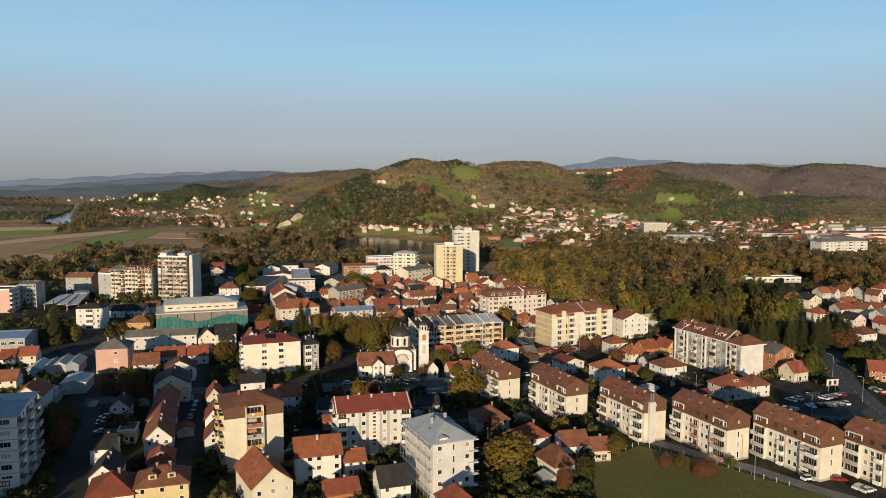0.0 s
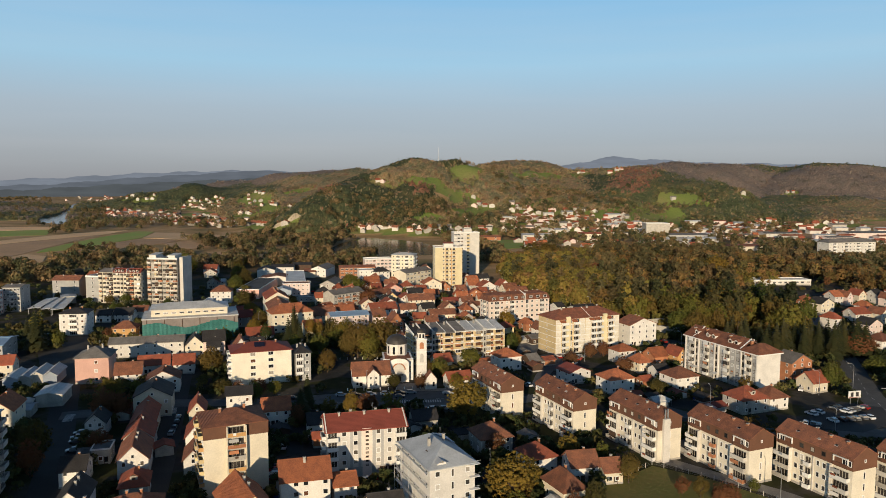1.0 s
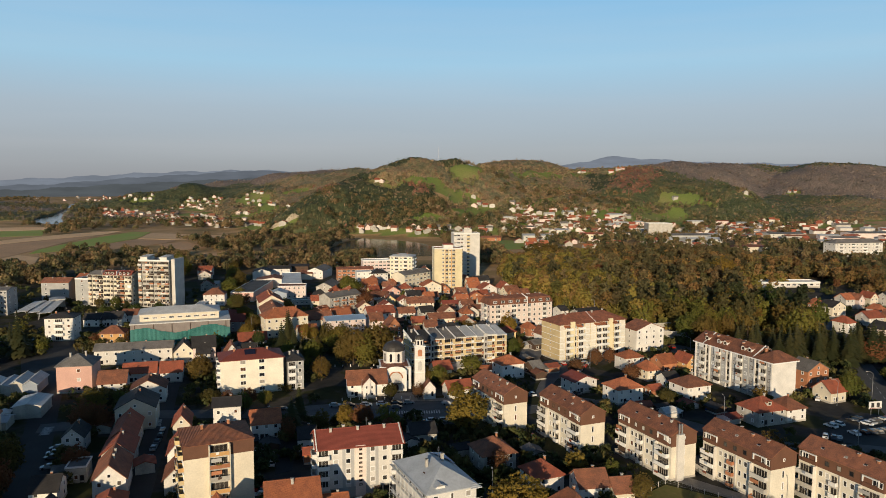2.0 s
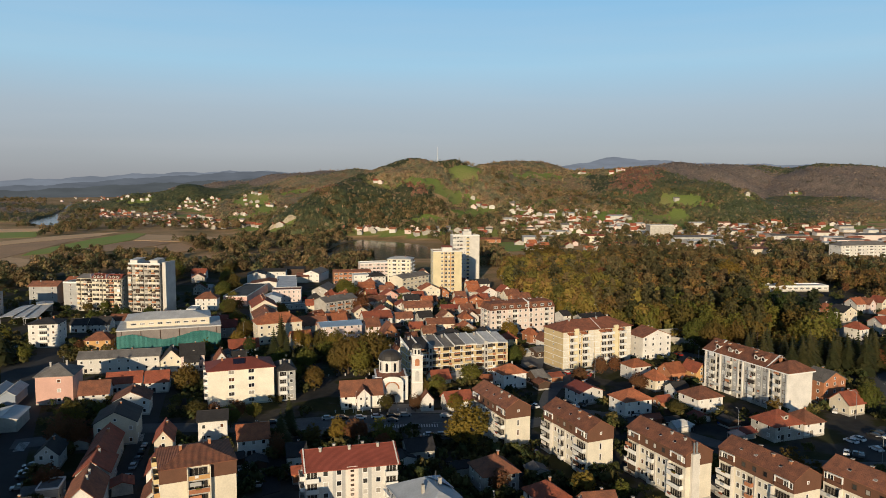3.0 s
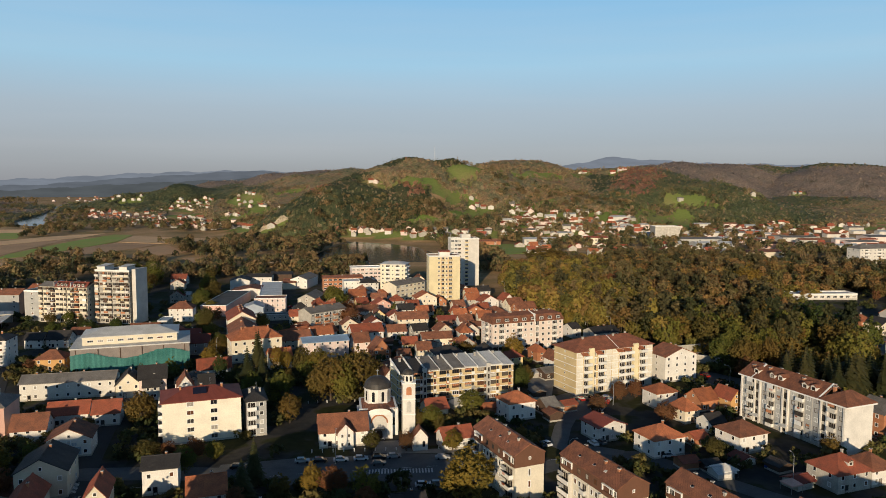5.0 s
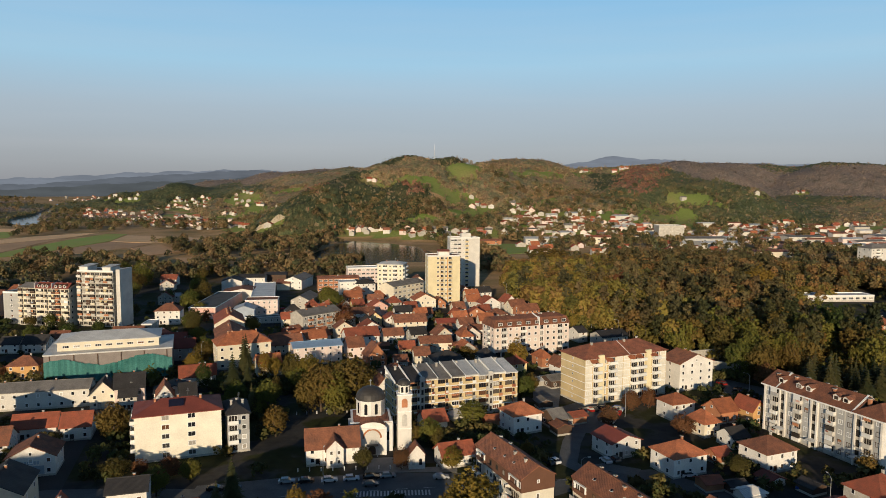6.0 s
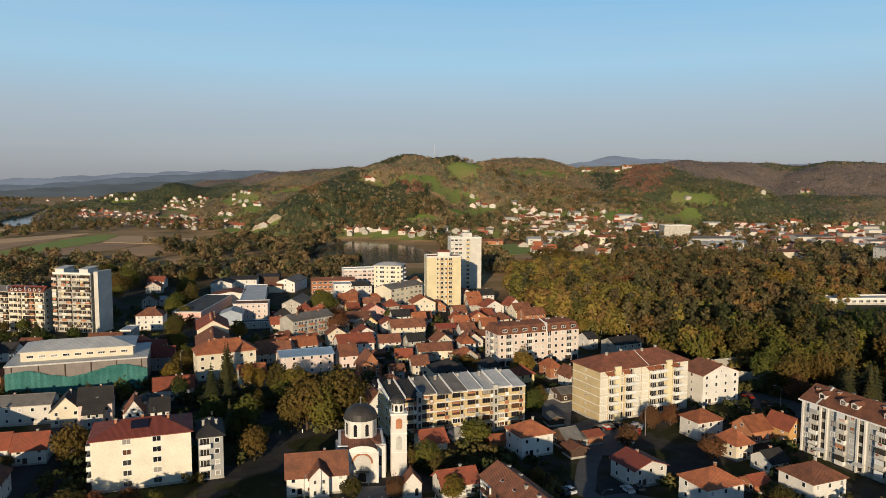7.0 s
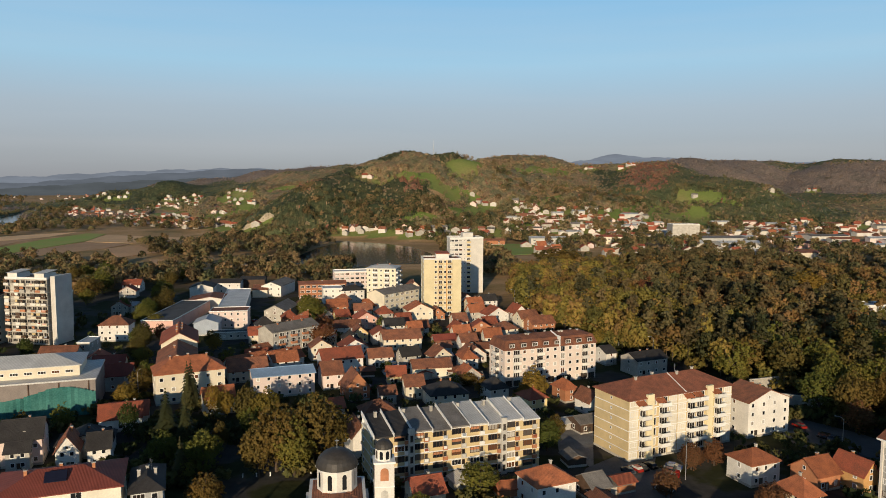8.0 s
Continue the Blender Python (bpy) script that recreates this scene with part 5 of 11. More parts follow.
# the long block in stepped sections
def long_block(x, y, yaw, w, d):
    cx, cy = corner(x, y, yaw, w, d)
    base = root("apartment_building", cx, cy, 0, yaw, "long five-storey block with tan panels and a stepped roof", "building", "apartment buildings")
    part("wall", walls(w, d, 13.4, W["tan"], None, "x", W["dirty"]), base)
    n = 9
    step = w / n
    zs = [0.3 + 2.62 * i for i in range(5)]
    roofs = ("dark", "dark", "grey", "grey", "grey", "sheet", "sheet", "sheet", "sheet")
    rng = random.Random(12)
    for i in range(n):
        x0 = -w / 2 + i * step
        lift = 0.45 if i in (2, 4, 5, 7) else 0.0
        part("roof", Shape().slab([(x0 + 0.12, -d / 2 - 0.7, 13.5 + lift), (x0 + step - 0.12, -d / 2 - 0.7, 13.5 + lift), (x0 + step - 0.12, d / 2, 15.6 + lift), (x0 + 0.12, d / 2, 15.6 + lift)], 0.35, R[roofs[i]]), base)
        part("gable_wall", Shape().box(x0 + 0.12, d / 2 - 0.4, 13.4, x0 + step - 0.12, d / 2, 15.4 + lift, TRIM), base)
        part("party_wall", Shape().slab([(x0 - 0.12, -d / 2 - 0.7, 14.1), (x0 + 0.12, -d / 2 - 0.7, 14.1), (x0 + 0.12, d / 2, 16.4), (x0 - 0.12, d / 2, 16.4)], 1.0, TRIM), base, "white party wall")
        if i in (1, 6):
            part("stair_shaft", Shape().box(x0 + step - 1.25, -d / 2 - 0.8, 0, x0 + step + 0.25, -d / 2, 14.6, CONC), base, "pale stair shaft")
            for z in zs:
                part("window", window_mesh(1.0, 1.9, W["dirty"], glass=DEEP), base, at=pose(x0 + step - 0.5, -d / 2 - 0.8, z + 0.5))
        for z in zs:
            part("window", window_mesh(2.6, 1.5, W["wood"] if rng.random() < 0.75 else FRAME, shutter=W["brick"] if rng.random() < 0.16 else None), base, at=pose(x0 + 1.55, -d / 2, z + 0.9))
            part("window", window_mesh(0.85, 2.0, W["wood"], False, glass=DEEP), base, at=pose(x0 + 3.4, -d / 2, z + 0.2))
            b = part("balcony", balcony_mesh(1.15, 0.55, rng.choice((TRIM, TRIM, CONC, W["brick"])), CONC), base, at=pose(x0 + 3.4, -d / 2, z + 0.1))
            if rng.random() < 0.25:
                part("laundry", Shape().box(-0.5, -0.66, 0.35, 0.4, -0.62, 1.02, rng.choice((W["white"], R["red"], W["bluegrey"]))), b, "sheet hung over the parapet")
    for i in range(1, 6):
        part("floor_band", bands(w, d, [0.2 + 2.62 * i], TRIM, 0.3), base, "pale floor band")
    facade(base, "W", w, d, "w.w", zs, 2.62)
    facade(base, "E", w, d, "w.w", zs, 2.62)
    for i in range(6):
        chimney(base, -w / 2 + (1.5 * i + 0.6) * step, d * 0.3, 15.4, 1.0, None, 0.7)


long_block(-12.4, 326.6, 20, 44.0, 11.5)
FOOT.extend([(0, 335, 10), (12, 339, 10), (25, 345, 10)])

# the tan block: brick ends with pale bands, stacks of white balconies
base = block(52.8, 345.0, 25, 36.5, 14.5, 6, 16.6, 20.0, "rust", "tan", {"S": "WbgbWWbbgbW", "W": ".s.", "E": "w.w"}, "six-storey tan brick block with white balconies", "hip", panel=TRIM, chimneys=4, band=TRIM, out=1.5)
for u in (-11.5, 9.5):
    part("stair_shaft", Shape().box(u - 1.1, -8.0, 0, u + 1.1, -7.2, 17.6, W["straw"]), base, "pale yellow stair shaft")
for u in (-16.6, -3.3, 0.0, 16.6):
    part("front_panel", Shape().box(u - 1.5, -7.28, 0.4, u + 1.5, -7.25, 16.2, W["ivory"]), base, "ivory rendered strip between the tan brick")
part("roof_coping", Shape().slab([(0.8, -7.8, 16.75), (1.1, -7.8, 16.75), (1.1, 0.0, 20.3), (0.8, 0.0, 20.3)], 0.35, TRIM), base, "white coping across the roof")
for u in (-14.9, -8.3, 1.65, 4.95, 11.6):
    part("awning", Shape().slab([(u - 1.5, -8.9, 15.3), (u + 1.5, -8.9, 15.3), (u + 1.5, -7.3, 16.2), (u - 1.5, -7.3, 16.2)], 0.06, R["orange"]), base, "orange fabric awning")

# the long pale block: grey panels between white piers, dormers, a hipped south end behind a white gable
def pale_long_block(x, y, yaw, w, d):
    cx, cy = corner(x, y, yaw, w, d)
    FOOT.append((cx, cy, 0.5 * math.hypot(w, d)))
    base = root("apartment_building", cx, cy, height(cx, cy), yaw, "long grey and white five-storey block with a brown tiled roof", "building", "apartment buildings")
    s = walls(w, d, 15.0, W["pale"], None, "x", W["dirty"])
    part("wall", s, base)
    part("end_wall", Shape().box(-w / 2 - 0.12, -d / 2 - 0.12, 0, w / 2 + 0.12, -d / 2, 15.0, W["white"]), base, "blank white end wall")
    rng = random.Random(77)
    zs = [0.5 + 2.9 * k for k in range(5)]
    code = "wbgwbwgwbwwgbw"
    step = d / len(code)
    for i, c in enumerate(code):
        u = -d / 2 + step * (i + 0.5)
        at = lambda z, v=u: wall_pose("W", w, d, v, z)
        if c == "g":
            # flat dark strip that imitates the shade in the stair recess
            part("stair_glazing", Shape().box(-0.75, -0.05, 0.2, 0.75, 0.03, 14.6, DEEP), base, "dark panel for the shade of a stair recess", at(0))
            for z in zs:
                part("landing", Shape().box(-0.75, -0.12, 0, 0.75, 0.0, 0.9, W["dirty"]), base, "", at(z + 1.1))
            part("porch_roof", Shape().slab([(-1.5, -1.9, 2.5), (1.5, -1.9, 2.5), (1.5, 0, 3.0), (-1.5, 0, 3.0)], 0.12, R["sheet"]), base, "pale entrance canopy", at(0))
            for v in (-1.05, 1.05):
                part("pier", Shape().box(v - 0.28, -0.5, 0, v + 0.28, 0, 15.0, W["white"]), base, "white pier", at(0))
            continue
        for k, z in enumerate(zs):
            if c == "w":
                part("window", window_mesh(1.35, 1.4, FRAME if rng.random() < 0.6 else W["wood"], shutter=W["brick"] if rng.random() < 0.15 else None), base, at=at(z + 0.85))
            else:
                b = loggia(base, "W", w, d, u, z, 2.6, rng.choice((W["pale"], W["grey"], W["pale"], TRIM)), 1.0, 1.05, rng.choice((None, None, W["white"], W["brick"])))
                balcony_clutter(b, 2.6, 1.0, rng)
                if rng.random() < 0.3:
                    part("glazing", Shape().box(-1.25, -0.98, 1.1, 1.25, -0.92, 2.5, rng.choice((DEEP, FRAME))), b, "glazed-in balcony front")
        if c == "w":
            part("panel", Shape().box(-1.2, -0.04, 0.3, 1.2, 0.0, 14.6, W["grey"]), base, "grey render panel", at(0))
    facade(base, "E", w, d, "w.bw.bw.bw.w", zs, 2.9)
    for u in (-d / 2 + 0.3, d / 2 - 0.3):
        part("pier", Shape().box(-0.3, -0.4, 0, 0.3, 0, 15.0, W["white"]), base, "white pier", wall_pose("W", w, d, u, 0))
    # roof: a long gable, and a hip over the southern bay
    cut = -d / 2 + 9.0
    part("roof", gable_roof(w, d / 2 - cut, 15.2, 18.4, R["brown"], "y", 0.8), base, "", pose(0, (d / 2 + cut) / 2, 0))
    part("hip_roof", hip_roof(w, cut + d / 2 - 0.6, 15.1, 18.0, R["brown"], 0.8), base, "hipped roof of the southern bay", pose(0, (cut - d / 2) / 2 - 0.4, 0))
    for yy in (cut, d / 2 - 5.0):
        q = Shape()
        for a in (-1, 1):
            q.slab([(a * (w / 2 + 0.9), yy - 0.25, 14.9), (a * (w / 2 + 0.9), yy + 0.25, 14.9), (0, yy + 0.25, 18.95), (0, yy - 0.25, 18.95)], 0.5, TRIM)
        part("gable_coping", q, base, "white gable coping across the roof")
    part("eave_trim", Shape().box(-w / 2 - 0.95, -d / 2 - 0.8, 14.5, -w / 2 - 0.75, d / 2 + 0.8, 14.9, TRIM).box(-w / 2 - 0.75, -d / 2 - 0.95, 14.5, w / 2 + 0.75, -d / 2 - 0.8, 14.9, TRIM), base, "white eaves board")
    for u in (-7.5, -4.3, 5.0, 8.4, 15.0):
        q = Shape().box(-1.0, -1.0, -0.4, 1.0, 1.6, 1.2, W["white"]).slab([(-1.35, -1.25, 1.2), (0, -1.25, 2.0), (0, 3.4, 2.0), (-1.35, 2.2, 1.2)], 0.15, R["brown"]).slab([(0, -1.25, 2.0), (1.35, -1.25, 1.2), (1.35, 2.2, 1.2), (0, 3.4, 2.0)], 0.15, R["brown"])
        q.poly([(-1.0, -1.0, 1.2), (1.0, -1.0, 1.2), (0, -1.0, 1.85)], [(0, 1, 2)], W["white"])
        dormer = part("dormer", q, base, "white gabled roof dormer", pose(-3.3, u, 16.2, 0, 0, -90))
        part("window", window_mesh(1.2, 1.0, W["wood"]), dormer, at=pose(0, -1.0, 0.1))
    for u, v in ((-12.5, -1.2), (-10, 1.8), (-6, 1.0), (-1.5, -1.4), (0.5, 1.2), (4, 2.0), (9.5, 0.8), (12, -1.2), (16.5, 0.6), (18, -2.2)):
        chimney(base, v, u, 17.6 - 0.35 * abs(v), 1.2, W["brick"], 0.8)
    return base


pale_long_block(120.5, 285.5, 22, 11.2, 40.0)

# the long mansard block
base = block(26.4, 412.9, 21.3, 38.0, 12.5, 5, 13.6, 14.0, "brown", "blush", {"S": "wbwwbwwgwwbw", "W": "wbw", "E": "www"}, "long pinkish-white apartment block with a brown mansard roof", "hip", panel=W["white"], chimneys=0, over=0.3)
a, b, c, d = 19.4, 6.65, 18.2, 4.9
part("attic", Shape().poly([(-a, -b, 13.7), (a, -b, 13.7), (a, b, 13.7), (-a, b, 13.7), (-c, -d, 16.7), (c, -d, 16.7), (c, d, 16.7), (-c, d, 16.7), (-c + 4, 0, 17.8), (c - 4, 0, 17.8)],
     [(0, 1, 5, 4), (1, 2, 6, 5), (2, 3, 7, 6), (3, 0, 4, 7), (4, 5, 9, 8), (6, 7, 8, 9), (5, 6, 9), (7, 4, 8), (3, 2, 1, 0)], R["brown"]), base, "brown mansard roof storey")
part("party_wall", Shape().box(3.0, -6.9, 13.4, 3.3, -4.4, 17.3, TRIM).slab([(3.0, -4.4, 17.3), (3.3, -4.4, 17.3), (3.3, 0, 18.2), (3.0, 0, 18.2)], 0.6, TRIM), base, "white upstand across the roof")
for i in range(8):
    dormer = part("dormer", Shape().box(-1.25, -0.5, 0, 1.25, 1.5, 1.75, W["brownclad"]), base, "brown boxed dormer", pose(-16.2 + i * 4.6, -6.0, 14.1))
    part("window", window_mesh(2.1, 1.3), dormer, at=pose(0, -0.5, 0.25))
for u, v in ((-14, 0.8), (-8, -1.0), (-7, -1.2), (1, 1.0), (6, -1.0), (7.2, -1.0), (12, 0.8), (14, -0.8)):
    chimney(base, u, v, 17.2, 0.8, None, 0.6)
for i in range(11):
    if i not in (4, 8):
        part("shopfront", window_mesh(2.4, 2.3, W["wood"], glass=DEEP), base, "dark shop window", pose(-17.3 + i * 3.45, -6.32, 0.2))

# hotel, low white school, mill and halls beyond the wood
block(396.0, 752.0, 14, 58.0, 16, 6, 19.0, 22.5, "grey", "white", {"S": "wbwwbwwbwwbw", "W": "www"}, "large white hotel with balconies and a grey mansard roof", "hip", chimneys=3, name="hotel")
block(222.8, 526.0, 4, 42.0, 12, 1, 2.9, 3.0, "sheet", "pale", {"S": "WWWWWWWWWW"}, "long low white school pavilion with a flat roof", "flat", chimneys=0, name="pavilion")
block(303.0, 1086.0, 0, 35.0, 24, 4, 19.5, 20.0, "tar", "dirty", {"S": "s.ss.ss.ss.s", "E": "s.s"}, "tall cream mill building with small windows", "flat", chimneys=0, name="mill")
for hx, hy, hyaw, hw, hd, hh, hr, hwall in ((310, 1010, 5, 60, 30, 8, "grey", "grey"), (315, 955, 5, 48, 22, 7, "sheet", "pale"), (400, 965, 5, 44, 20, 6, "brown", "pink"), (520, 985, 8, 40, 20, 7, "grey", "rose"), (330, 850, 10, 46, 24, 6, "brown", "cream"), (110, 1000, 0, 42, 22, 8, "sheet", "pale"), (470, 1060, 4, 50, 24, 7, "grey", "pale"),
                                       (590, 1060, 6, 90, 30, 8, "grey", "rose"), (640, 960, 6, 60, 22, 6, "brown", "grey"), (190, 1015, -4, 30, 18, 9, "red", "cream"), (540, 860, 10, 50, 20, 6, "sheet", "pale"), (730, 1080, 6, 70, 26, 7, "grey", "pale"), (10, 1000, 2, 70, 12, 5, "brown", "brick")):
    block(hx, hy, hyaw, hw, hd, 2, hh, hh + 1.6, hr, hwall, {"S": "W.W.W"}, "long low industrial hall on the valley floor", "gable", chimneys=0, name="factory_hall")

# twin towers by the old quarter
base = block(-5.2, 549.0, 8, 20.5, 14, 11, 31.0, 31.0, "brown", "straw", {"S": "..wbwb..", "W": "w.w", "E": "w.ww"}, "tall pale yellow tower block with brick balcony stack", "flat", panel=W["tan"], chimneys=0, name="tower_block")
part("roof_house", Shape().box(-3, -3, 31, 4, 3, 33.6, W["white"]).slab([(-3.3, -3.3, 34), (4.3, -3.3, 34), (4.3, 3.3, 34.6), (-3.3, 3.3, 34.6)], 0.2, R["red"]), base)
part("stair_panel", Shape().box(-2.5, -7.06, 2, -2.0, -7.0, 30.5, W["ochre"]).box(1.9, -7.06, 2, 2.4, -7.0, 30.5, W["ochre"]), base)
base = block(10.0, 628.0, 8, 22, 14, 12, 36.0, 36.0, "tar", "pale", {"S": "WWWsb...", "W": "ww", "E": "w..w"}, "tall pale grey tower block with yellow balcony panels", "flat", panel=W["yellow"], chimneys=0, name="tower_block")
part("roof_house", Shape().box(-2, -3, 36, 5, 3, 39.5, W["white"]).tube(2, 0, 39.5, 45, 0.12, 0.05, STEEL), base)

# towers and blocks on the west side
base = block(-192.0, 483.5, -10, 21.0, 13, 10, 29.6, 29.6, "grey", "dirty", {"S": "bWbbWbbb", "W": "w.w"}, "weathered ten-storey tower block with cluttered balconies", "flat", panel=(W["cream"], W["dirty"], W["wood"], W["white"], W["brick"], W["cream"]), chimneys=0, name="tower_block", shutter=W["wood"], frame_mat=W["dirty"], band=W["white"])
part("end_wall", Shape().box(11.6, -5.6, 0, 13.9, 5.4, 31.0, W["pale"]), base, "blank pale end wall")
part("link_wall", Shape().box(10.5, -3.6, 0, 11.6, 5.2, 29.0, W["grey"]), base)
for u in (-7, 6.5):
    part("roof_house", Shape().box(u - 2.4, -6, 29.6, u + 2.4, 2, 32.0, W["white"]).slab([(u - 2.8, -6.4, 32.2), (u + 2.8, -6.4, 32.2), (u + 2.8, 2.4, 33), (u - 2.8, 2.4, 33)], 0.2, R["sheet"]), base)
base = block(-225.0, 486.0, -10, 30.0, 13, 7, 20.5, 22.2, "grey", "cream", {"S": "bWbbWbbWbbWb", "W": "w.w", "E": "w.w"}, "weathered seven-storey slab block with many balconies", chimneys=4, panel=(W["cream"], W["dirty"], W["brick"], W["cream"], W["wood"]), shutter=W["wood"], frame_mat=W["dirty"], band=W["white"])
# maroon attics with small gabled dormers above the slab block's balconies
for a, b in ((-5.0, 4.2), (5.2, 14.9)):
    part("attic", Shape().slab([(a, -7.1, 20.5), (b, -7.1, 20.5), (b, -3.4, 23.3), (a, -3.4, 23.3)], 0.25, R["maroon"]).slab([(a, -3.4, 23.3), (b, -3.4, 23.3), (b, 1.5, 22.4), (a, 1.5, 22.4)], 0.2, R["maroon"]), base, "maroon sheet attic roof")
    part("parapet", Shape().box(a - 0.3, -7.0, 20.4, a, 1.5, 23.2, W["white"]), base, "white party wall")
    for u in (a + 2.2, 0.5 * (a + b), b - 2.2):
        q = Shape().box(u - 0.7, -6.7, 20.9, u + 0.7, -4.6, 22.3, W["white"]).box(u - 0.45, -6.74, 21.15, u + 0.45, -6.7, 22.1, DEEP)
        q.slab([(u - 1.0, -7.0, 22.1), (u, -7.0, 22.9), (u, -4.2, 22.9), (u - 1.0, -4.2, 22.1)], 0.12, R["brown"]).slab([(u, -7.0, 22.9), (u + 1.0, -7.0, 22.1), (u + 1.0, -4.2, 22.1), (u, -4.2, 22.9)], 0.12, R["brown"])
        part("dormer", q, base)
rng = random.Random(64)
for ob in [o for o in bpy.data.objects if o.get("label", "").startswith("weathered ten") or o.get("label", "").startswith("weathered seven")]:
    for b in [o for o in ob.children if o.name.startswith("balcony")]:
        kind = rng.random()
        if kind < 0.3:
            part("glazing", Shape().box(-1.1, -1.14, 1.05, 1.1, -1.08, 2.5, rng.choice((DEEP, DEEP, FRAME, W["wood"]))), b, "glazed-in balcony front")
        elif kind < 0.55:
            part("blind", Shape().box(-1.1, -1.1, 1.5, rng.uniform(0, 1.1), -1.05, 2.5, rng.choice((W["white"], W["brick"], W["wood"], W["tan"]))), b, "fabric balcony blind")
        else:
            balcony_clutter(b, 2.2, 1.2, rng)
block(-235.5, 489.0, -10, 10.0, 12, 6, 17.0, 18.5, "tar", "grey", {"S": ".w.", "W": "w.w"}, "grey block end with flat roof", "flat", chimneys=0)
block(-268.0, 508.0, 2, 18.0, 12, 4, 12.0, 14.5, "brown", "grey", {"S": "w.w", "W": "www"}, "grey rendered block with low brown roof", chimneys=2)
block(-246.0, 512.0, 2, 10.0, 12, 5, 15.0, 17.0, "orange", "ochre", {"S": "www", "W": "ww"}, "ochre apartment house with an orange roof", chimneys=2)
block(-208.0, 515.0, 2, 24.0, 12, 5, 17.0, 17.4, "tar", "grey", {"S": "wwww"}, "grey flat-roofed apartment block among trees", "flat", chimneys=0)
block(-197.5, 383.5, 10, 13.4, 12, 4, 11.6, 13.6, "dark", "white", {"S": "wbw", "W": "wbw", "E": "ww"}, "white four-storey house with dark hipped roof", "hip", chimneys=2)
block(-144.3, 294.6, 12, 12.4, 13, 3, 10.4, 13.6, "grey", "pink", {"S": "..w.", "W": "www", "E": ".."}, "salmon pink house with grey hipped roof", "hip", chimneys=2)
block(-290.0, 430.0, 8, 27.0, 14, 5, 14.0, 14.2, "tar", "pink", {"S": "ww....", "E": "bwbw", "W": "ww"}, "salmon pink flat-roofed apartment block", "flat", chimneys=0)
block(-268.0, 452.0, 8, 10.0, 14, 5, 15.0, 16.0, "grey", "grey", {"S": "wwbww", "E": "ww"}, "grey apartment block with balconies", chimneys=2)
block(-234.0, 318.0, 14, 42.0, 20, 2, 7.8, 9.2, "blue", "grey", {"S": "WWWWWWWWWWWW", "E": "WWW", "W": "WW"}, "low office building with a blue sheet roof", "gable", chimneys=0)
block(-129.0, 171.6, 17, 22.0, 22, 7, 20.6, 21.6, "slate", "white", {"S": "WWWW", "E": "bwbwb", "W": "www"}, "pale seven-storey block with blue-grey bands and sheet roof", "gable", chimneys=2, band=W["bluegrey"], panel=W["grey"])
base = [o for o in bpy.data.objects if o.get("label", "").startswith("pale seven-storey block with blue-grey")][0]
sign = part("sign_board", Shape().box(4.6, -11.3, 2.2, 11.0, -11.05, 4.6, TRIM).box(4.9, -11.34, 2.7, 8.9, -11.3, 4.2, R["maroon"]), base, "white shop sign board with a dark red field")
for i in range(5):
    part("bar", Shape().box(5.2 + i * 0.72, -11.38, 3.0, 5.7 + i * 0.72, -11.34, 3.9, TRIM), sign)
block(-41.0, 596.0, -8, 18.0, 15, 7, 21.0, 22.6, "sheet", "cream", {"S": "wbwbw", "E": "bwb", "W": "wbw"}, "pale seven-storey block with stepped balconies", "hip", chimneys=2)
block(-84.0, 607.0, 14, 29.0, 12, 3, 9.2, 10.4, "brown", "brick", {"S": "WWWWWWWW", "W": "..", "E": "ww"}, "long brick building with a low brown roof", chimneys=1)
block(-68.0, 648.0, 14, 24.0, 13, 4, 11.6, 11.8, "sheet", "rose", {"S": "WWWWWWW", "W": "w"}, "pale rose flat-roofed office building", "flat", chimneys=0)
block(-67.6, 463.5, 47, 24.0, 11, 3, 9.4, 11.6, "grey", "dirty", {"S": "wbwbwbwb", "W": "..", "E": "w"}, "weathered three-storey block with grey roof", chimneys=3, panel=W["brick"])
block(-36.5, 560.0, -38, 12.0, 30, 4, 11.6, 13.6, "grey", "cream", {"S": "....", "E": "WWWWWWW", "W": "www"}, "cream four-storey block with a blank gable", axis="y", chimneys=3)
block(-89.4, 392.0, 26, 22.0, 12, 3, 10.3, 14.4, "orange", "cream", {"S": "wwwwww", "W": "ww", "E": "ww"}, "cream school wing with an orange hipped roof", "hip", chimneys=3, name="school")
block(-93.4, 403.5, 19, 13.0, 24, 3, 10.4, 14.0, "brown", "cream", {"S": "www", "W": "wwwww", "E": "wwww"}, "cream school building with a brown tiled roof", axis="y", chimneys=1, name="school")
block(-101.5, 428.5, 19, 13.0, 22, 4, 12.4, 16.2, "red", "cream", {"S": "www", "W": "wwwww", "E": "www"}, "cream school wing with a red roof and many chimneys", axis="y", chimneys=6, name="school")

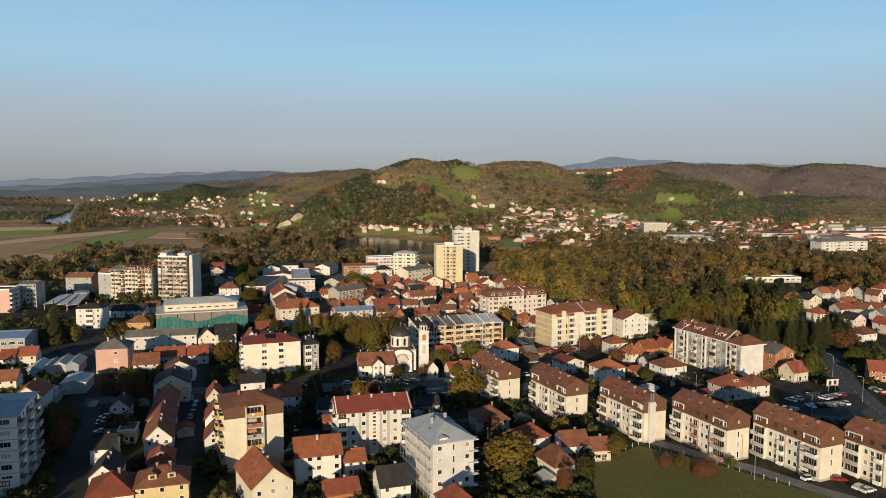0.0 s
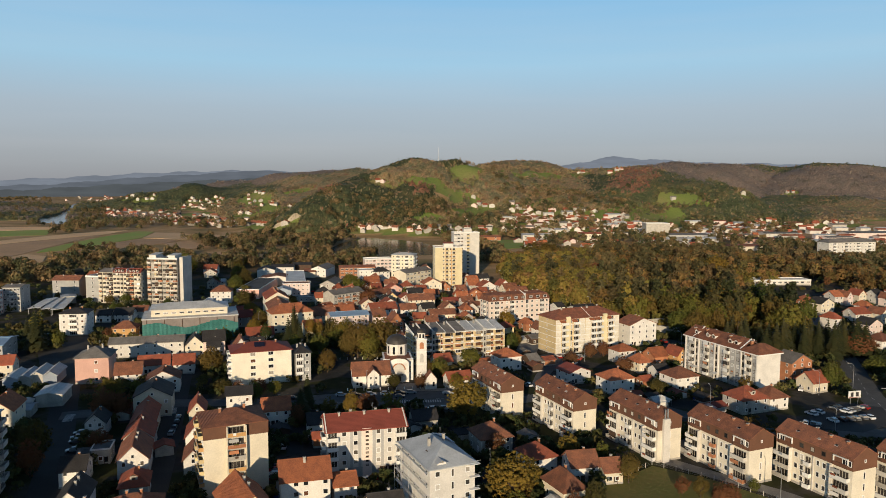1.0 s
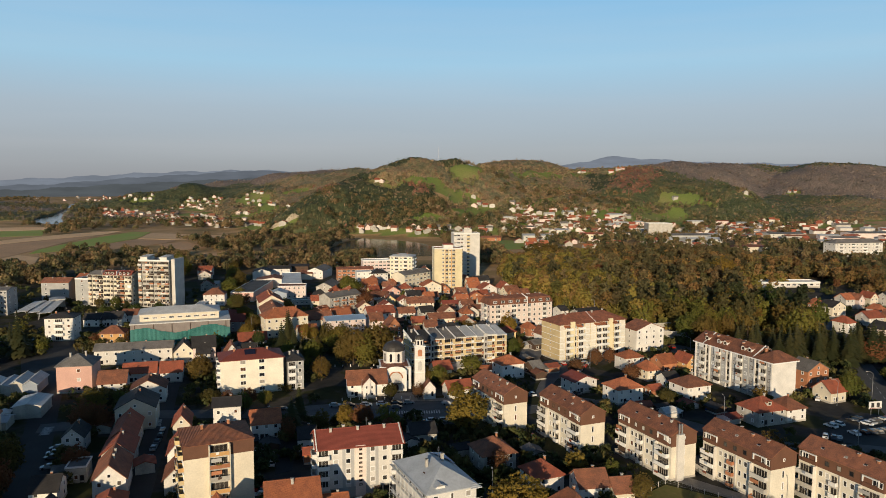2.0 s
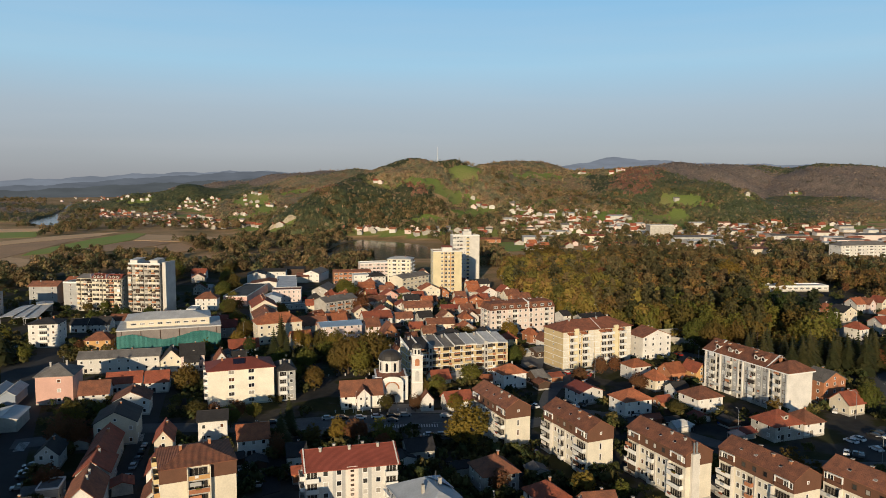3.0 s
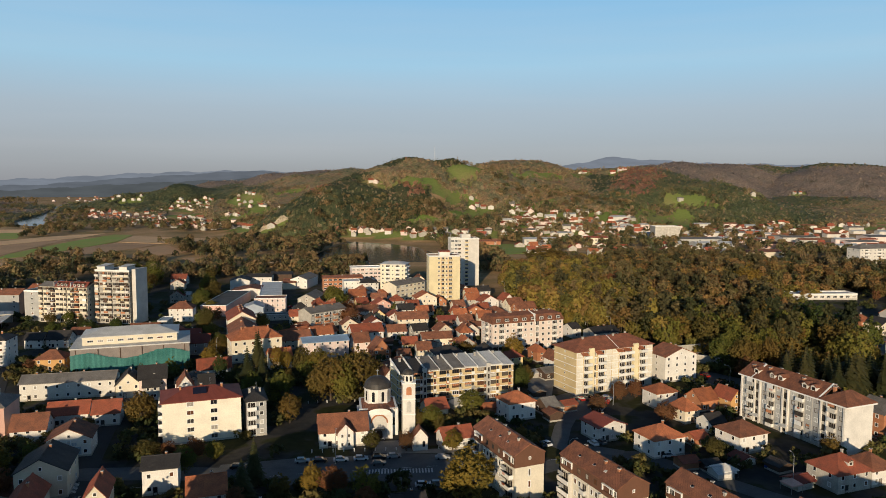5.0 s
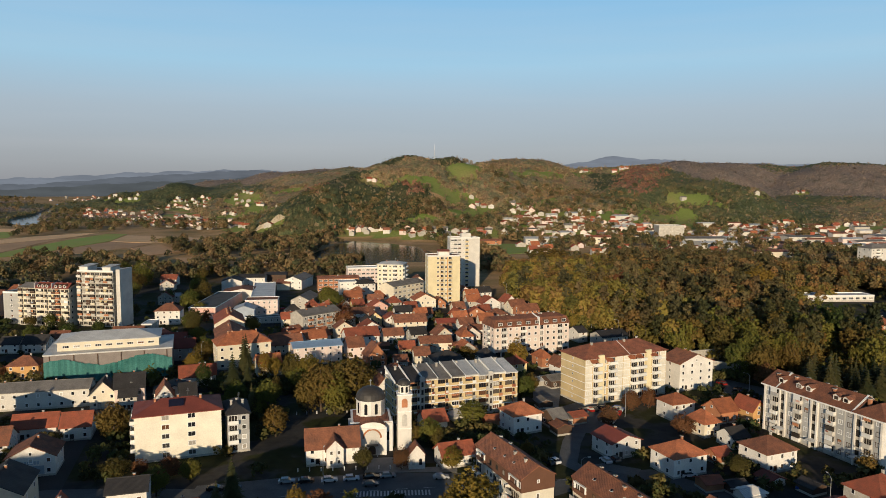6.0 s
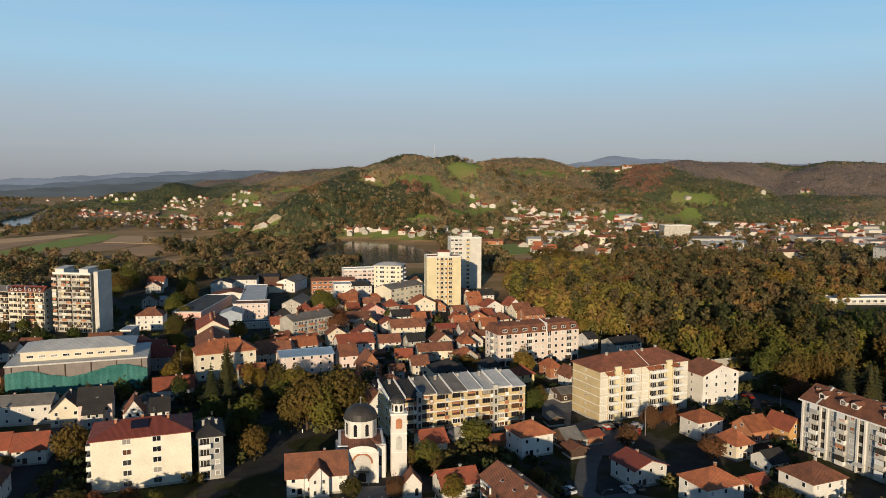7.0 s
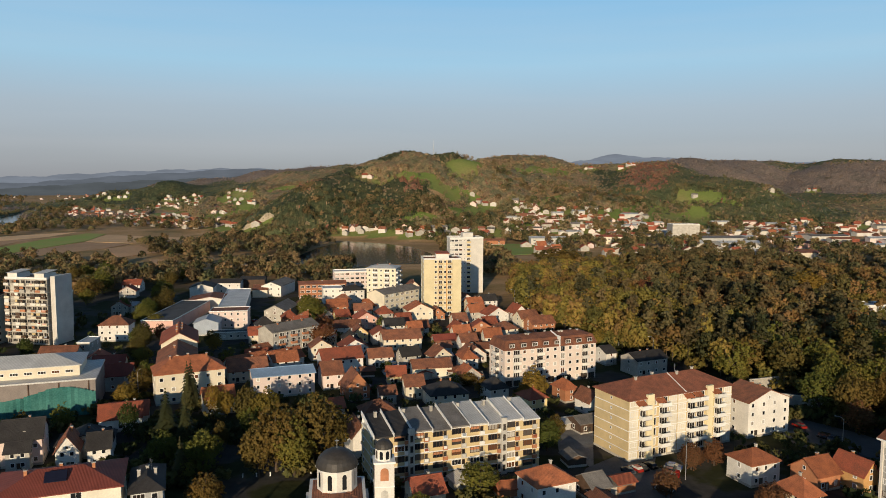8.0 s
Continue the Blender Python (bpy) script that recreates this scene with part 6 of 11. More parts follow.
# the hall behind green netting
def netted_hall(x, y, yaw, w, d):
    cx, cy = corner(x, y, yaw, w, d)
    base = root("sports_hall", cx, cy, 0, yaw, "large grey hall half covered by green scaffold netting", "hall")
    part("wall", walls(w, d, 11.0, W["hall"]), base)
    part("lower_roof", Shape().box(-w / 2 - 0.3, -d / 2 - 0.3, 11.0, w / 2 + 0.3, d / 2 + 0.3, 11.5, R["sheet"]), base)
    part("clerestory", Shape().box(-w / 2 + 4, -d / 2 + 5, 11.5, w / 2 - 5, d / 2 - 3, 15.0, W["cream"]), base, "cream upper wall")
    part("roof", hip_roof(w - 9, d - 8, 15.0, 17.2, R["sheet"], 0.8), base).matrix_local = pose(-0.5, 1, 0)
    for i in range(9):
        part("window", window_mesh(2.4, 1.0), base, at=pose(-w / 2 + 7 + i * (w - 15) / 8, -d / 2 + 5, 12.6))
    rng = random.Random(4)
    n = 46
    for i in range(n):
        u0, u1 = -w / 2 + w * i / n, -w / 2 + w * (i + 1) / n
        f = (i + 0.5) / n
        top = 7.9 + 1.5 * math.cos(f * 9.2 - 1.0) + rng.uniform(-0.2, 0.2)
        q = Shape().slab([(u0, -d / 2 - 0.9 - 0.12 * (i % 2), 0.2), (u1, -d / 2 - 0.9 - 0.12 * ((i + 1) % 2), 0.2), (u1, -d / 2 - 0.75 - 0.12 * ((i + 1) % 2), top + 0.1), (u0, -d / 2 - 0.75 - 0.12 * (i % 2), top)], 0.06, NET)
        part("netting", q, base)
    for i in range(6):
        part("pilaster", Shape().box(-w / 2 + 2 + i * (w - 4) / 5 - 0.15, -d / 2 - 0.25, 0, -w / 2 + 2 + i * (w - 4) / 5 + 0.15, -d / 2, 10.8, W["wood"]), base)
    return base


FOOT.append((-130, 394, 24))
netted_hall(-149.0, 370.0, 19, 46.0, 25.0)


# the church
def arch_light(s, w, h, mat, y=-0.06):
    pts = [(-w / 2, y, 0), (w / 2, y, 0)] + [(w / 2 * math.cos(a * math.pi / 8), y, h - w / 2 + w / 2 * math.sin(a * math.pi / 8)) for a in range(9)]
    s.poly(pts, [tuple(range(len(pts)))], mat)


def dome_shape(r, h, mat, sides=24, rings=7, z=0.0):
    s = Shape()
    rows = []
    for j in range(rings):
        a = j / rings * math.pi / 2
        rows.append([(r * math.cos(a) * math.cos(6.2832 * i / sides), r * math.cos(a) * math.sin(6.2832 * i / sides), z + h * math.sin(a)) for i in range(sides)])
    v = [p for row in rows for p in row] + [(0, 0, z + h)]
    f = [(j * sides + i, j * sides + (i + 1) % sides, (j + 1) * sides + (i + 1) % sides, (j + 1) * sides + i) for j in range(rings - 1) for i in range(sides)]
    f += [((rings - 1) * sides + i, (rings - 1) * sides + (i + 1) % sides, len(v) - 1) for i in range(sides)]
    return s.poly(v, f, mat)


def church(x, y, yaw):
    base = root("church", x, y, 0, yaw, "white domed church with a slender bell tower", "church")
    wh = W["white"]
    s = Shape().box(-5.6, -5.2, -0.5, 5.6, 7, 8.6, wh).box(-3.8, -8.2, -0.5, 3.8, -5.2, 8.0, wh).box(-6.6, -2.0, -0.5, 6.6, 4.6, 7.0, wh)
    part("nave", s, base)
    part("nave_roof", hip_roof(11.2, 12.2, 8.6, 9.6, R["brown"], 0.3), base).matrix_local = pose(0, 0.9, 0)
    barrel = Shape()
    n = 10
    pts = [(3.9 * math.cos(math.pi * i / n), -8.35, 8.0 + 1.7 * math.sin(math.pi * i / n)) for i in range(n + 1)]
    back = [(p[0], -3.0, p[2]) for p in pts]
    barrel.poly(pts + back, [(i, i + 1, n + 2 + i, n + 1 + i) for i in range(n)], R["brown"])
    barrel.poly([(p[0], -8.2, p[2]) for p in pts], [tuple(range(n + 1))], wh)
    part("porch_roof", barrel, base)
    q = Shape()
    arch_light(q, 4.6, 5.4, W["pale"])
    part("porch_arch", q, base, "arched entrance recess", pose(0, -8.2, 2.0))
    ring = Shape()
    for k in range(12):
        a0, a1 = math.pi * k / 12, math.pi * (k + 1) / 12
        arc = [(r * math.cos(a), yy, 5.1 + r * math.sin(a)) for yy in (-8.42, -8.1) for a in (a0, a1) for r in (2.3, 2.75)]
        ring.poly(arc, [(0, 1, 3, 2), (1, 5, 7, 3), (0, 2, 6, 4), (4, 6, 7, 5)], W["brick"])
    part("arch_ring", ring, base, "dark brick ring round the porch arch")
    canopy = Shape().box(-1.7, -9.6, 3.1, 1.7, -8.15, 3.25, DOME).box(-1.6, -9.5, 0.0, -1.4, -9.3, 3.1, wh).box(1.4, -9.5, 0.0, 1.6, -9.3, 3.1, wh)
    part("door_canopy", canopy, base)
    q = Shape()
    arch_light(q, 2.0, 2.6, W["wood"], -0.12)
    part("church_door", q, base, "", pose(0, -8.2, 0.2))
    for px in (-5.6, 5.6):
        part("pilaster", Shape().box(px - 0.5, -5.45, -0.5, px + 0.5, -4.6, 8.9, TRIM), base, "white corner pilaster")
    for px in (-3.8, 3.8):
        part("pilaster", Shape().box(px - 0.35, -8.45, -0.5, px + 0.35, -8.0, 8.2, TRIM), base, "white corner pilaster")
    part("cornice", Shape().box(-5.9, -5.5, 8.5, 5.9, 7.2, 8.8, TRIM).box(-4.1, -8.5, 7.75, 4.1, -5.5, 8.0, TRIM), base)
    for px in (-4.75, 4.75):
        q = Shape()
        arch_light(q, 0.8, 2.6, GLASS)
        part("window", q, base, "", pose(px, -5.2, 3.2))
    drum = part("drum", Shape().tube(0, 1.5, 8.2, 14.0, 4.2, 4.2, wh, 8), base, "octagonal white drum")
    for k in range(8):
        q = Shape()
        arch_light(q, 0.95, 3.2, GLASS)
        a = 6.2832 * (k + 0.5) / 8
        r = 4.2 * math.cos(math.pi / 8)
        part("window", q, drum, "", pose(r * math.cos(a), 1.5 + r * math.sin(a), 9.9, 0, 0, math.degrees(a) + 90))
    part("drum_cornice", Shape().tube(0, 1.5, 13.6, 14.0, 4.4, 4.55, TRIM, 8), drum)
    part("dome", dome_shape(4.45, 3.6, DOME, 24, 7, 14.0), base, "dark lead dome").matrix_local = pose(0, 1.5, 0)
    part("cross", Shape().box(-0.06, 1.44, 17.5, 0.06, 1.56, 19.6, STEEL).box(-0.45, 1.45, 19.1, 0.45, 1.55, 19.22, STEEL), base)
    tx, ty = 9.6, -3.0
    tower = part("bell_tower", Shape().box(tx - 2.0, ty - 2.0, -0.5, tx + 2.0, ty + 2.0, 16.2, wh), base, "square white bell tower")
    part("cornice", Shape().box(tx - 2.25, ty - 2.25, 16.2, tx + 2.25, ty + 2.25, 16.55, TRIM).box(tx - 2.1, ty - 2.1, 11.2, tx + 2.1, ty + 2.1, 11.4, TRIM).box(tx - 2.1, ty - 2.1, 6.2, tx + 2.1, ty + 2.1, 6.4, TRIM), tower)
    for k, (dx, dy, rz) in enumerate(((0, -2.0, 0), (2.0, 0, 90), (0, 2.0, 180), (-2.0, 0, -90))):
        q = Shape()
        arch_light(q, 1.7, 2.7, W["brick"])
        part("belfry_opening", q, tower, "", pose(tx + dx, ty + dy, 12.6, 0, 0, rz))
        q = Shape()
        arch_light(q, 1.5, 3.6, CONC, -0.04)
        part("niche", q, tower, "", pose(tx + dx, ty + dy, 7.0, 0, 0, rz))
    lantern = part("lantern", Shape().tube(tx, ty, 16.5, 19.0, 1.75, 1.75, wh, 8), base)
    for k in range(8):
        q = Shape()
        arch_light(q, 0.7, 1.7, GLASS)
        a = 6.2832 * (k + 0.5) / 8
        r = 1.75 * math.cos(math.pi / 8)
        part("window", q, lantern, "", pose(tx + r * math.cos(a), ty + r * math.sin(a), 16.9, 0, 0, math.degrees(a) + 90))
    part("tower_dome", dome_shape(1.95, 1.7, DOME, 16, 5, 19.0), base).matrix_local = pose(tx, ty, 0)
    return base


FOOT.append((-16, 308, 12))
church(-18.2, 307.4, 8)


# houses among the apartment blocks
house(27.8, 321.3, 24, 10.1, 9, 6.2, 9, "orange", "white", "hip", "x", 1)
house(53.4, 302.0, 24, 10.0, 9.5, 4.8, 6.6, "maroon", "white", "gable", "y", 1)
house(67.2, 289.1, 22, 11.0, 9.5, 5.6, 8.5, "orange", "white", "hip", "x", 1)
house(93.1, 292.6, 22, 10.9, 10, 5.6, 8.5, "brown", "white", "hip", "x", 1)
house(81.2, 334.5, 22, 9.1, 8, 5.6, 8, "orange", "white", "hip", "x", 1)
house(84.5, 318.2, 22, 6.0, 8, 4.5, 7.5, "orange", "cream", "hip", "x", 1)
house(95.1, 331.4, 22, 7.4, 8, 4, 7, "orange", "brick", "gable", "x", 1)
house(103.6, 329.4, 22, 5.0, 8.5, 5, 8, "red", "ochre", "gable", "y", 1)
house(80.6, 295.6, 22, 5.0, 5, 2.6, 4, "red", "brick", "gable", "x", 0)
house(89.9, 308.2, 22, 5.9, 7, 3.4, 5.5, "dark", "white", "gable", "x", 1)
house(97.0, 370.5, 22, 15.6, 11, 10.5, 13.5, "brown", "white", "gable", "y", 2)
house(108.0, 266.0, 20, 11.4, 10, 5, 8.5, "red", "dirty", "hip", "x", 1, dormers=1)
house(118.0, 269.2, 20, 8.3, 9, 4.5, 7.5, "brown", "white", "hip", "x", 1)
house(143.1, 304.2, 22, 11.0, 9, 8.5, 11.5, "grey", "brick", "gable", "y", 1)
house(143.7, 289.8, 22, 7.5, 8, 4.2, 7.5, "red", "cream", "gable", "x", 1)
parish = house(-28.1, 296.6, 12, 14.5, 9, 5.0, 9.0, "brown", "white", "gable", "x", 1)
part("wing", walls(4.6, 3.0, 5.4, W["white"], 7.8, "y", W["dirty"]), parish, "white gabled front wing", pose(0.4, -5.2, 0))
part("wing_roof", gable_roof(4.6, 5.0, 5.4, 7.8, R["brown"], "y", 0.4), parish, "brown tiled roof of the front wing", pose(0.4, -4.3, 0))
for u, z in ((-0.6, 1.0), (1.4, 1.0), (-0.6, 3.6), (1.4, 3.6)):
    part("window", window_mesh(0.9, 1.2), parish, at=pose(u, -6.7, z))
house(-0.1, 320.7, 20, 7.2, 8, 4, 6.5, "red", "cream", "gable", "x", 1)
house(6.4, 293.9, 20, 9.5, 7, 3.6, 6, "red", "white", "gable", "x", 1)
house(26.7, 211.3, 24, 7.9, 9, 5, 8, "red", "white", "hip", "x", 1)
house(38.0, 206.3, 10, 7.6, 8, 4.6, 7.5, "brown", "white", "gable", "x", 1)
house(45.5, 204.9, 10, 5.1, 7, 3.6, 6, "brown", "cream", "gable", "x", 1)
house(31.2, 192.6, 24, 6.4, 10, 4.2, 8, "brown", "cream", "hip", "x", 1)
house(14.9, 227.2, 20, 10.0, 10, 5, 8.5, "brown", "dirty", "hip", "x", 1)
house(-5.9, 247.5, 15, 7.8, 9, 3.4, 5.5, "dark", "dirty", "gable", "x", 1)
house(-40.2, 240.5, 15, 5.0, 8, 4.2, 6.5, "dark", "white", "gable", "x", 1)
house(-36.6, 230.1, 15, 5.0, 5, 3, 4, "red", "brick", "gable", "x", 0)
house(-55.1, 250.6, 18, 8.8, 9, 5.5, 8.5, "orange", "white", "gable", "x", 1)
house(-70.8, 263.0, 16, 8.6, 9, 6.8, 8.6, "dark", "white", "gable", "x", 1)
house(-24.7, 193.5, 16, 5.6, 8, 4.6, 6.5, "orange", "white", "gable", "x", 1)
house(-12.9, 177.1, 18, 7.6, 9, 5.2, 8.5, "dark", "white", "gable", "x", 1)
house(-45.2, 176.4, 30, 10.0, 16, 6.8, 11, "orange", "cream", "gable", "y", 2)
house(3.6, 162.6, 24, 6.7, 10, 6, 9.5, "red", "cream", "hip", "x", 1)
house(-25.5, 174.5, 20, 8.0, 8, 4, 6, "red", "brick", "gable", "x", 1)
# houses along the two streets on the west side
house(-87.5, 182.5, 14, 6.6, 12, 5.6, 8.5, "dark", "white", "gable", "y", 2)
house(-68.2, 170.4, 18, 11.9, 10, 8, 11, "brown", "yellow", "hip", "x", 2, dormers=2)
house(-79.1, 167.4, 18, 10.2, 12, 7, 10.5, "red", "white", "hip", "x", 1)
house(-109.2, 239.7, 14, 5.9, 9, 4.8, 7.5, "dark", "white", "gable", "y", 1)
house(-97.3, 217.6, 14, 5.0, 7, 4.0, 4.5, "grey", "dirty", "flat", "x", 0)
house(-97.5, 202.6, 14, 6.3, 9, 4.6, 7, "dark", "white", "gable", "x", 1)
house(-100.0, 261.9, 16, 12.0, 14, 7.2, 10.5, "dark", "cream", "gable", "y", 1)
house(-94.9, 241.8, 16, 7.0, 19, 5.5, 8.5, "red", "cream", "gable", "y", 1)
house(-90.9, 228.3, 16, 8.1, 12, 5, 8, "red", "dirty", "gable", "y", 1)
house(-84.8, 210.3, 18, 7.8, 15, 5.8, 9.5, "brown", "white", "gable", "y", 2)
house(-77.9, 193.8, 18, 6.7, 9, 4.2, 7, "red", "dirty", "hip", "y", 1, dormers=1)
sign_house = house(-106.7, 288.0, 16, 11.7, 10, 5.5, 8.5, "brown", "white", "gable", "y", 1)
lettering = part("wall_sign", Shape().box(-3.2, -5.06, 0.7, 3.2, -5.02, 3.0, W["bluegrey"]), sign_house, "faded blue painted band on the gable")
for i in range(6):
    part("bar", Shape().box(-2.3 + i * 0.75, -5.06, 3.4, -1.75 + i * 0.75, -5.02, 4.3, W["bluegrey"]), lettering)
house(-80.4, 248.6, 16, 5.0, 11, 6, 9, "red", "cream", "gable", "y", 1)
house(-73.8, 226.9, 16, 5.0, 11, 5.5, 8.5, "red", "white", "gable", "y", 1)
house(-69.0, 211.7, 16, 5.0, 10, 4.5, 7, "brown", "white", "gable", "y", 1)
house(-143.8, 247.1, 14, 9.5, 13, 6.5, 10, "orange", "cream", "gable", "y", 1)
house(-185.5, 303.9, 14, 5.6, 8, 5, 8, "red", "white", "gable", "x", 1)
house(-179.1, 307.2, 14, 7.2, 8, 5.6, 8.5, "red", "cream", "gable", "x", 1)
house(-165.9, 270.5, 14, 7.0, 8, 5, 8, "brown", "cream", "gable", "x", 1)
house(-124.6, 298.6, 16, 9.8, 10, 4.5, 8, "brown", "white", "gable", "x", 1)
house(-120.9, 314.5, 16, 12.3, 9, 4, 7, "red", "white", "gable", "x", 1)
house(-108.4, 314.7, 16, 8.2, 9, 4.4, 7.5, "red", "white", "gable", "x", 1)
house(-114.5, 345.6, 18, 8.6, 10, 5.2, 9.5, "dark", "cream", "gable", "y", 1)
house(-105.0, 343.0, 18, 5.5, 9, 5, 8, "dark", "dirty", "gable", "x", 1)
house(-136.0, 345.0, 14, 32.0, 10, 6.4, 8.4, "grey", "pale", "gable", "x", 3)
house(-162.3, 381.8, 10, 11.6, 9, 5.4, 8.5, "brown", "ochre", "hip", "x", 1)
house(-90.5, 374.4, 18, 10.7, 8, 4, 7, "red", "dirty", "gable", "x", 1)
house(-92.2, 351.3, 18, 13.5, 9, 4.2, 6.5, "dark", "white", "gable", "y", 1)
house(-146.6, 492.2, 8, 13.1, 10, 7.6, 11, "brown", "white", "hip", "x", 1)
house(-170.5, 560.3, 8, 11.0, 9, 4.5, 6, "sheet", "white", "gable", "x", 1)
house(-192.2, 423.4, 5, 8.4, 8, 4.4, 7, "dark", "white", "gable", "x", 1)
house(-181.6, 425.3, 5, 10.2, 9, 4.4, 7.5, "dark", "white", "gable", "x", 1)
house(-177.0, 436.3, 5, 8.4, 8, 4.4, 7, "brown", "white", "gable", "x", 1)
house(-200.6, 638.7, 5, 11.5, 10, 5, 8, "red", "white", "gable", "x", 1)
house(-145.4, 463.0, 5, 5.0, 12, 6, 8, "slate", "dirty", "flat", "x", 0)
house(-120.8, 428.4, 14, 11, 9, 5.2, 8.0, "maroon", "dirty", "gable", "x", 1)
house(-112.2, 413.4, 14, 12, 10, 5.5, 8.5, "maroon", "grey", "gable", "x", 1)
house(-130.4, 439.4, 14, 8, 8, 4.5, 7.0, "red", "dirty", "gable", "y", 1)
house(-150.7, 450.0, 8, 14, 8, 4.0, 6.5, "brown", "dirty", "gable", "x", 1)
house(-193.2, 614.7, 10, 10, 9, 4.5, 7.5, "red", "dirty", "gable", "y", 1)
house(-172.1, 556.6, 10, 9, 12, 5.0, 8, "maroon", "dirty", "gable", "y", 1)
house(-72.5, 463.0, 47, 6, 7, 3.0, 4.6, "brown", "dirty", "gable", "x", 1)
house(-70.8, 432.4, 47, 16, 8, 4.2, 7.6, "orange", "white", "gable", "x", 1)
house(-58.3, 441.2, 47, 14, 8, 4.4, 7.6, "orange", "white", "gable", "x", 1)
# workshops and sheds on the west side
house(-133.1, 533.7, 1, 15.2, 59.6, 6.2, 6.5, "tar", "pink", "flat", "x", 0, glazed=False, name="workshop", group="workshops and sheds")
house(-147.5, 618.2, 10, 14.2, 16, 6.8, 9, "dark", "white", "gable", "y", 0, glazed=False, name="workshop", group="workshops and sheds")
house(-137.5, 635.8, 6, 19.1, 12, 7, 8.8, "dark", "white", "gable", "x", 0, pitch=5.0)
house(-123.3, 649.6, 6, 16.2, 12, 7.4, 8.8, "dark", "wood", "gable", "x", 0, glazed=False, name="workshop", group="workshops and sheds")
house(-128.2, 575.7, 8, 25.5, 18, 5.6, 8, "brown", "white", "gable", "y", 0, glazed=False, name="workshop", group="workshops and sheds")
house(-113.9, 572.6, 12, 13.9, 66.0, 6.6, 7, "sheet", "white", "flat", "x", 0, glazed=False, name="workshop", group="workshops and sheds")
house(-103.0, 523.4, 8, 18.6, 12, 8.4, 8.8, "brown", "rose", "flat", "x", 0, pitch=3.2)
house(-109.0, 506.8, 10, 11.3, 13, 6, 8, "slate", "bluegrey", "gable", "y", 0, glazed=False, name="workshop", group="workshops and sheds")
house(-94.2, 494.9, 12, 21.9, 6, 3.2, 3.6, "tar", "dirty", "flat", "x", 0, pitch=3.0, name="garage", group="workshops and sheds")
house(-102.0, 629.3, -8, 13.0, 26, 7, 9.5, "grey", "white", "gable", "y", 0, pitch=5.0)
house(-111.1, 621.3, 6, 9.1, 16, 5, 7, "brown", "cream", "gable", "x", 0, glazed=False, name="workshop", group="workshops and sheds")
house(-167.8, 294.5, 14, 5.0, 14, 3.8, 5, "sheet", "bluegrey", "gable", "y", 0, glazed=False, name="workshop", group="workshops and sheds")
house(-164.2, 297.6, 14, 5.0, 14, 3.6, 4.5, "slate", "dirty", "gable", "y", 0, glazed=False, name="workshop", group="workshops and sheds")
house(-160.3, 299.8, 14, 5.0, 14, 4, 5.4, "sheet", "dirty", "gable", "y", 0, glazed=False, name="workshop", group="workshops and sheds")
house(-155.3, 300.0, 14, 5.0, 14, 4, 5.6, "sheet", "bluegrey", "gable", "y", 0, glazed=False, name="workshop", group="workshops and sheds")
house(-140.7, 272.3, 14, 8.6, 13, 4.2, 5.1, "sheet", "dirty", "gable", "y", 0, glazed=False, name="workshop", group="workshops and sheds")
house(-142.8, 258.0, 14, 5.0, 8, 2.6, 3.5, "slate", "dirty", "gable", "x", 0, glazed=False, name="workshop", group="workshops and sheds")
house(-153.7, 249.5, 14, 7.6, 10, 3.6, 4.5, "sheet", "dirty", "gable", "x", 0, glazed=False, name="workshop", group="workshops and sheds")
house(-246.2, 486.8, 30, 8.4, 10, 4.6, 5, "slate", "dirty", "gable", "y", 0, glazed=False, name="workshop", group="workshops and sheds")
# the old quarter
house(-53.0, 553.4, 14, 10.7, 9, 5.6, 9, "orange", "brick", "gable", "x", 1)
house(-62.2, 596.8, 14, 11.4, 12, 9, 9.5, "sheet", "white", "flat", "x", 0)
house(-50.1, 597.3, 16, 13.5, 10, 8, 10.5, "dark", "white", "hip", "x", 1)
house(-7.9, 534.2, 16, 13.2, 11, 7.2, 10.5, "orange", "cream", "gable", "y", 1)
house(-34.5, 520.0, 20, 10.5, 9, 5.4, 8.5, "red", "pink", "gable", "y", 1)
house(-41.5, 503.9, 14, 12.7, 9, 4.4, 7, "brown", "white", "gable", "x", 1)
house(-23.8, 486.6, 14, 8.3, 9, 4.6, 7, "red", "white", "gable", "y", 1)
house(-14.0, 476.8, 14, 16.9, 10, 5, 8, "brown", "cream", "gable", "x", 2)
house(-33.9, 489.2, 16, 7.0, 9, 4.6, 7.5, "brown", "yellow", "gable", "y", 1)
house(-33.3, 460.3, 20, 11.2, 9, 4.8, 8, "red", "white", "gable", "y", 1)
house(-35.5, 437.4, 22, 15.8, 10, 5.8, 9, "red", "white", "gable", "x", 2)
house(-20.8, 445.1, 16, 9.5, 8, 4.4, 7, "brown", "white", "gable", "x", 1)
house(-0.1, 429.8, 12, 14.6, 8, 4.2, 6.5, "brown", "cream", "gable", "x", 1)
house(-19.0, 505.9, 16, 9.5, 9, 4.8, 7.5, "dark", "white", "gable", "x", 1)
house(-15.2, 519.5, 16, 7.0, 8, 4.6, 7.5, "red", "white", "gable", "x", 1)
house(-6.5, 503.0, 14, 7.9, 8, 4.4, 7, "brown", "dirty", "gable", "x", 1)
house(22.4, 562.8, 20, 8.5, 8, 5.2, 8, "orange", "cream", "gable", "x", 1)
house(30.5, 569.9, 20, 9.3, 8, 5.6, 8.5, "dark", "white", "gable", "x", 1)
house(31.5, 528.0, 22, 11.9, 9, 5.6, 9, "red", "white", "gable", "y", 1)
house(43.7, 533.3, 22, 7.7, 9, 5.4, 9, "red", "white", "gable", "y", 1)
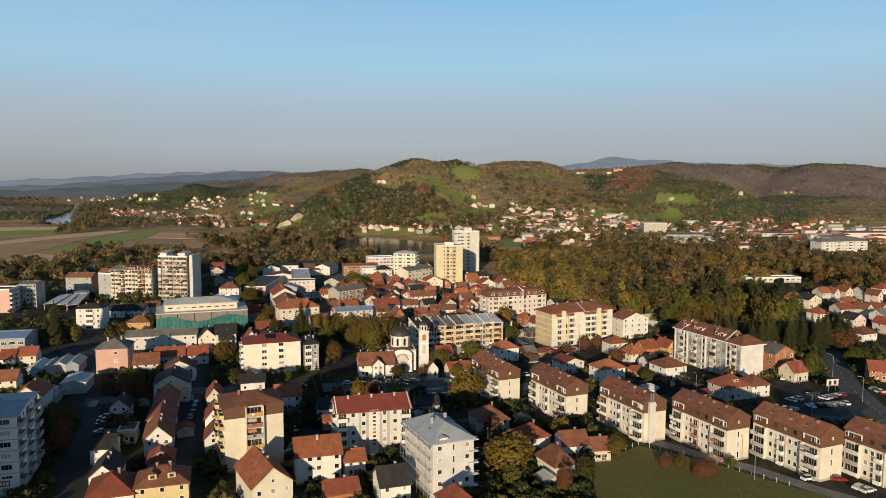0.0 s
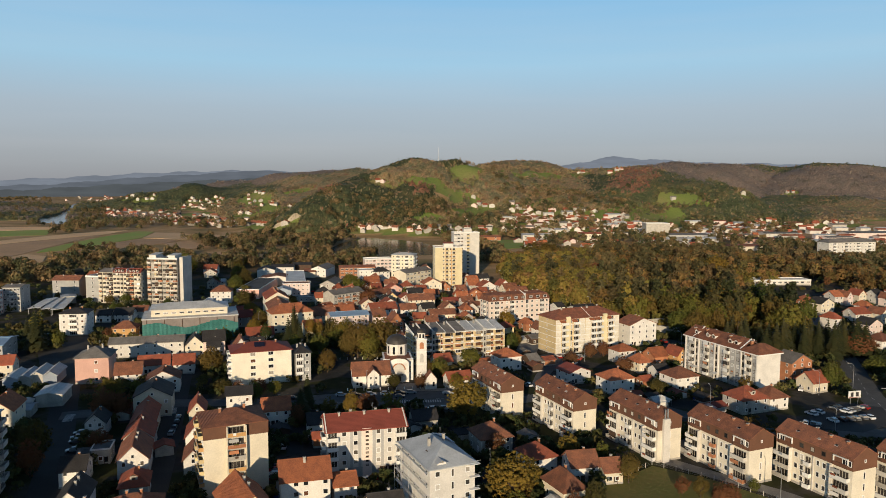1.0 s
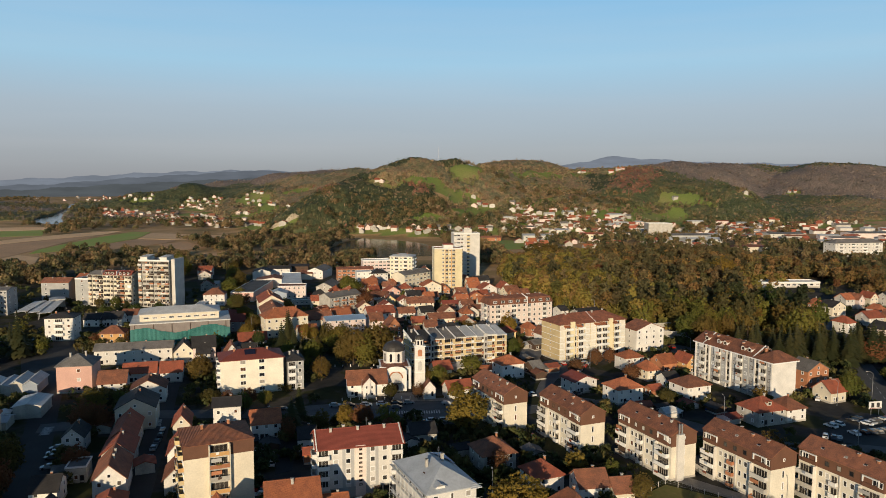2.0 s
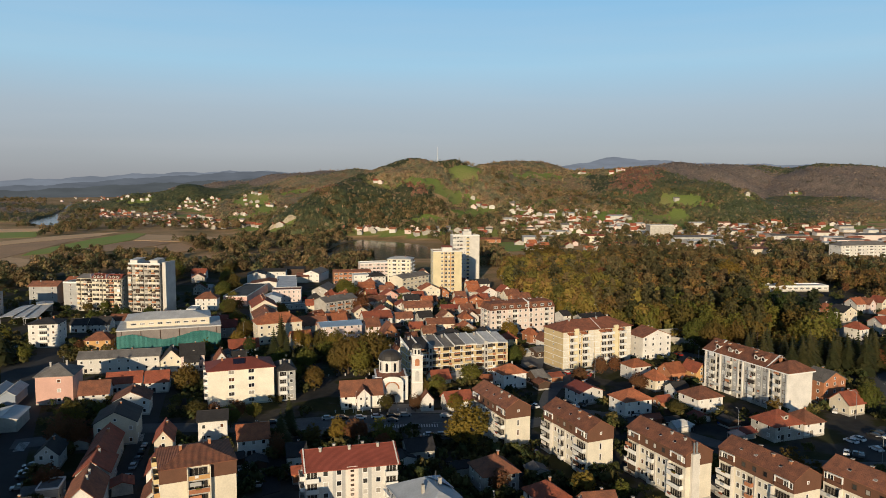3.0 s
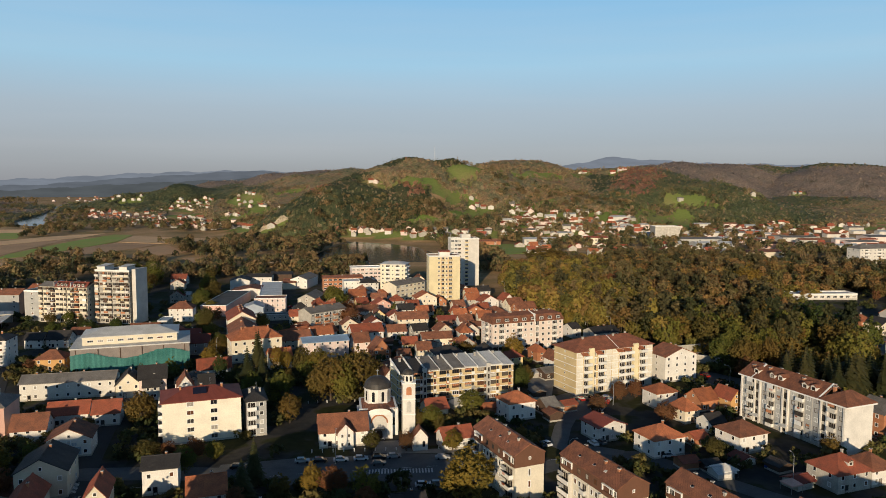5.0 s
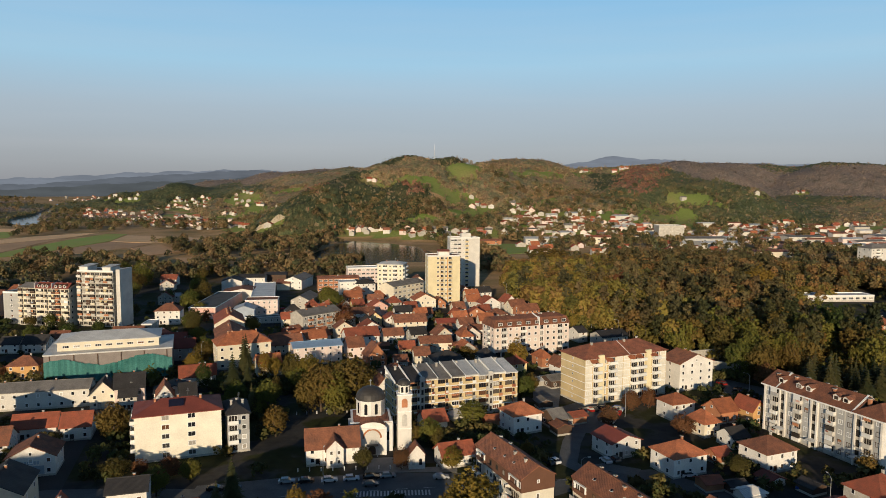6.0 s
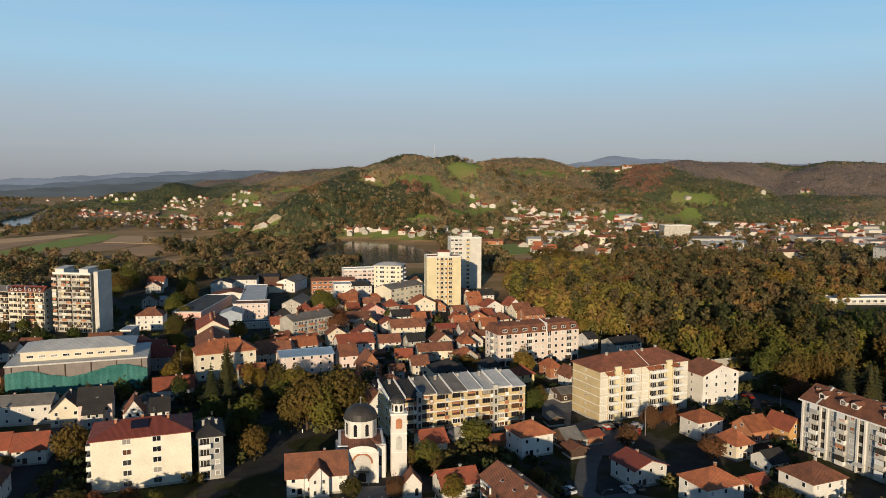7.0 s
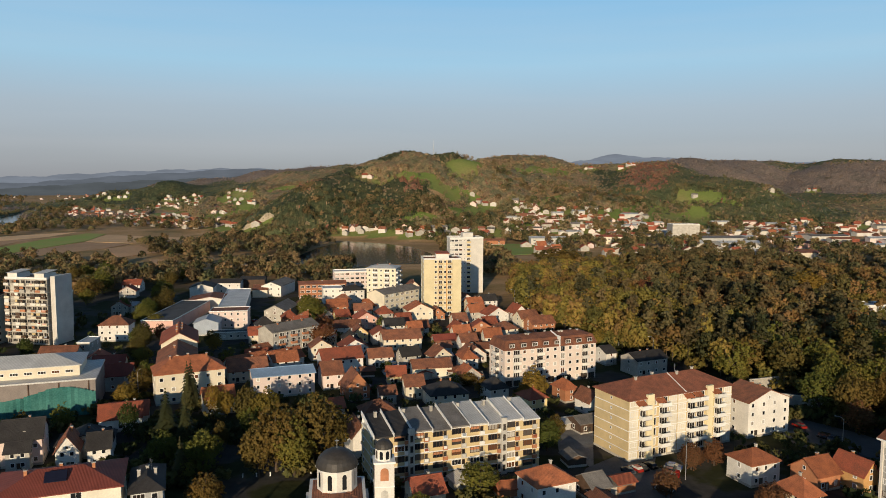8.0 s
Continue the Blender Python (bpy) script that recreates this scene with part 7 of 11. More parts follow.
house(47.1, 520.9, 22, 10.0, 9, 4.8, 8, "brown", "cream", "gable", "x", 1)
house(52.0, 508.4, 22, 12.5, 9, 4.6, 7.5, "brown", "brick", "gable", "x", 1)
house(33.8, 496.8, 22, 10.2, 9, 4.6, 7.5, "brown", "cream", "hip", "x", 1)
house(12.9, 488.5, 16, 7.8, 8, 4.4, 7.5, "orange", "cream", "gable", "x", 1)
house(12.8, 518.4, 16, 7.0, 9, 4.4, 7.5, "brown", "cream", "gable", "x", 1)
house(15.4, 472.4, 16, 7.3, 8, 4.4, 7, "brown", "white", "gable", "x", 1)
house(14.3, 442.4, 16, 6.4, 8, 4.4, 7.5, "orange", "white", "hip", "x", 1)
house(5.2, 478.0, 14, 9.8, 7, 3.6, 5.5, "maroon", "dirty", "gable", "x", 0)
house(5.0, 464.4, 14, 5.6, 7, 3.6, 5.5, "brown", "white", "gable", "x", 0)
house(21.2, 461.3, 14, 5.0, 7, 3.8, 5.5, "brown", "white", "gable", "x", 0)
house(-36.0, 416.1, 20, 7.2, 10, 5.6, 9, "brown", "rose", "gable", "x", 1)
house(-25.7, 402.6, 20, 8.2, 9, 4.6, 9.5, "brown", "brick", "gable", "y", 1)
house(-5.8, 403.6, 12, 6.4, 8, 4.8, 7.5, "brown", "cream", "gable", "x", 1)
house(5.2, 394.9, 16, 12.6, 11, 4.8, 8, "dark", "cream", "hip", "x", 2)
house(-15.7, 377.4, 18, 10.4, 9, 3.8, 7, "brown", "white", "hip", "x", 1)
house(-14.4, 397.4, 14, 5.3, 7, 3.6, 5.5, "brown", "dirty", "gable", "x", 0)
house(-29.7, 381.8, 20, 5.0, 8, 4, 6, "red", "dirty", "gable", "x", 0)
house(-18.9, 351.0, 20, 5.0, 10, 6.6, 9.5, "brown", "white", "gable", "y", 1)
house(-82.0, 546.6, -6, 11.6, 22, 5.6, 8.5, "grey", "dirty", "gable", "y", 0)
house(-57.4, 437.8, 24, 9.5, 8, 4.6, 7.5, "orange", "white", "gable", "x", 1)
house(-68.4, 424.8, 22, 13.9, 9, 4.6, 8, "brown", "cream", "gable", "x", 1)
house(-51.6, 408.0, 20, 20.7, 11, 7.6, 9, "blue", "rose", "gable", "x", 0)
house(-91.7, 371.4, 20, 11.6, 8, 4.2, 7.5, "red", "white", "gable", "x", 1)
house(-92.9, 343.6, 20, 5.4, 9, 5.2, 9, "brown", "white", "gable", "y", 1)
house(-85.6, 345.2, 20, 5.4, 8, 5.0, 8, "dark", "white", "gable", "x", 1)
house(-106.0, 346.5, 20, 9.5, 10, 7.2, 11, "dark", "rose", "gable", "x", 1)
house(39.1, 325.2, 24, 5.0, 8, 3.4, 5.5, "grey", "wood", "gable", "x", 0)
house(46.3, 370.3, 24, 7.1, 7, 3.2, 4.5, "grey", "wood", "gable", "x", 0)
house(45.7, 400.2, 24, 5.0, 8, 4.4, 7, "orange", "brick", "hip", "x", 1)
house(51.0, 386.5, 24, 5.0, 8, 4.6, 7.5, "brown", "white", "gable", "y", 1)
house(82.2, 434.4, 24, 14.3, 10, 6, 8, "dark", "dirty", "gable", "x", 2)
house(70.1, 448.1, 24, 5.0, 9, 5, 7, "dark", "white", "gable", "x", 0)
house(-22.5, 608.3, 14, 8.6, 9, 6, 9, "brown", "white", "gable", "y", 1)
house(-13.6, 612.0, 14, 8.5, 11, 7.5, 11, "brown", "cream", "gable", "y", 1)
house(-35.8, 559.8, 14, 6.8, 9, 5, 8, "orange", "white", "gable", "x", 1)

def old_quarter(count, seed):
    """Small tiled houses crowded between the larger ones."""
    rng = random.Random(seed)
    made = 0
    for _ in range(4000):
        if made == count:
            break
        y = rng.uniform(385, 575)
        x = rng.uniform(-78, 34) - 0.05 * (y - 400)
        w, d = rng.uniform(6.5, 9.5), rng.uniform(6, 8.5)
        r = 0.55 * math.hypot(w, d)
        if any((x - a) ** 2 + (y - b) ** 2 < (0.8 * (c + r)) ** 2 for a, b, c in FOOT):
            continue
        e = rng.choice((3.2, 3.4, 5.2, 5.6))
        house(x, y, rng.choice((10, 16, 22, 26)), w, d, e, e + rng.uniform(2.6, 3.4), rng.choice(("red", "orange", "brown", "brown", "red", "dark")), rng.choice(("pale", "cream", "white", "dirty", "yellow", "brick", "dirty")),
              rng.choice(("gable", "gable", "hip")), rng.choice("xy"), 1, pitch=4.5)
        made += 1


old_quarter(34, 77)

# the quarter on the rise by the road
house(222.6, 453.7, 20, 8.8, 9, 5.6, 8.5, "orange", "brick", "hip", "x", 1)
house(228.9, 446.3, 24, 11.3, 9, 5.6, 8.5, "dark", "cream", "gable", "y", 1)
house(247.7, 467.5, 16, 6.6, 9, 5.6, 8.5, "orange", "pale", "gable", "x", 1)
house(254.3, 467.6, 20, 5.0, 9, 5.6, 8.5, "brown", "rose", "gable", "y", 1)
house(213.1, 405.5, 24, 6.4, 9, 5.6, 8.5, "red", "white", "hip", "x", 1)
house(265.8, 473.4, 16, 5.9, 9, 5.6, 8.5, "red", "cream", "gable", "y", 1)
house(277.1, 473.7, 20, 5.4, 9, 5.6, 8.5, "dark", "pale", "gable", "x", 1)
house(279.3, 462.9, 24, 5.0, 9, 5.6, 8.5, "brown", "rose", "gable", "y", 1)
house(297.4, 485.5, 16, 6.9, 9, 5.6, 8.5, "red", "white", "hip", "x", 1)
house(255.9, 419.1, 20, 6.5, 9, 5.6, 8.5, "red", "cream", "gable", "y", 1)
house(246.2, 400.8, 24, 6.6, 9, 5.6, 8.5, "grey", "pale", "gable", "x", 1)
house(234.9, 378.9, 16, 6.1, 9, 5.6, 8.5, "red", "rose", "gable", "y", 1)
house(249.1, 437.1, 20, 5.0, 9, 5.6, 8.5, "orange", "white", "hip", "x", 1)
house(246.8, 418.9, 24, 6.8, 9, 5.6, 8.5, "brown", "cream", "gable", "y", 1)
house(234.4, 418.6, 16, 10.4, 9, 5.6, 8.5, "red", "pale", "gable", "x", 1)
house(225.1, 391.1, 20, 9.4, 9, 5.6, 8.5, "dark", "rose", "gable", "y", 1)
house(209.9, 355.9, 24, 10.0, 9, 5.6, 8.5, "brown", "white", "hip", "x", 1)
house(180.2, 290.3, -20, 10.5, 9, 4.5, 7.5, "red", "brick", "gable", "x", 1)
# trees of the town
tree(18.2, 189.6, 13, "gold", 5.9)
tree(9.0, 253.1, 14, "gold", 6.9)
tree(-38.2, 338.9, 17, "olive", 6.4)
tree(-28.2, 344.1, 18, "olive", 6.8)
tree(-33.2, 336.7, 15, "green", 5.6)
tree(-41.8, 335.5, 14, "olive", 5.1)
tree(-68.0, 382.9, 10, "gold", 3.0)
tree(-63.4, 380.8, 9, "gold", 2.9)
tree(-55.5, 376.4, 12, "olive", 3.8)
tree(-48.8, 372.2, 12, "gold", 3.7)
tree(-77.2, 390.1, 16, "fir", 3.2)
tree(-74.6, 361.7, 15, "fir", 4.1)
tree(-68.4, 359.4, 13, "fir", 3.3)
tree(-48.0, 314.0, 10, "olive", 4.3)
tree(-55.3, 334.9, 12, "green", 4.1)
tree(-59.5, 330.8, 12, "fir", 3.2)
tree(-66.6, 338.6, 11, "green", 4.1)
tree(-98.9, 391.4, 8, "gold", 4.5)
tree(-126.3, 472.8, 12, "olive", 5.0)
tree(-146.8, 545.9, 12, "olive", 6.6)
tree(-215.7, 627.0, 16, "green", 7.8)
tree(-214.0, 604.1, 14, "olive", 7.5)
tree(-170.2, 459.3, 8, "green", 3.6)
tree(-180.8, 450.9, 8, "green", 3.8)
tree(-197.5, 447.5, 8, "green", 3.8)
tree(-169.0, 375.7, 6, "russet", 2.8)
tree(-95.5, 310.1, 12, "olive", 5.2)
tree(-69.0, 552.9, 12, "green", 6.4)
tree(-62.3, 531.7, 11, "green", 6.1)
tree(-48.0, 474.2, 12, "russet", 4.7)
tree(13.4, 415.9, 5, "olive", 3.5)
tree(33.9, 391.3, 13, "gold", 5.0)
tree(32.7, 353.4, 9, "green", 3.7)
tree(36.1, 360.1, 8, "olive", 3.1)
tree(12.9, 324.9, 8, "green", 4.3)
tree(67.9, 340.3, 7, "russet", 3.1)
tree(74.7, 342.8, 7, "russet", 3.2)
tree(77.5, 315.9, 7, "russet", 3.8)
tree(81.9, 284.7, 6, "olive", 2.8)
tree(144.6, 392.3, 10, "russet", 4.5)
tree(-117.9, 267.7, 10, "gold", 4.2)
tree(-113.2, 252.8, 11, "russet", 4.6)
tree(-108.4, 254.1, 9, "russet", 4.0)
tree(-189.9, 348.1, 22, "fir", 6.0)
tree(-204.7, 366.8, 13, "fir", 3.4)
tree(-190.0, 354.4, 13, "fir", 3.3)
tree(-99.9, 221.2, 8, "russet", 3.6)
tree(-116.0, 216.4, 12, "olive", 4.2)
tree(-111.0, 204.6, 11, "russet", 3.7)
tree(-31.0, 259.2, 8, "gold", 2.9)
tree(-25.3, 257.8, 8, "russet", 4.2)
tree(-18.4, 288.6, 6.5, "olive", 2.8)
tree(-8.2, 288.9, 6.5, "russet", 2.2)
tree(5.6, 289.4, 6.5, "gold", 3.4)
tree(-1.1, 307.6, 8, "green", 3.6)
tree(194.0, 345.3, 11, "russet", 7.6)
tree(183.2, 313.6, 8, "green", 5.4)
tree(151.5, 290.0, 11, "green", 4.5)
tree(62.3, 195.3, 5, "russet", 1.7)
tree(66.4, 193.5, 6, "olive", 2.0)
tree(72.0, 188.3, 6, "russet", 2.7)
tree(69.7, 188.6, 6, "russet", 2.2)
tree(81.2, 196.3, 4, "green", 1.5)
tree(50.2, 202.2, 8, "olive", 2.7)
tree(37.5, 184.3, 9, "olive", 2.5)
tree(31.5, 179.4, 8, "russet", 2.1)
tree(21.1, 190.5, 7, "russet", 2.1)
tree(15.8, 221.6, 7, "russet", 3.0)
tree(-47.3, 265.3, 13, "fir", 3.7)
tree(-47.2, 253.0, 12, "fir", 3.6)
tree(-46.8, 245.4, 8, "russet", 2.9)
tree(-68.0, 271.7, 8, "green", 3.2)
tree(206.2, 556.0, 17, "gold", 9.9)
tree(118.6, 557.4, 17, "russet", 7.9)
tree(103.4, 540.5, 16, "gold", 5.1)
tree(100.8, 757.5, 18, "olive", 16.6)
tree(-82.7, 281.1, 6, "olive", 3.6)
tree(-76.9, 283.7, 5, "russet", 2.2)
tree(-68.8, 282.7, 6, "russet", 3.2)
tree(-62.6, 281.2, 6, "green", 2.9)
tree(-56.0, 351.4, 9, "olive", 2.2)
tree(-85.7, 362.4, 11, "green", 2.4)
tree(-98.8, 403.8, 10, "olive", 3.8)
tree(-5.9, 306.4, 8, "olive", 2.5)
tree(-77.7, 388.1, 16, "fir", 3.0)
tree(18.1, 401.3, 7, "olive", 2.8)
tree(56.3, 324.0, 7, "russet", 3.2)
tree(68.0, 340.4, 7, "russet", 2.8)
tree(-156.2, 555.5, 10, "olive", 4.2)
tree(-166.4, 591.6, 10, "gold", 4)
tree(-136.8, 511.5, 9, "green", 4)
tree(-131.0, 478.4, 9, "green", 4)
tree(-122.5, 456.5, 9, "olive", 3.8)
tree(-224.3, 635.0, 13, "olive", 5)
tree(-256.0, 688.1, 12, "green", 5)
tree(-183.6, 660.2, 11, "olive", 5)
tree(-185.8, 688.1, 10, "green", 4.5)
tree(-177.6, 694.1, 10, "olive", 4.4)
tree(-241.5, 688.1, 14, "green", 6)
tree(-256.9, 673.8, 13, "olive", 6)
tree(-114.6, 443.2, 8, "green", 3.6)
tree(-103.0, 417.8, 9, "green", 4)
tree(-170.7, 555.5, 10, "green", 4)
tree(-203.8, 582.0, 10, "green", 4)
tree(-70.4, 564.0, 10, "green", 4.5)
tree(-63.0, 539.7, 9, "olive", 4)
tree(-60.0, 511.5, 9, "green", 4)
tree(-51.9, 498.9, 11, "russet", 5)
for tx, ty, th, kind, tr in ((-166.0, 600.0, 14, "green", 5.6), (-160.0, 578.0, 15, "green", 5.2), (-152.5, 566.0, 14, "olive", 5.0), (-146.0, 520.0, 11, "green", 4.6), (-150.0, 536.0, 12, "green", 4.8), (-97.5, 476.0, 8, "olive", 3.6), (-94.0, 468.0, 7, "gold", 3.0), (-214.0, 476.0, 7, "olive", 3.0), (-205.0, 478.5, 8, "green", 3.4), (-196.0, 474.0, 8, "fir", 3.2)):
    tree(tx, ty, th, kind, tr)
# sheds and lean-tos between the houses
house(8.2, 429.6, 20, 5.0, 5, 2.6, 3.5, "brown", "dirty", "gable", "x", 0, glazed=False, name="shed", group="workshops and sheds")
house(-13.4, 426.5, 24, 5.0, 5, 2.3000000000000003, 3.2, "sheet", "dirty", "gable", "y", 0, glazed=False, name="shed", group="workshops and sheds")
house(-24.2, 430.5, 14, 5.0, 5, 2.3000000000000003, 3.2, "brown", "wood", "gable", "x", 0, glazed=False, name="shed", group="workshops and sheds")
house(-12.2, 452.5, 20, 5.0, 5, 2.5, 3.4, "grey", "white", "gable", "y", 0, glazed=False, name="shed", group="workshops and sheds")
house(-34.7, 479.9, 24, 5.0, 5, 2.3000000000000003, 3.2, "red", "dirty", "gable", "x", 0, glazed=False, name="shed", group="workshops and sheds")
house(23.6, 479.7, 14, 5.0, 5, 2.5, 3.4, "brown", "wood", "gable", "y", 0, glazed=False, name="shed", group="workshops and sheds")
house(5.6, 454.4, 20, 5.0, 5, 2.1, 3, "sheet", "dirty", "gable", "x", 0, glazed=False, name="shed", group="workshops and sheds")
house(52.2, 480.9, 24, 5.0, 5, 2.3000000000000003, 3.2, "brown", "dirty", "gable", "y", 0, glazed=False, name="shed", group="workshops and sheds")
house(16.3, 423.5, 14, 5.0, 5, 2.1, 3, "grey", "wood", "gable", "x", 0, glazed=False, name="shed", group="workshops and sheds")
house(-2.6, 426.6, 20, 5.0, 5, 2.3000000000000003, 3.2, "red", "dirty", "gable", "y", 0, glazed=False, name="shed", group="workshops and sheds")
house(40.6, 372.2, 24, 5.0, 5, 2.1, 3, "sheet", "dirty", "gable", "x", 0, glazed=False, name="shed", group="workshops and sheds")
house(38.4, 344.4, 14, 5.0, 5, 2.3000000000000003, 3.2, "grey", "wood", "gable", "y", 0, glazed=False, name="shed", group="workshops and sheds")
house(45.2, 328.1, 20, 5.0, 5, 2.3000000000000003, 3.2, "grey", "dirty", "gable", "x", 0, glazed=False, name="shed", group="workshops and sheds")
house(8.7, 329.9, 24, 5.0, 5, 2.1, 3, "sheet", "dirty", "gable", "y", 0, glazed=False, name="shed", group="workshops and sheds")
house(19.0, 325.3, 14, 5.0, 5, 2.5, 3.4, "orange", "brick", "gable", "x", 0, glazed=False, name="shed", group="workshops and sheds")
house(40.1, 318.2, 20, 5.0, 5, 2.7, 3.6, "brown", "wood", "gable", "y", 0, glazed=False, name="shed", group="workshops and sheds")
house(46.7, 328.3, 24, 5.0, 5, 2.7, 3.6, "red", "brick", "gable", "x", 0, glazed=False, name="shed", group="workshops and sheds")
house(66.1, 294.2, 14, 5.0, 5, 2.1, 3, "sheet", "white", "gable", "y", 0, glazed=False, name="shed", group="workshops and sheds")
house(77.2, 275.7, 20, 5.0, 5, 1.9, 2.8, "dark", "wood", "gable", "x", 0, glazed=False, name="shed", group="workshops and sheds")
house(96.5, 275.3, 24, 5.0, 5, 2.1, 3, "dark", "wood", "gable", "y", 0, glazed=False, name="shed", group="workshops and sheds")
house(78.5, 270.6, 14, 5.0, 5, 1.9, 2.8, "sheet", "white", "gable", "x", 0, glazed=False, name="shed", group="workshops and sheds")
house(88.6, 280.8, 20, 5.0, 5, 1.7000000000000002, 2.6, "maroon", "white", "gable", "y", 0, glazed=False, name="shed", group="workshops and sheds")
house(96.6, 264.5, 24, 5.9, 5, 2.1, 3, "maroon", "dirty", "gable", "x", 0, glazed=False, name="shed", group="workshops and sheds")
house(27.0, 232.6, 14, 5.0, 5, 2.5, 3.4, "grey", "dirty", "gable", "y", 0, glazed=False, name="shed", group="workshops and sheds")
house(6.0, 234.7, 20, 5.0, 5, 2.7, 3.6, "dark", "dirty", "gable", "x", 0, glazed=False, name="shed", group="workshops and sheds")
house(-9.8, 241.3, 24, 5.0, 5, 2.5, 3.4, "dark", "white", "gable", "y", 0, glazed=False, name="shed", group="workshops and sheds")
house(-31.4, 226.9, 14, 5.0, 5, 2.3000000000000003, 3.2, "brown", "dirty", "gable", "x", 0, glazed=False, name="shed", group="workshops and sheds")
house(-50.7, 237.8, 20, 5.0, 5, 2.5, 3.4, "dark", "wood", "gable", "y", 0, glazed=False, name="shed", group="workshops and sheds")
house(-58.1, 240.8, 24, 5.0, 5, 2.5, 3.4, "dark", "wood", "gable", "x", 0, glazed=False, name="shed", group="workshops and sheds")
house(-107.9, 254.0, 14, 5.0, 5, 2.3000000000000003, 3.2, "brown", "dirty", "gable", "y", 0, glazed=False, name="shed", group="workshops and sheds")
house(-101.8, 218.2, 20, 5.0, 5, 2.3000000000000003, 3.2, "grey", "dirty", "gable", "x", 0, glazed=False, name="shed", group="workshops and sheds")
house(-81.6, 222.5, 24, 5.0, 5, 2.7, 3.6, "red", "dirty", "gable", "y", 0, glazed=False, name="shed", group="workshops and sheds")
house(-106.3, 260.5, 14, 5.0, 5, 2.5, 3.4, "red", "dirty", "gable", "x", 0, glazed=False, name="shed", group="workshops and sheds")
house(-23.8, 229.3, 20, 5.0, 5, 2.1, 3, "dark", "white", "gable", "y", 0, glazed=False, name="shed", group="workshops and sheds")
house(56.3, 235.9, 24, 5.0, 5, 2.5, 3.4, "brown", "wood", "gable", "x", 0, glazed=False, name="shed", group="workshops and sheds")
house(74.1, 223.6, 14, 5.0, 5, 2.5, 3.4, "dark", "white", "gable", "y", 0, glazed=False, name="shed", group="workshops and sheds")
house(96.2, 211.5, 20, 5.0, 5, 2.7, 3.6, "dark", "white", "gable", "x", 0, glazed=False, name="shed", group="workshops and sheds")
house(28.5, 185.7, 24, 5.0, 5, 2.1, 3, "sheet", "dirty", "gable", "y", 0, glazed=False, name="shed", group="workshops and sheds")
house(71.3, 277.2, 14, 5.0, 5, 2.3000000000000003, 3.2, "red", "brick", "gable", "x", 0, glazed=False, name="shed", group="workshops and sheds")
house(124.8, 216.2, 20, 5.4, 5, 2.9, 3.8, "dark", "white", "gable", "y", 0, glazed=False, name="shed", group="workshops and sheds")

# ---- far villages ----
far_house(539, 912, -8, 9, 8, 5.3, 7.2, "grey", "pale", "x")
far_house(562, 927, -20, 12, 8, 5.8, 7.9, "brown", "white", "x")
far_house(521, 935, -8, 9, 7, 5.6, 7.4, "orange", "cream", "x")
far_house(518, 958, -8, 8, 9, 4.3, 7.4, "brown", "cream", "x")
far_house(587, 959, 12, 9, 9, 4.8, 7.4, "red", "pale", "x")
far_house(572, 962, 0, 7, 7, 4.6, 8.8, "red", "rose", "x")
far_house(559, 983, 12, 13, 7, 4.6, 8.9, "orange", "pale", "y")
far_house(592, 983, 0, 10, 8, 5.5, 7.9, "orange", "dirty", "y")
far_house(477, 998, 12, 11, 9, 4.4, 8.2, "grey", "cream", "y")
far_house(520, 999, -8, 8, 7, 5.1, 7.1, "red", "cream", "x")
far_house(497, 1012, -20, 8, 9, 5.8, 8.4, "red", "pale", "x")
far_house(403, 1031, 12, 12, 8, 5.1, 7.4, "orange", "rose", "y")
far_house(349, 1034, 0, 11, 9, 5.5, 7.6, "brown", "pale", "x")
far_house(561, 1034, -8, 9, 8, 4.6, 8.3, "brown", "cream", "y")
far_house(325, 1035, 0, 10, 8, 5.6, 9.0, "red", "dirty", "x")
far_house(-35, 1068, 25, 8, 9, 5.4, 7.1, "orange", "cream", "x")
far_house(-119, 1096, -8, 8, 7, 4.9, 7.2, "grey", "cream", "y")
far_house(488, 1041, 25, 8, 8, 4.8, 8.8, "grey", "pale", "y")
far_house(-7, 1068, -20, 8, 8, 5.1, 7.3, "red", "rose", "y")
far_house(-47, 1080, -20, 11, 7, 5.3, 7.6, "orange", "rose", "x")
far_house(-22, 1072, 25, 11, 7, 5.6, 7.8, "orange", "cream", "y")
far_house(423, 1044, -20, 11, 9, 5.1, 7.2, "red", "rose", "y")
far_house(-99, 1104, -8, 9, 8, 4.3, 7.4, "grey", "cream", "y")
far_house(-70, 1092, -20, 11, 7, 5.6, 8.5, "brown", "pale", "x")
far_house(12, 1072, 12, 10, 8, 4.2, 8.3, "grey", "cream", "x")
far_house(511, 1046, 12, 9, 9, 4.1, 8.0, "red", "rose", "x")
far_house(30, 1076, 12, 8, 9, 5.7, 7.8, "brown", "dirty", "x")
far_house(-34, 1084, 0, 9, 9, 4.2, 8.1, "red", "rose", "y")
far_house(-109, 1116, 12, 9, 9, 5.1, 8.0, "brown", "cream", "x")
far_house(352, 1053, 25, 10, 8, 4.4, 7.4, "red", "rose", "y")
far_house(-125, 1120, -20, 8, 7, 4.7, 7.4, "brown", "pale", "y")
far_house(577, 1055, 0, 9, 8, 4.4, 7.6, "brown", "cream", "x")
far_house(408, 1055, -8, 13, 9, 4.7, 7.5, "grey", "cream", "y")
far_house(120, 1092, 12, 9, 8, 4.1, 8.1, "orange", "dirty", "x")
far_house(423, 1056, 12, 8, 8, 4.4, 8.6, "orange", "rose", "y")
far_house(61, 1096, -20, 14, 8, 4.6, 8.5, "red", "rose", "x")
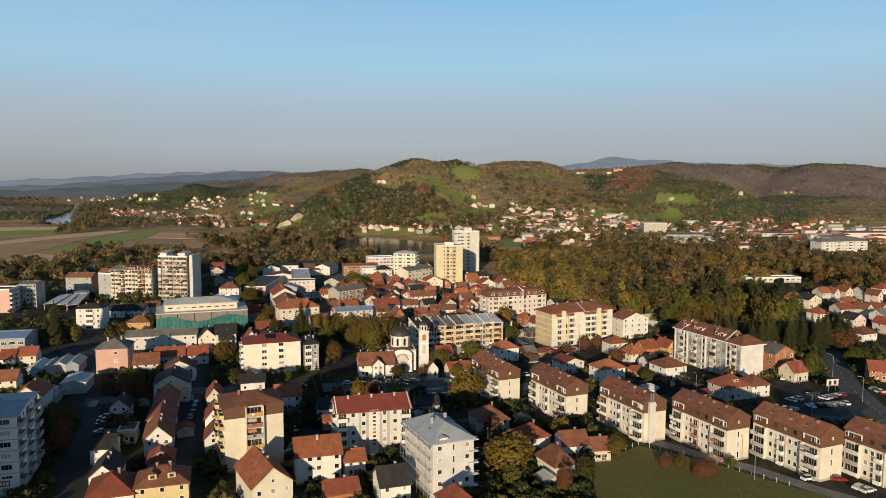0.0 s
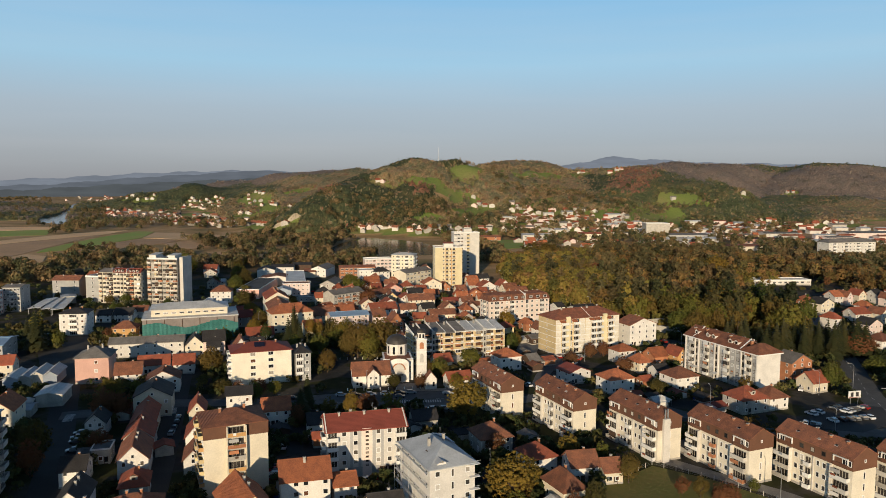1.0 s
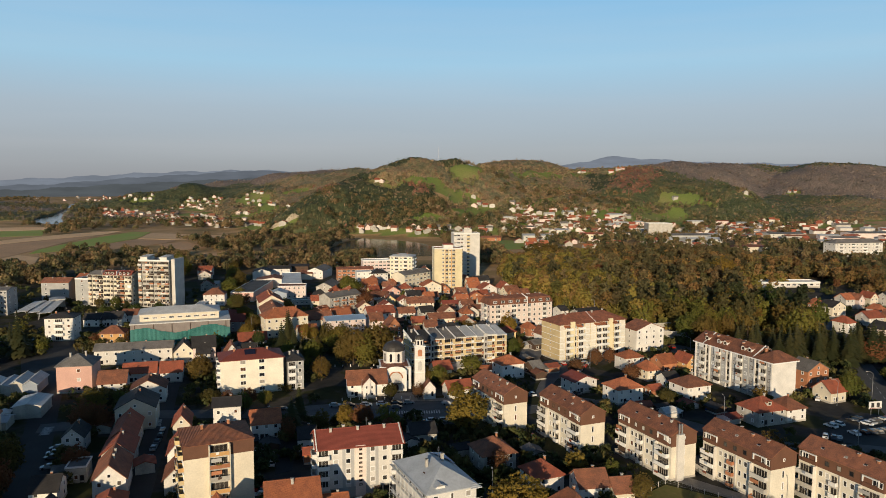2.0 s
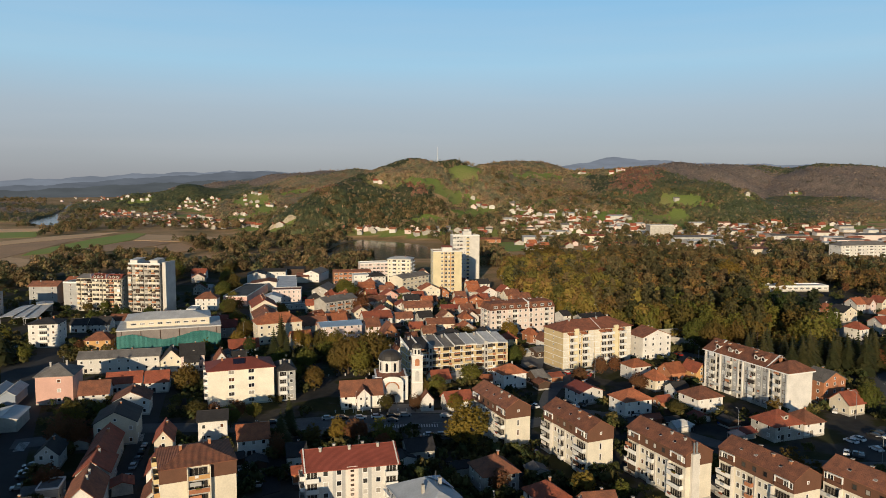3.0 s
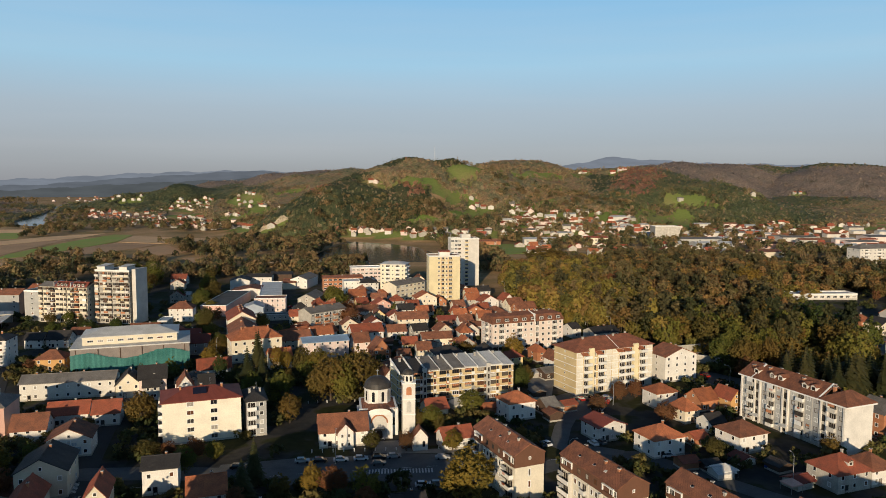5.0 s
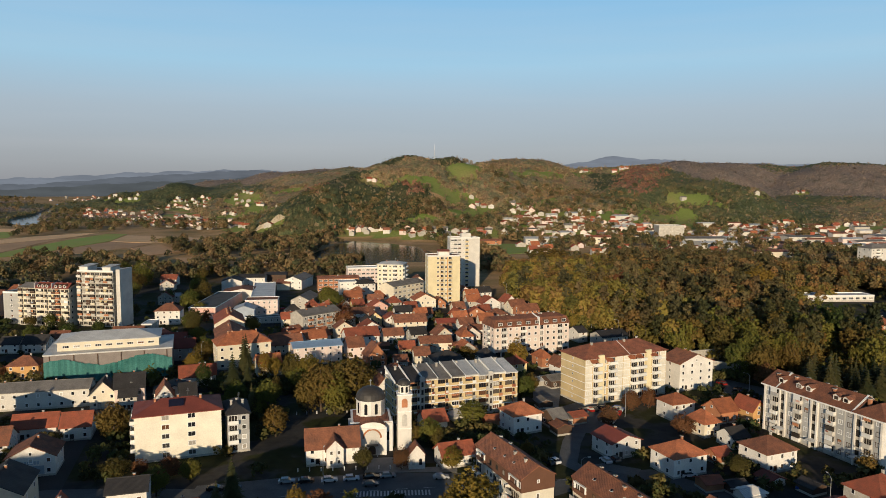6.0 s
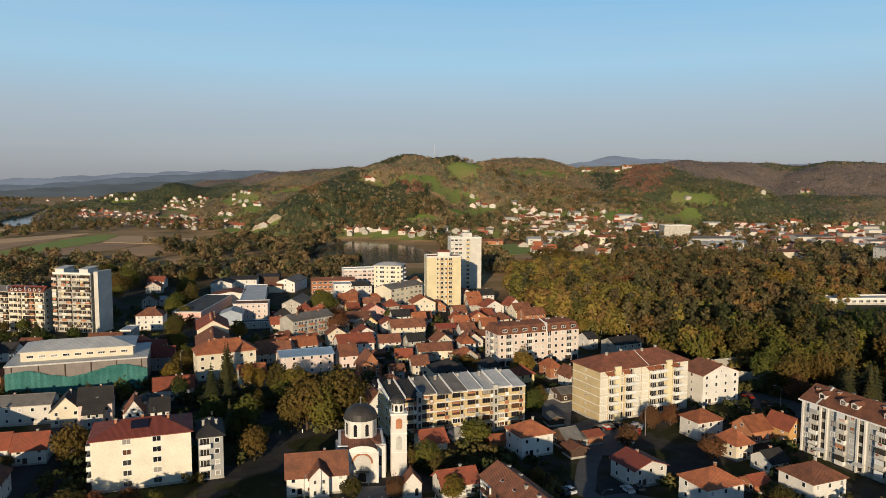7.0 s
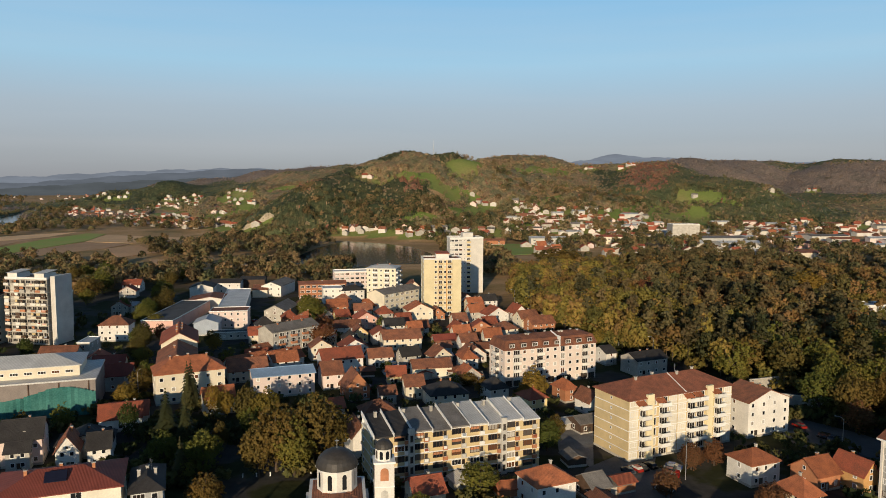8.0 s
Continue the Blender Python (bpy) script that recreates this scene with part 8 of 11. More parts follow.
far_house(552, 1058, 0, 11, 8, 5.0, 8.7, "orange", "rose", "y")
far_house(367, 1064, -8, 9, 8, 5.3, 9.0, "red", "pale", "y")
far_house(24, 1092, 0, 13, 9, 4.8, 8.1, "brown", "cream", "y")
far_house(480, 1065, -8, 11, 8, 4.3, 8.7, "grey", "pale", "y")
far_house(115, 1104, 12, 8, 7, 4.7, 7.4, "orange", "rose", "x")
far_house(646, 1067, -8, 9, 7, 5.2, 7.2, "red", "pale", "y")
far_house(38, 1100, -20, 10, 8, 5.2, 7.5, "brown", "pale", "x")
far_house(129, 1108, 12, 9, 7, 4.7, 8.4, "brown", "rose", "x")
far_house(71, 1112, 0, 10, 8, 5.6, 7.2, "grey", "cream", "x")
far_house(93, 1112, 0, 10, 9, 4.6, 8.5, "brown", "white", "y")
far_house(-243, 1132, -8, 13, 8, 5.6, 8.5, "red", "cream", "y")
far_house(59, 1116, 0, 10, 8, 4.7, 7.1, "brown", "cream", "x")
far_house(146, 1116, -8, 10, 8, 5.7, 8.7, "grey", "rose", "y")
far_house(412, 1080, 25, 9, 8, 5.7, 7.4, "brown", "rose", "x")
far_house(224, 1104, 0, 12, 7, 5.0, 8.3, "red", "cream", "y")
far_house(113, 1120, -20, 7, 9, 4.2, 7.0, "red", "cream", "y")
far_house(210, 1108, -20, 11, 7, 5.2, 7.8, "red", "white", "y")
far_house(72, 1124, 0, 12, 7, 5.4, 7.8, "red", "dirty", "y")
far_house(465, 1085, -8, 9, 9, 4.6, 7.5, "orange", "cream", "x")
far_house(238, 1112, 25, 11, 7, 5.2, 7.5, "red", "white", "y")
far_house(-287, 1184, -8, 9, 7, 5.0, 7.5, "red", "cream", "x")
far_house(168, 1120, -20, 13, 7, 4.8, 8.1, "brown", "cream", "y")
far_house(398, 1089, 25, 8, 7, 4.7, 9.0, "red", "pale", "y")
far_house(264, 1124, -8, 9, 8, 5.4, 7.0, "red", "dirty", "x")
far_house(571, 1091, 12, 9, 9, 4.1, 8.4, "brown", "dirty", "y")
far_house(181, 1124, -8, 12, 8, 5.0, 7.8, "grey", "white", "x")
far_house(-305, 1216, -8, 8, 8, 5.0, 8.5, "red", "cream", "x")
far_house(624, 1093, 0, 10, 8, 5.7, 7.0, "red", "rose", "y")
far_house(456, 1095, 0, 8, 8, 4.7, 7.9, "red", "white", "y")
far_house(436, 1095, 0, 10, 9, 5.3, 7.4, "red", "pale", "y")
far_house(144, 1136, -8, 12, 8, 5.1, 8.3, "red", "white", "y")
far_house(193, 1128, 0, 8, 7, 4.3, 8.0, "brown", "cream", "y")
far_house(279, 1140, -20, 10, 8, 5.5, 7.8, "grey", "cream", "y")
far_house(-276, 1236, -8, 7, 9, 4.1, 7.8, "red", "cream", "y")
far_house(158, 1140, 25, 12, 8, 5.1, 7.9, "red", "cream", "x")
far_house(113, 1148, -20, 9, 9, 4.2, 8.6, "red", "pale", "x")
far_house(235, 1140, 0, 10, 8, 4.2, 7.8, "brown", "cream", "x")
far_house(34, 1156, 12, 12, 8, 4.1, 8.1, "red", "rose", "y")
far_house(138, 1152, -20, 11, 8, 4.2, 8.8, "brown", "rose", "y")
far_house(211, 1140, -20, 10, 8, 4.5, 7.4, "red", "rose", "y")
far_house(625, 1109, 0, 9, 9, 4.4, 7.3, "brown", "pale", "y")
far_house(-360, 1380, -8, 9, 8, 4.4, 7.4, "grey", "pale", "y")
far_house(98, 1160, 25, 11, 9, 4.5, 7.6, "red", "rose", "y")
far_house(389, 1111, -20, 8, 7, 5.6, 7.8, "brown", "rose", "y")
far_house(190, 1144, -20, 9, 7, 5.6, 7.7, "brown", "rose", "y")
far_house(352, 1111, 0, 7, 8, 4.1, 8.8, "red", "pale", "x")
far_house(246, 1156, 12, 12, 9, 4.3, 7.0, "brown", "rose", "y")
far_house(366, 1115, 25, 10, 7, 4.8, 7.9, "grey", "rose", "x")
far_house(686, 1116, 12, 10, 8, 4.0, 7.1, "brown", "cream", "x")
far_house(268, 1172, -8, 9, 7, 5.4, 7.5, "red", "rose", "x")
far_house(428, 1117, -20, 10, 9, 4.1, 7.8, "red", "dirty", "y")
far_house(455, 1120, 12, 14, 8, 5.6, 8.1, "red", "pale", "x")
far_house(223, 1160, -20, 8, 8, 5.2, 7.1, "brown", "white", "y")
far_house(201, 1156, -8, 7, 8, 4.8, 9.0, "brown", "rose", "x")
far_house(389, 1123, -20, 9, 7, 5.1, 7.3, "brown", "dirty", "y")
far_house(590, 1124, 0, 10, 9, 4.5, 7.5, "brown", "rose", "y")
far_house(-382, 1340, 25, 11, 8, 4.6, 8.5, "brown", "pale", "y")
far_house(550, 1127, 12, 8, 8, 5.1, 7.8, "red", "cream", "x")
far_house(258, 1184, -20, 9, 8, 4.7, 8.9, "grey", "dirty", "y")
far_house(-388, 1296, 12, 12, 9, 5.3, 8.7, "brown", "pale", "x")
far_house(242, 1180, 12, 14, 8, 4.4, 7.5, "brown", "pale", "x")
far_house(-397, 1480, -8, 10, 8, 5.0, 7.6, "grey", "rose", "x")
far_house(493, 1134, 0, 8, 8, 4.1, 8.6, "brown", "pale", "x")
far_house(507, 1135, 12, 13, 8, 5.8, 8.0, "brown", "pale", "x")
far_house(136, 1180, 25, 8, 7, 5.5, 7.4, "orange", "cream", "y")
far_house(465, 1137, 0, 8, 8, 4.4, 8.4, "grey", "white", "x")
far_house(123, 1184, 0, 9, 7, 4.5, 7.5, "brown", "cream", "x")
far_house(213, 1172, 12, 12, 7, 5.7, 8.7, "grey", "pale", "y")
far_house(-337, 1616, -20, 11, 7, 5.7, 8.6, "orange", "white", "y")
far_house(656, 1168, -20, 14, 9, 4.1, 7.5, "brown", "cream", "y")
far_house(232, 1188, -20, 12, 9, 5.3, 7.7, "red", "rose", "y")
far_house(307, 1192, 0, 11, 8, 4.4, 8.8, "red", "rose", "x")
far_house(543, 1145, -8, 11, 8, 4.9, 8.9, "red", "dirty", "x")
far_house(194, 1176, 12, 14, 9, 4.7, 7.4, "grey", "pale", "x")
village_house(378, 1180, 0, 12, 8, 5.5, 8.4, "grey", "cream", "y")
village_house(168, 1180, 25, 9, 7, 5.8, 7.6, "red", "pale", "x")
village_house(281, 1208, 12, 10, 8, 4.4, 8.4, "red", "rose", "y")
village_house(595, 1180, -20, 10, 9, 4.2, 8.1, "red", "cream", "x")
village_house(443, 1184, 0, 10, 7, 4.9, 7.5, "brown", "dirty", "y")
village_house(473, 1176, -8, 11, 8, 5.1, 8.6, "orange", "pale", "x")
village_house(630, 1192, 25, 8, 8, 5.6, 8.1, "orange", "pale", "y")
village_house(217, 1192, 0, 10, 8, 5.6, 7.8, "red", "dirty", "x")
village_house(-411, 1424, 12, 9, 9, 4.2, 8.1, "brown", "rose", "y")
village_house(-116, 1316, 0, 9, 9, 4.1, 7.2, "red", "white", "x")
village_house(256, 1220, -20, 9, 7, 4.3, 8.5, "brown", "cream", "y")
village_house(501, 1180, 0, 10, 7, 5.4, 7.8, "brown", "pale", "x")
village_house(142, 1200, 25, 9, 8, 5.2, 8.7, "brown", "dirty", "x")
village_house(-106, 1308, -20, 9, 9, 4.9, 7.3, "brown", "rose", "y")
village_house(386, 1192, -20, 10, 9, 4.4, 7.6, "grey", "rose", "x")
village_house(490, 1188, 25, 8, 7, 4.2, 8.6, "red", "cream", "x")
village_house(274, 1220, 25, 11, 9, 5.7, 7.6, "orange", "rose", "y")
village_house(208, 1200, 25, 7, 8, 5.1, 7.3, "grey", "pale", "x")
village_house(317, 1200, 12, 9, 7, 4.7, 8.7, "red", "cream", "x")
village_house(422, 1204, 12, 7, 7, 5.7, 7.5, "red", "rose", "y")
village_house(56, 1280, -20, 11, 9, 4.6, 8.1, "red", "rose", "y")
village_house(608, 1212, 0, 7, 7, 5.6, 8.4, "red", "dirty", "x")
village_house(125, 1220, 12, 13, 7, 4.6, 8.7, "brown", "rose", "x")
village_house(554, 1200, 0, 12, 8, 5.1, 7.3, "brown", "pale", "x")
village_house(-420, 1436, -20, 13, 8, 5.7, 8.2, "grey", "rose", "x")
village_house(251, 1228, 25, 8, 8, 5.7, 8.3, "brown", "cream", "x")
village_house(476, 1208, 25, 8, 9, 4.7, 8.4, "red", "cream", "y")
village_house(143, 1216, 25, 13, 8, 5.7, 7.2, "red", "rose", "x")
village_house(-416, 1348, 12, 10, 8, 4.5, 7.9, "red", "rose", "y")
village_house(290, 1220, -20, 11, 8, 5.3, 7.4, "orange", "pale", "x")
village_house(171, 1208, 0, 11, 7, 5.1, 7.4, "red", "white", "y")
village_house(587, 1228, 25, 12, 9, 5.6, 7.9, "red", "cream", "x")
village_house(511, 1220, 12, 15, 8, 4.4, 8.7, "grey", "cream", "y")
village_house(277, 1232, 0, 9, 9, 5.6, 8.8, "grey", "rose", "x")
village_house(651, 1240, -20, 10, 8, 5.1, 8.0, "red", "rose", "y")
village_house(127, 1232, -20, 10, 7, 5.5, 8.2, "red", "dirty", "y")
village_house(65, 1296, -20, 8, 8, 5.7, 8.8, "brown", "cream", "x")
village_house(541, 1228, 25, 9, 7, 4.1, 7.2, "red", "rose", "y")
village_house(74, 1288, 25, 10, 7, 4.4, 7.2, "red", "dirty", "x")
village_house(210, 1228, 0, 11, 7, 5.7, 7.7, "red", "rose", "x")
village_house(194, 1228, 0, 9, 9, 4.6, 7.2, "brown", "dirty", "y")
village_house(144, 1232, 25, 12, 7, 4.1, 7.2, "red", "rose", "y")
village_house(615, 1248, -8, 12, 7, 5.8, 8.5, "red", "pale", "x")
village_house(441, 1228, 0, 8, 9, 5.4, 7.2, "brown", "cream", "x")
village_house(422, 1232, 0, 10, 7, 4.8, 8.8, "brown", "pale", "y")
village_house(577, 1248, -20, 13, 9, 5.3, 7.4, "grey", "pale", "y")
village_house(-428, 1320, 0, 9, 8, 5.2, 8.9, "red", "dirty", "x")
village_house(240, 1248, 0, 13, 8, 4.1, 7.1, "red", "pale", "x")
village_house(779, 1276, 0, 8, 7, 4.8, 7.3, "brown", "rose", "y")
village_house(154, 1244, 0, 9, 8, 5.3, 8.6, "brown", "pale", "y")
village_house(386, 1232, 25, 10, 7, 4.8, 8.7, "brown", "rose", "y")
village_house(313, 1224, -20, 14, 9, 4.2, 7.9, "red", "cream", "x")
village_house(87, 1288, 0, 11, 8, 5.3, 7.1, "brown", "white", "y")
village_house(-434, 1408, 0, 10, 7, 5.5, 7.0, "grey", "pale", "x")
village_house(301, 1228, 25, 10, 9, 4.7, 7.9, "grey", "dirty", "x")
village_house(537, 1248, 25, 8, 8, 4.9, 7.1, "red", "rose", "y")
village_house(637, 1264, -20, 13, 8, 4.9, 8.4, "brown", "rose", "x")
village_house(-440, 1480, 0, 12, 8, 4.8, 7.7, "red", "white", "y")
village_house(521, 1252, 25, 10, 7, 4.8, 7.6, "orange", "pale", "y")
village_house(508, 1252, 12, 9, 8, 4.4, 9.0, "brown", "cream", "x")
village_house(459, 1248, 0, 11, 7, 4.0, 8.1, "red", "cream", "y")
village_house(574, 1260, 12, 13, 8, 4.8, 8.3, "red", "cream", "x")
village_house(56, 1324, -8, 9, 9, 4.6, 7.4, "brown", "cream", "y")
village_house(436, 1244, -8, 12, 7, 4.0, 7.9, "brown", "pale", "y")
village_house(413, 1248, -20, 7, 8, 4.2, 8.8, "red", "rose", "x")
village_house(145, 1260, 12, 13, 8, 4.4, 8.1, "red", "pale", "y")
village_house(741, 1284, 25, 11, 8, 5.3, 7.7, "brown", "cream", "y")
village_house(277, 1248, 12, 11, 8, 4.8, 8.4, "red", "pale", "x")
village_house(478, 1264, 12, 13, 8, 5.1, 7.9, "brown", "dirty", "y")
village_house(266, 1256, -8, 10, 9, 4.2, 7.2, "brown", "rose", "y")
village_house(120, 1268, 0, 13, 7, 5.5, 8.7, "brown", "pale", "y")
village_house(515, 1264, 25, 12, 8, 5.1, 7.6, "brown", "rose", "y")
village_house(303, 1240, 25, 10, 9, 5.7, 7.3, "red", "pale", "y")
village_house(166, 1264, -8, 11, 8, 4.9, 7.2, "grey", "cream", "y")
village_house(582, 1276, 12, 9, 7, 4.5, 9.0, "grey", "cream", "x")
village_house(495, 1268, 12, 10, 9, 5.2, 8.4, "red", "pale", "y")
village_house(329, 1236, 12, 14, 8, 5.1, 7.2, "red", "pale", "y")
village_house(234, 1264, -20, 12, 8, 5.6, 8.4, "red", "dirty", "y")
village_house(537, 1276, 25, 8, 8, 5.2, 8.6, "red", "pale", "y")
village_house(-450, 1476, 0, 12, 8, 5.3, 7.6, "brown", "rose", "y")
village_house(503, 1276, 0, 8, 9, 4.4, 8.6, "red", "rose", "x")
village_house(189, 1268, -8, 11, 8, 4.0, 7.2, "red", "cream", "x")
village_house(486, 1280, -8, 10, 8, 4.9, 7.8, "red", "rose", "y")
village_house(-444, 1388, 25, 10, 8, 5.3, 8.6, "orange", "rose", "x")
village_house(154, 1284, -20, 12, 8, 4.7, 8.7, "red", "rose", "y")
village_house(131, 1284, 12, 8, 7, 5.1, 8.1, "brown", "cream", "y")
village_house(246, 1268, 12, 15, 9, 5.4, 8.1, "orange", "pale", "x")
village_house(153, 1296, 25, 9, 9, 4.2, 9.0, "brown", "dirty", "y")
village_house(307, 1260, 25, 12, 9, 5.8, 8.6, "red", "dirty", "y")
village_house(193, 1288, 25, 14, 7, 5.6, 7.5, "orange", "rose", "y")
village_house(569, 1308, 0, 8, 8, 5.7, 8.8, "brown", "white", "y")
village_house(320, 1272, 25, 10, 7, 5.3, 7.7, "grey", "cream", "x")
village_house(284, 1272, -8, 8, 8, 5.6, 8.6, "red", "rose", "x")
village_house(263, 1280, 0, 8, 7, 5.7, 8.8, "red", "dirty", "y")
village_house(590, 1320, -20, 10, 7, 5.0, 8.1, "red", "pale", "x")
village_house(317, 1284, 0, 12, 8, 4.3, 8.9, "brown", "dirty", "y")
village_house(-456, 1328, 0, 14, 9, 5.6, 7.7, "orange", "cream", "x")
village_house(296, 1288, -20, 12, 9, 4.7, 7.3, "brown", "rose", "x")
village_house(217, 1300, 0, 10, 9, 4.3, 8.0, "red", "pale", "x")
village_house(243, 1304, 0, 10, 8, 5.5, 7.0, "brown", "dirty", "x")
village_house(274, 1320, 12, 12, 8, 4.5, 7.2, "orange", "pale", "y")
village_house(251, 1320, -8, 15, 8, 4.2, 7.5, "grey", "pale", "x")
village_house(237, 1320, 25, 10, 8, 5.7, 7.4, "brown", "cream", "x")
village_house(-470, 1400, 0, 9, 8, 4.3, 7.7, "red", "white", "x")
village_house(-496, 1354, 0, 11, 8, 5.4, 7.6, "red", "white", "x")
village_house(449, 1424, 12, 11, 8, 5.6, 7.3, "grey", "cream", "x")
village_house(-471, 1440, 25, 10, 9, 4.3, 7.5, "orange", "pale", "x")
village_house(-460, 1492, 12, 9, 8, 5.1, 8.1, "grey", "white", "x")
village_house(-486, 1440, 12, 11, 8, 5.6, 7.6, "red", "cream", "x")
village_house(-500, 1420, -20, 11, 8, 4.9, 7.6, "brown", "rose", "x")
village_house(-488, 1484, -8, 14, 7, 5.5, 7.5, "brown", "rose", "y")
village_house(-465, 1508, 0, 9, 7, 5.3, 8.6, "red", "cream", "y")
village_house(-486, 1504, 12, 11, 8, 4.3, 8.5, "grey", "cream", "y")
village_house(-562, 1412, -20, 9, 8, 5.6, 7.9, "red", "pale", "x")
village_house(-519, 1488, 0, 9, 7, 4.4, 7.1, "brown", "pale", "x")
village_house(-529, 1472, -8, 10, 7, 5.5, 8.7, "brown", "rose", "y")
village_house(-508, 1524, 0, 10, 8, 5.2, 7.4, "brown", "pale", "x")
village_house(596, 1452, 0, 10, 8, 5.2, 8.3, "grey", "cream", "y")
village_house(-482, 1544, 0, 13, 9, 4.1, 7.9, "brown", "cream", "x")
village_house(-496, 1544, 12, 9, 8, 5.3, 8.1, "red", "cream", "y")
village_house(-513, 1548, -8, 7, 8, 4.3, 8.2, "brown", "rose", "y")
village_house(-531, 1560, 12, 8, 9, 5.5, 8.4, "red", "pale", "x")
village_house(-513, 1564, 25, 15, 8, 4.5, 8.8, "brown", "white", "y")
village_house(-560, 1544, 12, 9, 9, 4.5, 7.4, "red", "rose", "y")
village_house(-523, 1576, 12, 9, 8, 4.5, 7.3, "grey", "rose", "x")
village_house(-576, 1544, 25, 12, 7, 5.0, 8.6, "red", "rose", "x")
village_house(-565, 1568, 12, 10, 8, 5.0, 8.8, "grey", "pale", "y")
village_house(991, 2064, 0, 9, 8, 4.4, 7.5, "red", "cream", "x")
village_house(980, 2072, 25, 8, 8, 5.3, 8.4, "red", "dirty", "x")
village_house(-396, 1600, -8, 8, 8, 4.0, 7.7, "red", "rose", "y")
village_house(-451, 1936, -8, 8, 9, 5.6, 7.8, "red", "rose", "x")
village_house(-575, 1576, -20, 10, 9, 4.2, 8.3, "brown", "pale", "y")
village_house(-605, 1509, 12, 10, 7, 4.2, 8.6, "brown", "cream", "x")
village_house(-541, 1600, -20, 9, 9, 5.3, 7.7, "grey", "pale", "x")
village_house(-597, 1572, 12, 10, 9, 4.8, 8.2, "red", "rose", "y")
village_house(-591, 1612, 12, 10, 8, 4.2, 8.0, "red", "cream", "y")
village_house(-602, 1604, 0, 9, 9, 4.9, 8.2, "grey", "dirty", "x")
village_house(-487, 1952, 25, 12, 8, 5.8, 8.9, "red", "dirty", "y")
village_house(333, 1796, 0, 9, 8, 4.7, 7.3, "orange", "pale", "y")
village_house(345, 1804, 12, 12, 8, 4.0, 7.4, "red", "cream", "x")
village_house(-512, 1940, -8, 9, 7, 5.4, 7.5, "brown", "cream", "x")
village_house(-668, 1593, -8, 13, 8, 5.0, 7.1, "red", "rose", "x")
village_house(-619, 1624, 25, 8, 9, 5.8, 8.0, "red", "pale", "x")
village_house(-504, 1956, 25, 9, 8, 4.2, 9.0, "grey", "dirty", "y")
village_house(-697, 1621, 12, 15, 7, 4.4, 7.8, "red", "cream", "x")
village_house(-629, 1623, -20, 9, 8, 4.2, 7.9, "red", "rose", "y")
village_house(-607, 1656, -8, 9, 8, 5.6, 8.7, "brown", "cream", "x")
village_house(-732, 1629, -20, 12, 8, 5.0, 7.4, "brown", "rose", "y")
village_house(-702, 1635, -20, 10, 8, 4.3, 7.3, "orange", "pale", "y")
village_house(-715, 1643, 25, 10, 9, 5.4, 7.1, "brown", "dirty", "y")
village_house(-628, 1668, 25, 8, 8, 5.4, 8.4, "brown", "cream", "y")
village_house(-760, 1679, -8, 9, 8, 4.2, 7.7, "red", "pale", "x")
village_house(-810, 1687, 12, 12, 9, 4.6, 7.9, "red", "rose", "y")
village_house(-751, 1693, 25, 12, 7, 5.2, 7.7, "brown", "cream", "x")
village_house(-781, 1697, 25, 7, 8, 5.3, 8.1, "red", "rose", "x")
village_house(-739, 1732, 0, 10, 8, 5.3, 9.0, "orange", "pale", "x")
village_house(-711, 1738, -8, 10, 9, 4.9, 8.0, "grey", "rose", "x")
village_house(-710, 1776, 25, 12, 7, 5.5, 8.7, "orange", "dirty", "y")
village_house(-791, 1740, 25, 7, 8, 4.8, 8.9, "red", "rose", "y")
village_house(-746, 1772, -8, 11, 8, 4.4, 8.3, "red", "rose", "x")
village_house(399, 1746, -8, 13, 9, 4.0, 7.8, "red", "rose", "x")
village_house(-833, 1796, 12, 10, 8, 5.5, 7.3, "grey", "pale", "x")
village_house(417, 1754, 25, 9, 8, 5.3, 8.9, "orange", "pale", "x")
village_house(-791, 1844, 25, 13, 9, 5.1, 7.1, "brown", "dirty", "y")
village_house(-818, 1840, -8, 11, 9, 4.6, 8.8, "brown", "cream", "y")
village_house(431, 1766, 25, 10, 8, 4.4, 7.5, "orange", "rose", "x")
village_house(-814, 1868, 12, 8, 9, 4.4, 8.2, "red", "rose", "x")
village_house(-805, 1928, 25, 11, 8, 4.1, 7.2, "grey", "pale", "x")
village_house(-895, 1936, 25, 10, 7, 4.8, 8.5, "brown", "rose", "y")
village_house(-919, 1952, -20, 10, 9, 4.1, 8.9, "red", "cream", "y")
village_house(-881, 1952, 12, 8, 7, 4.1, 7.9, "red", "pale", "y")
village_house(-852, 1956, -20, 8, 8, 4.2, 8.8, "brown", "pale", "x")
village_house(-907, 1976, 0, 11, 8, 4.8, 8.2, "brown", "pale", "x")
village_house(-705, 1984, -20, 13, 8, 4.4, 8.3, "red", "cream", "x")
village_house(-654, 1972, 0, 8, 8, 4.2, 7.3, "brown", "rose", "y")
village_house(-716, 2020, 12, 8, 9, 5.2, 8.9, "brown", "pale", "y")
village_house(-685, 2004, 0, 12, 9, 5.4, 7.3, "red", "pale", "x")
village_house(-599, 1952, 12, 10, 9, 5.6, 8.6, "red", "white", "x")
village_house(-662, 2008, 0, 7, 9, 5.5, 7.9, "red", "pale", "y")
village_house(-624, 1984, 0, 12, 8, 5.4, 8.2, "brown", "white", "x")
village_house(-614, 2008, 12, 8, 7, 4.7, 8.2, "brown", "pale", "x")
village_house(-826, 2076, 0, 11, 8, 4.9, 8.3, "brown", "white", "y")
village_house(-654, 2052, -8, 14, 8, 4.8, 7.9, "brown", "pale", "y")
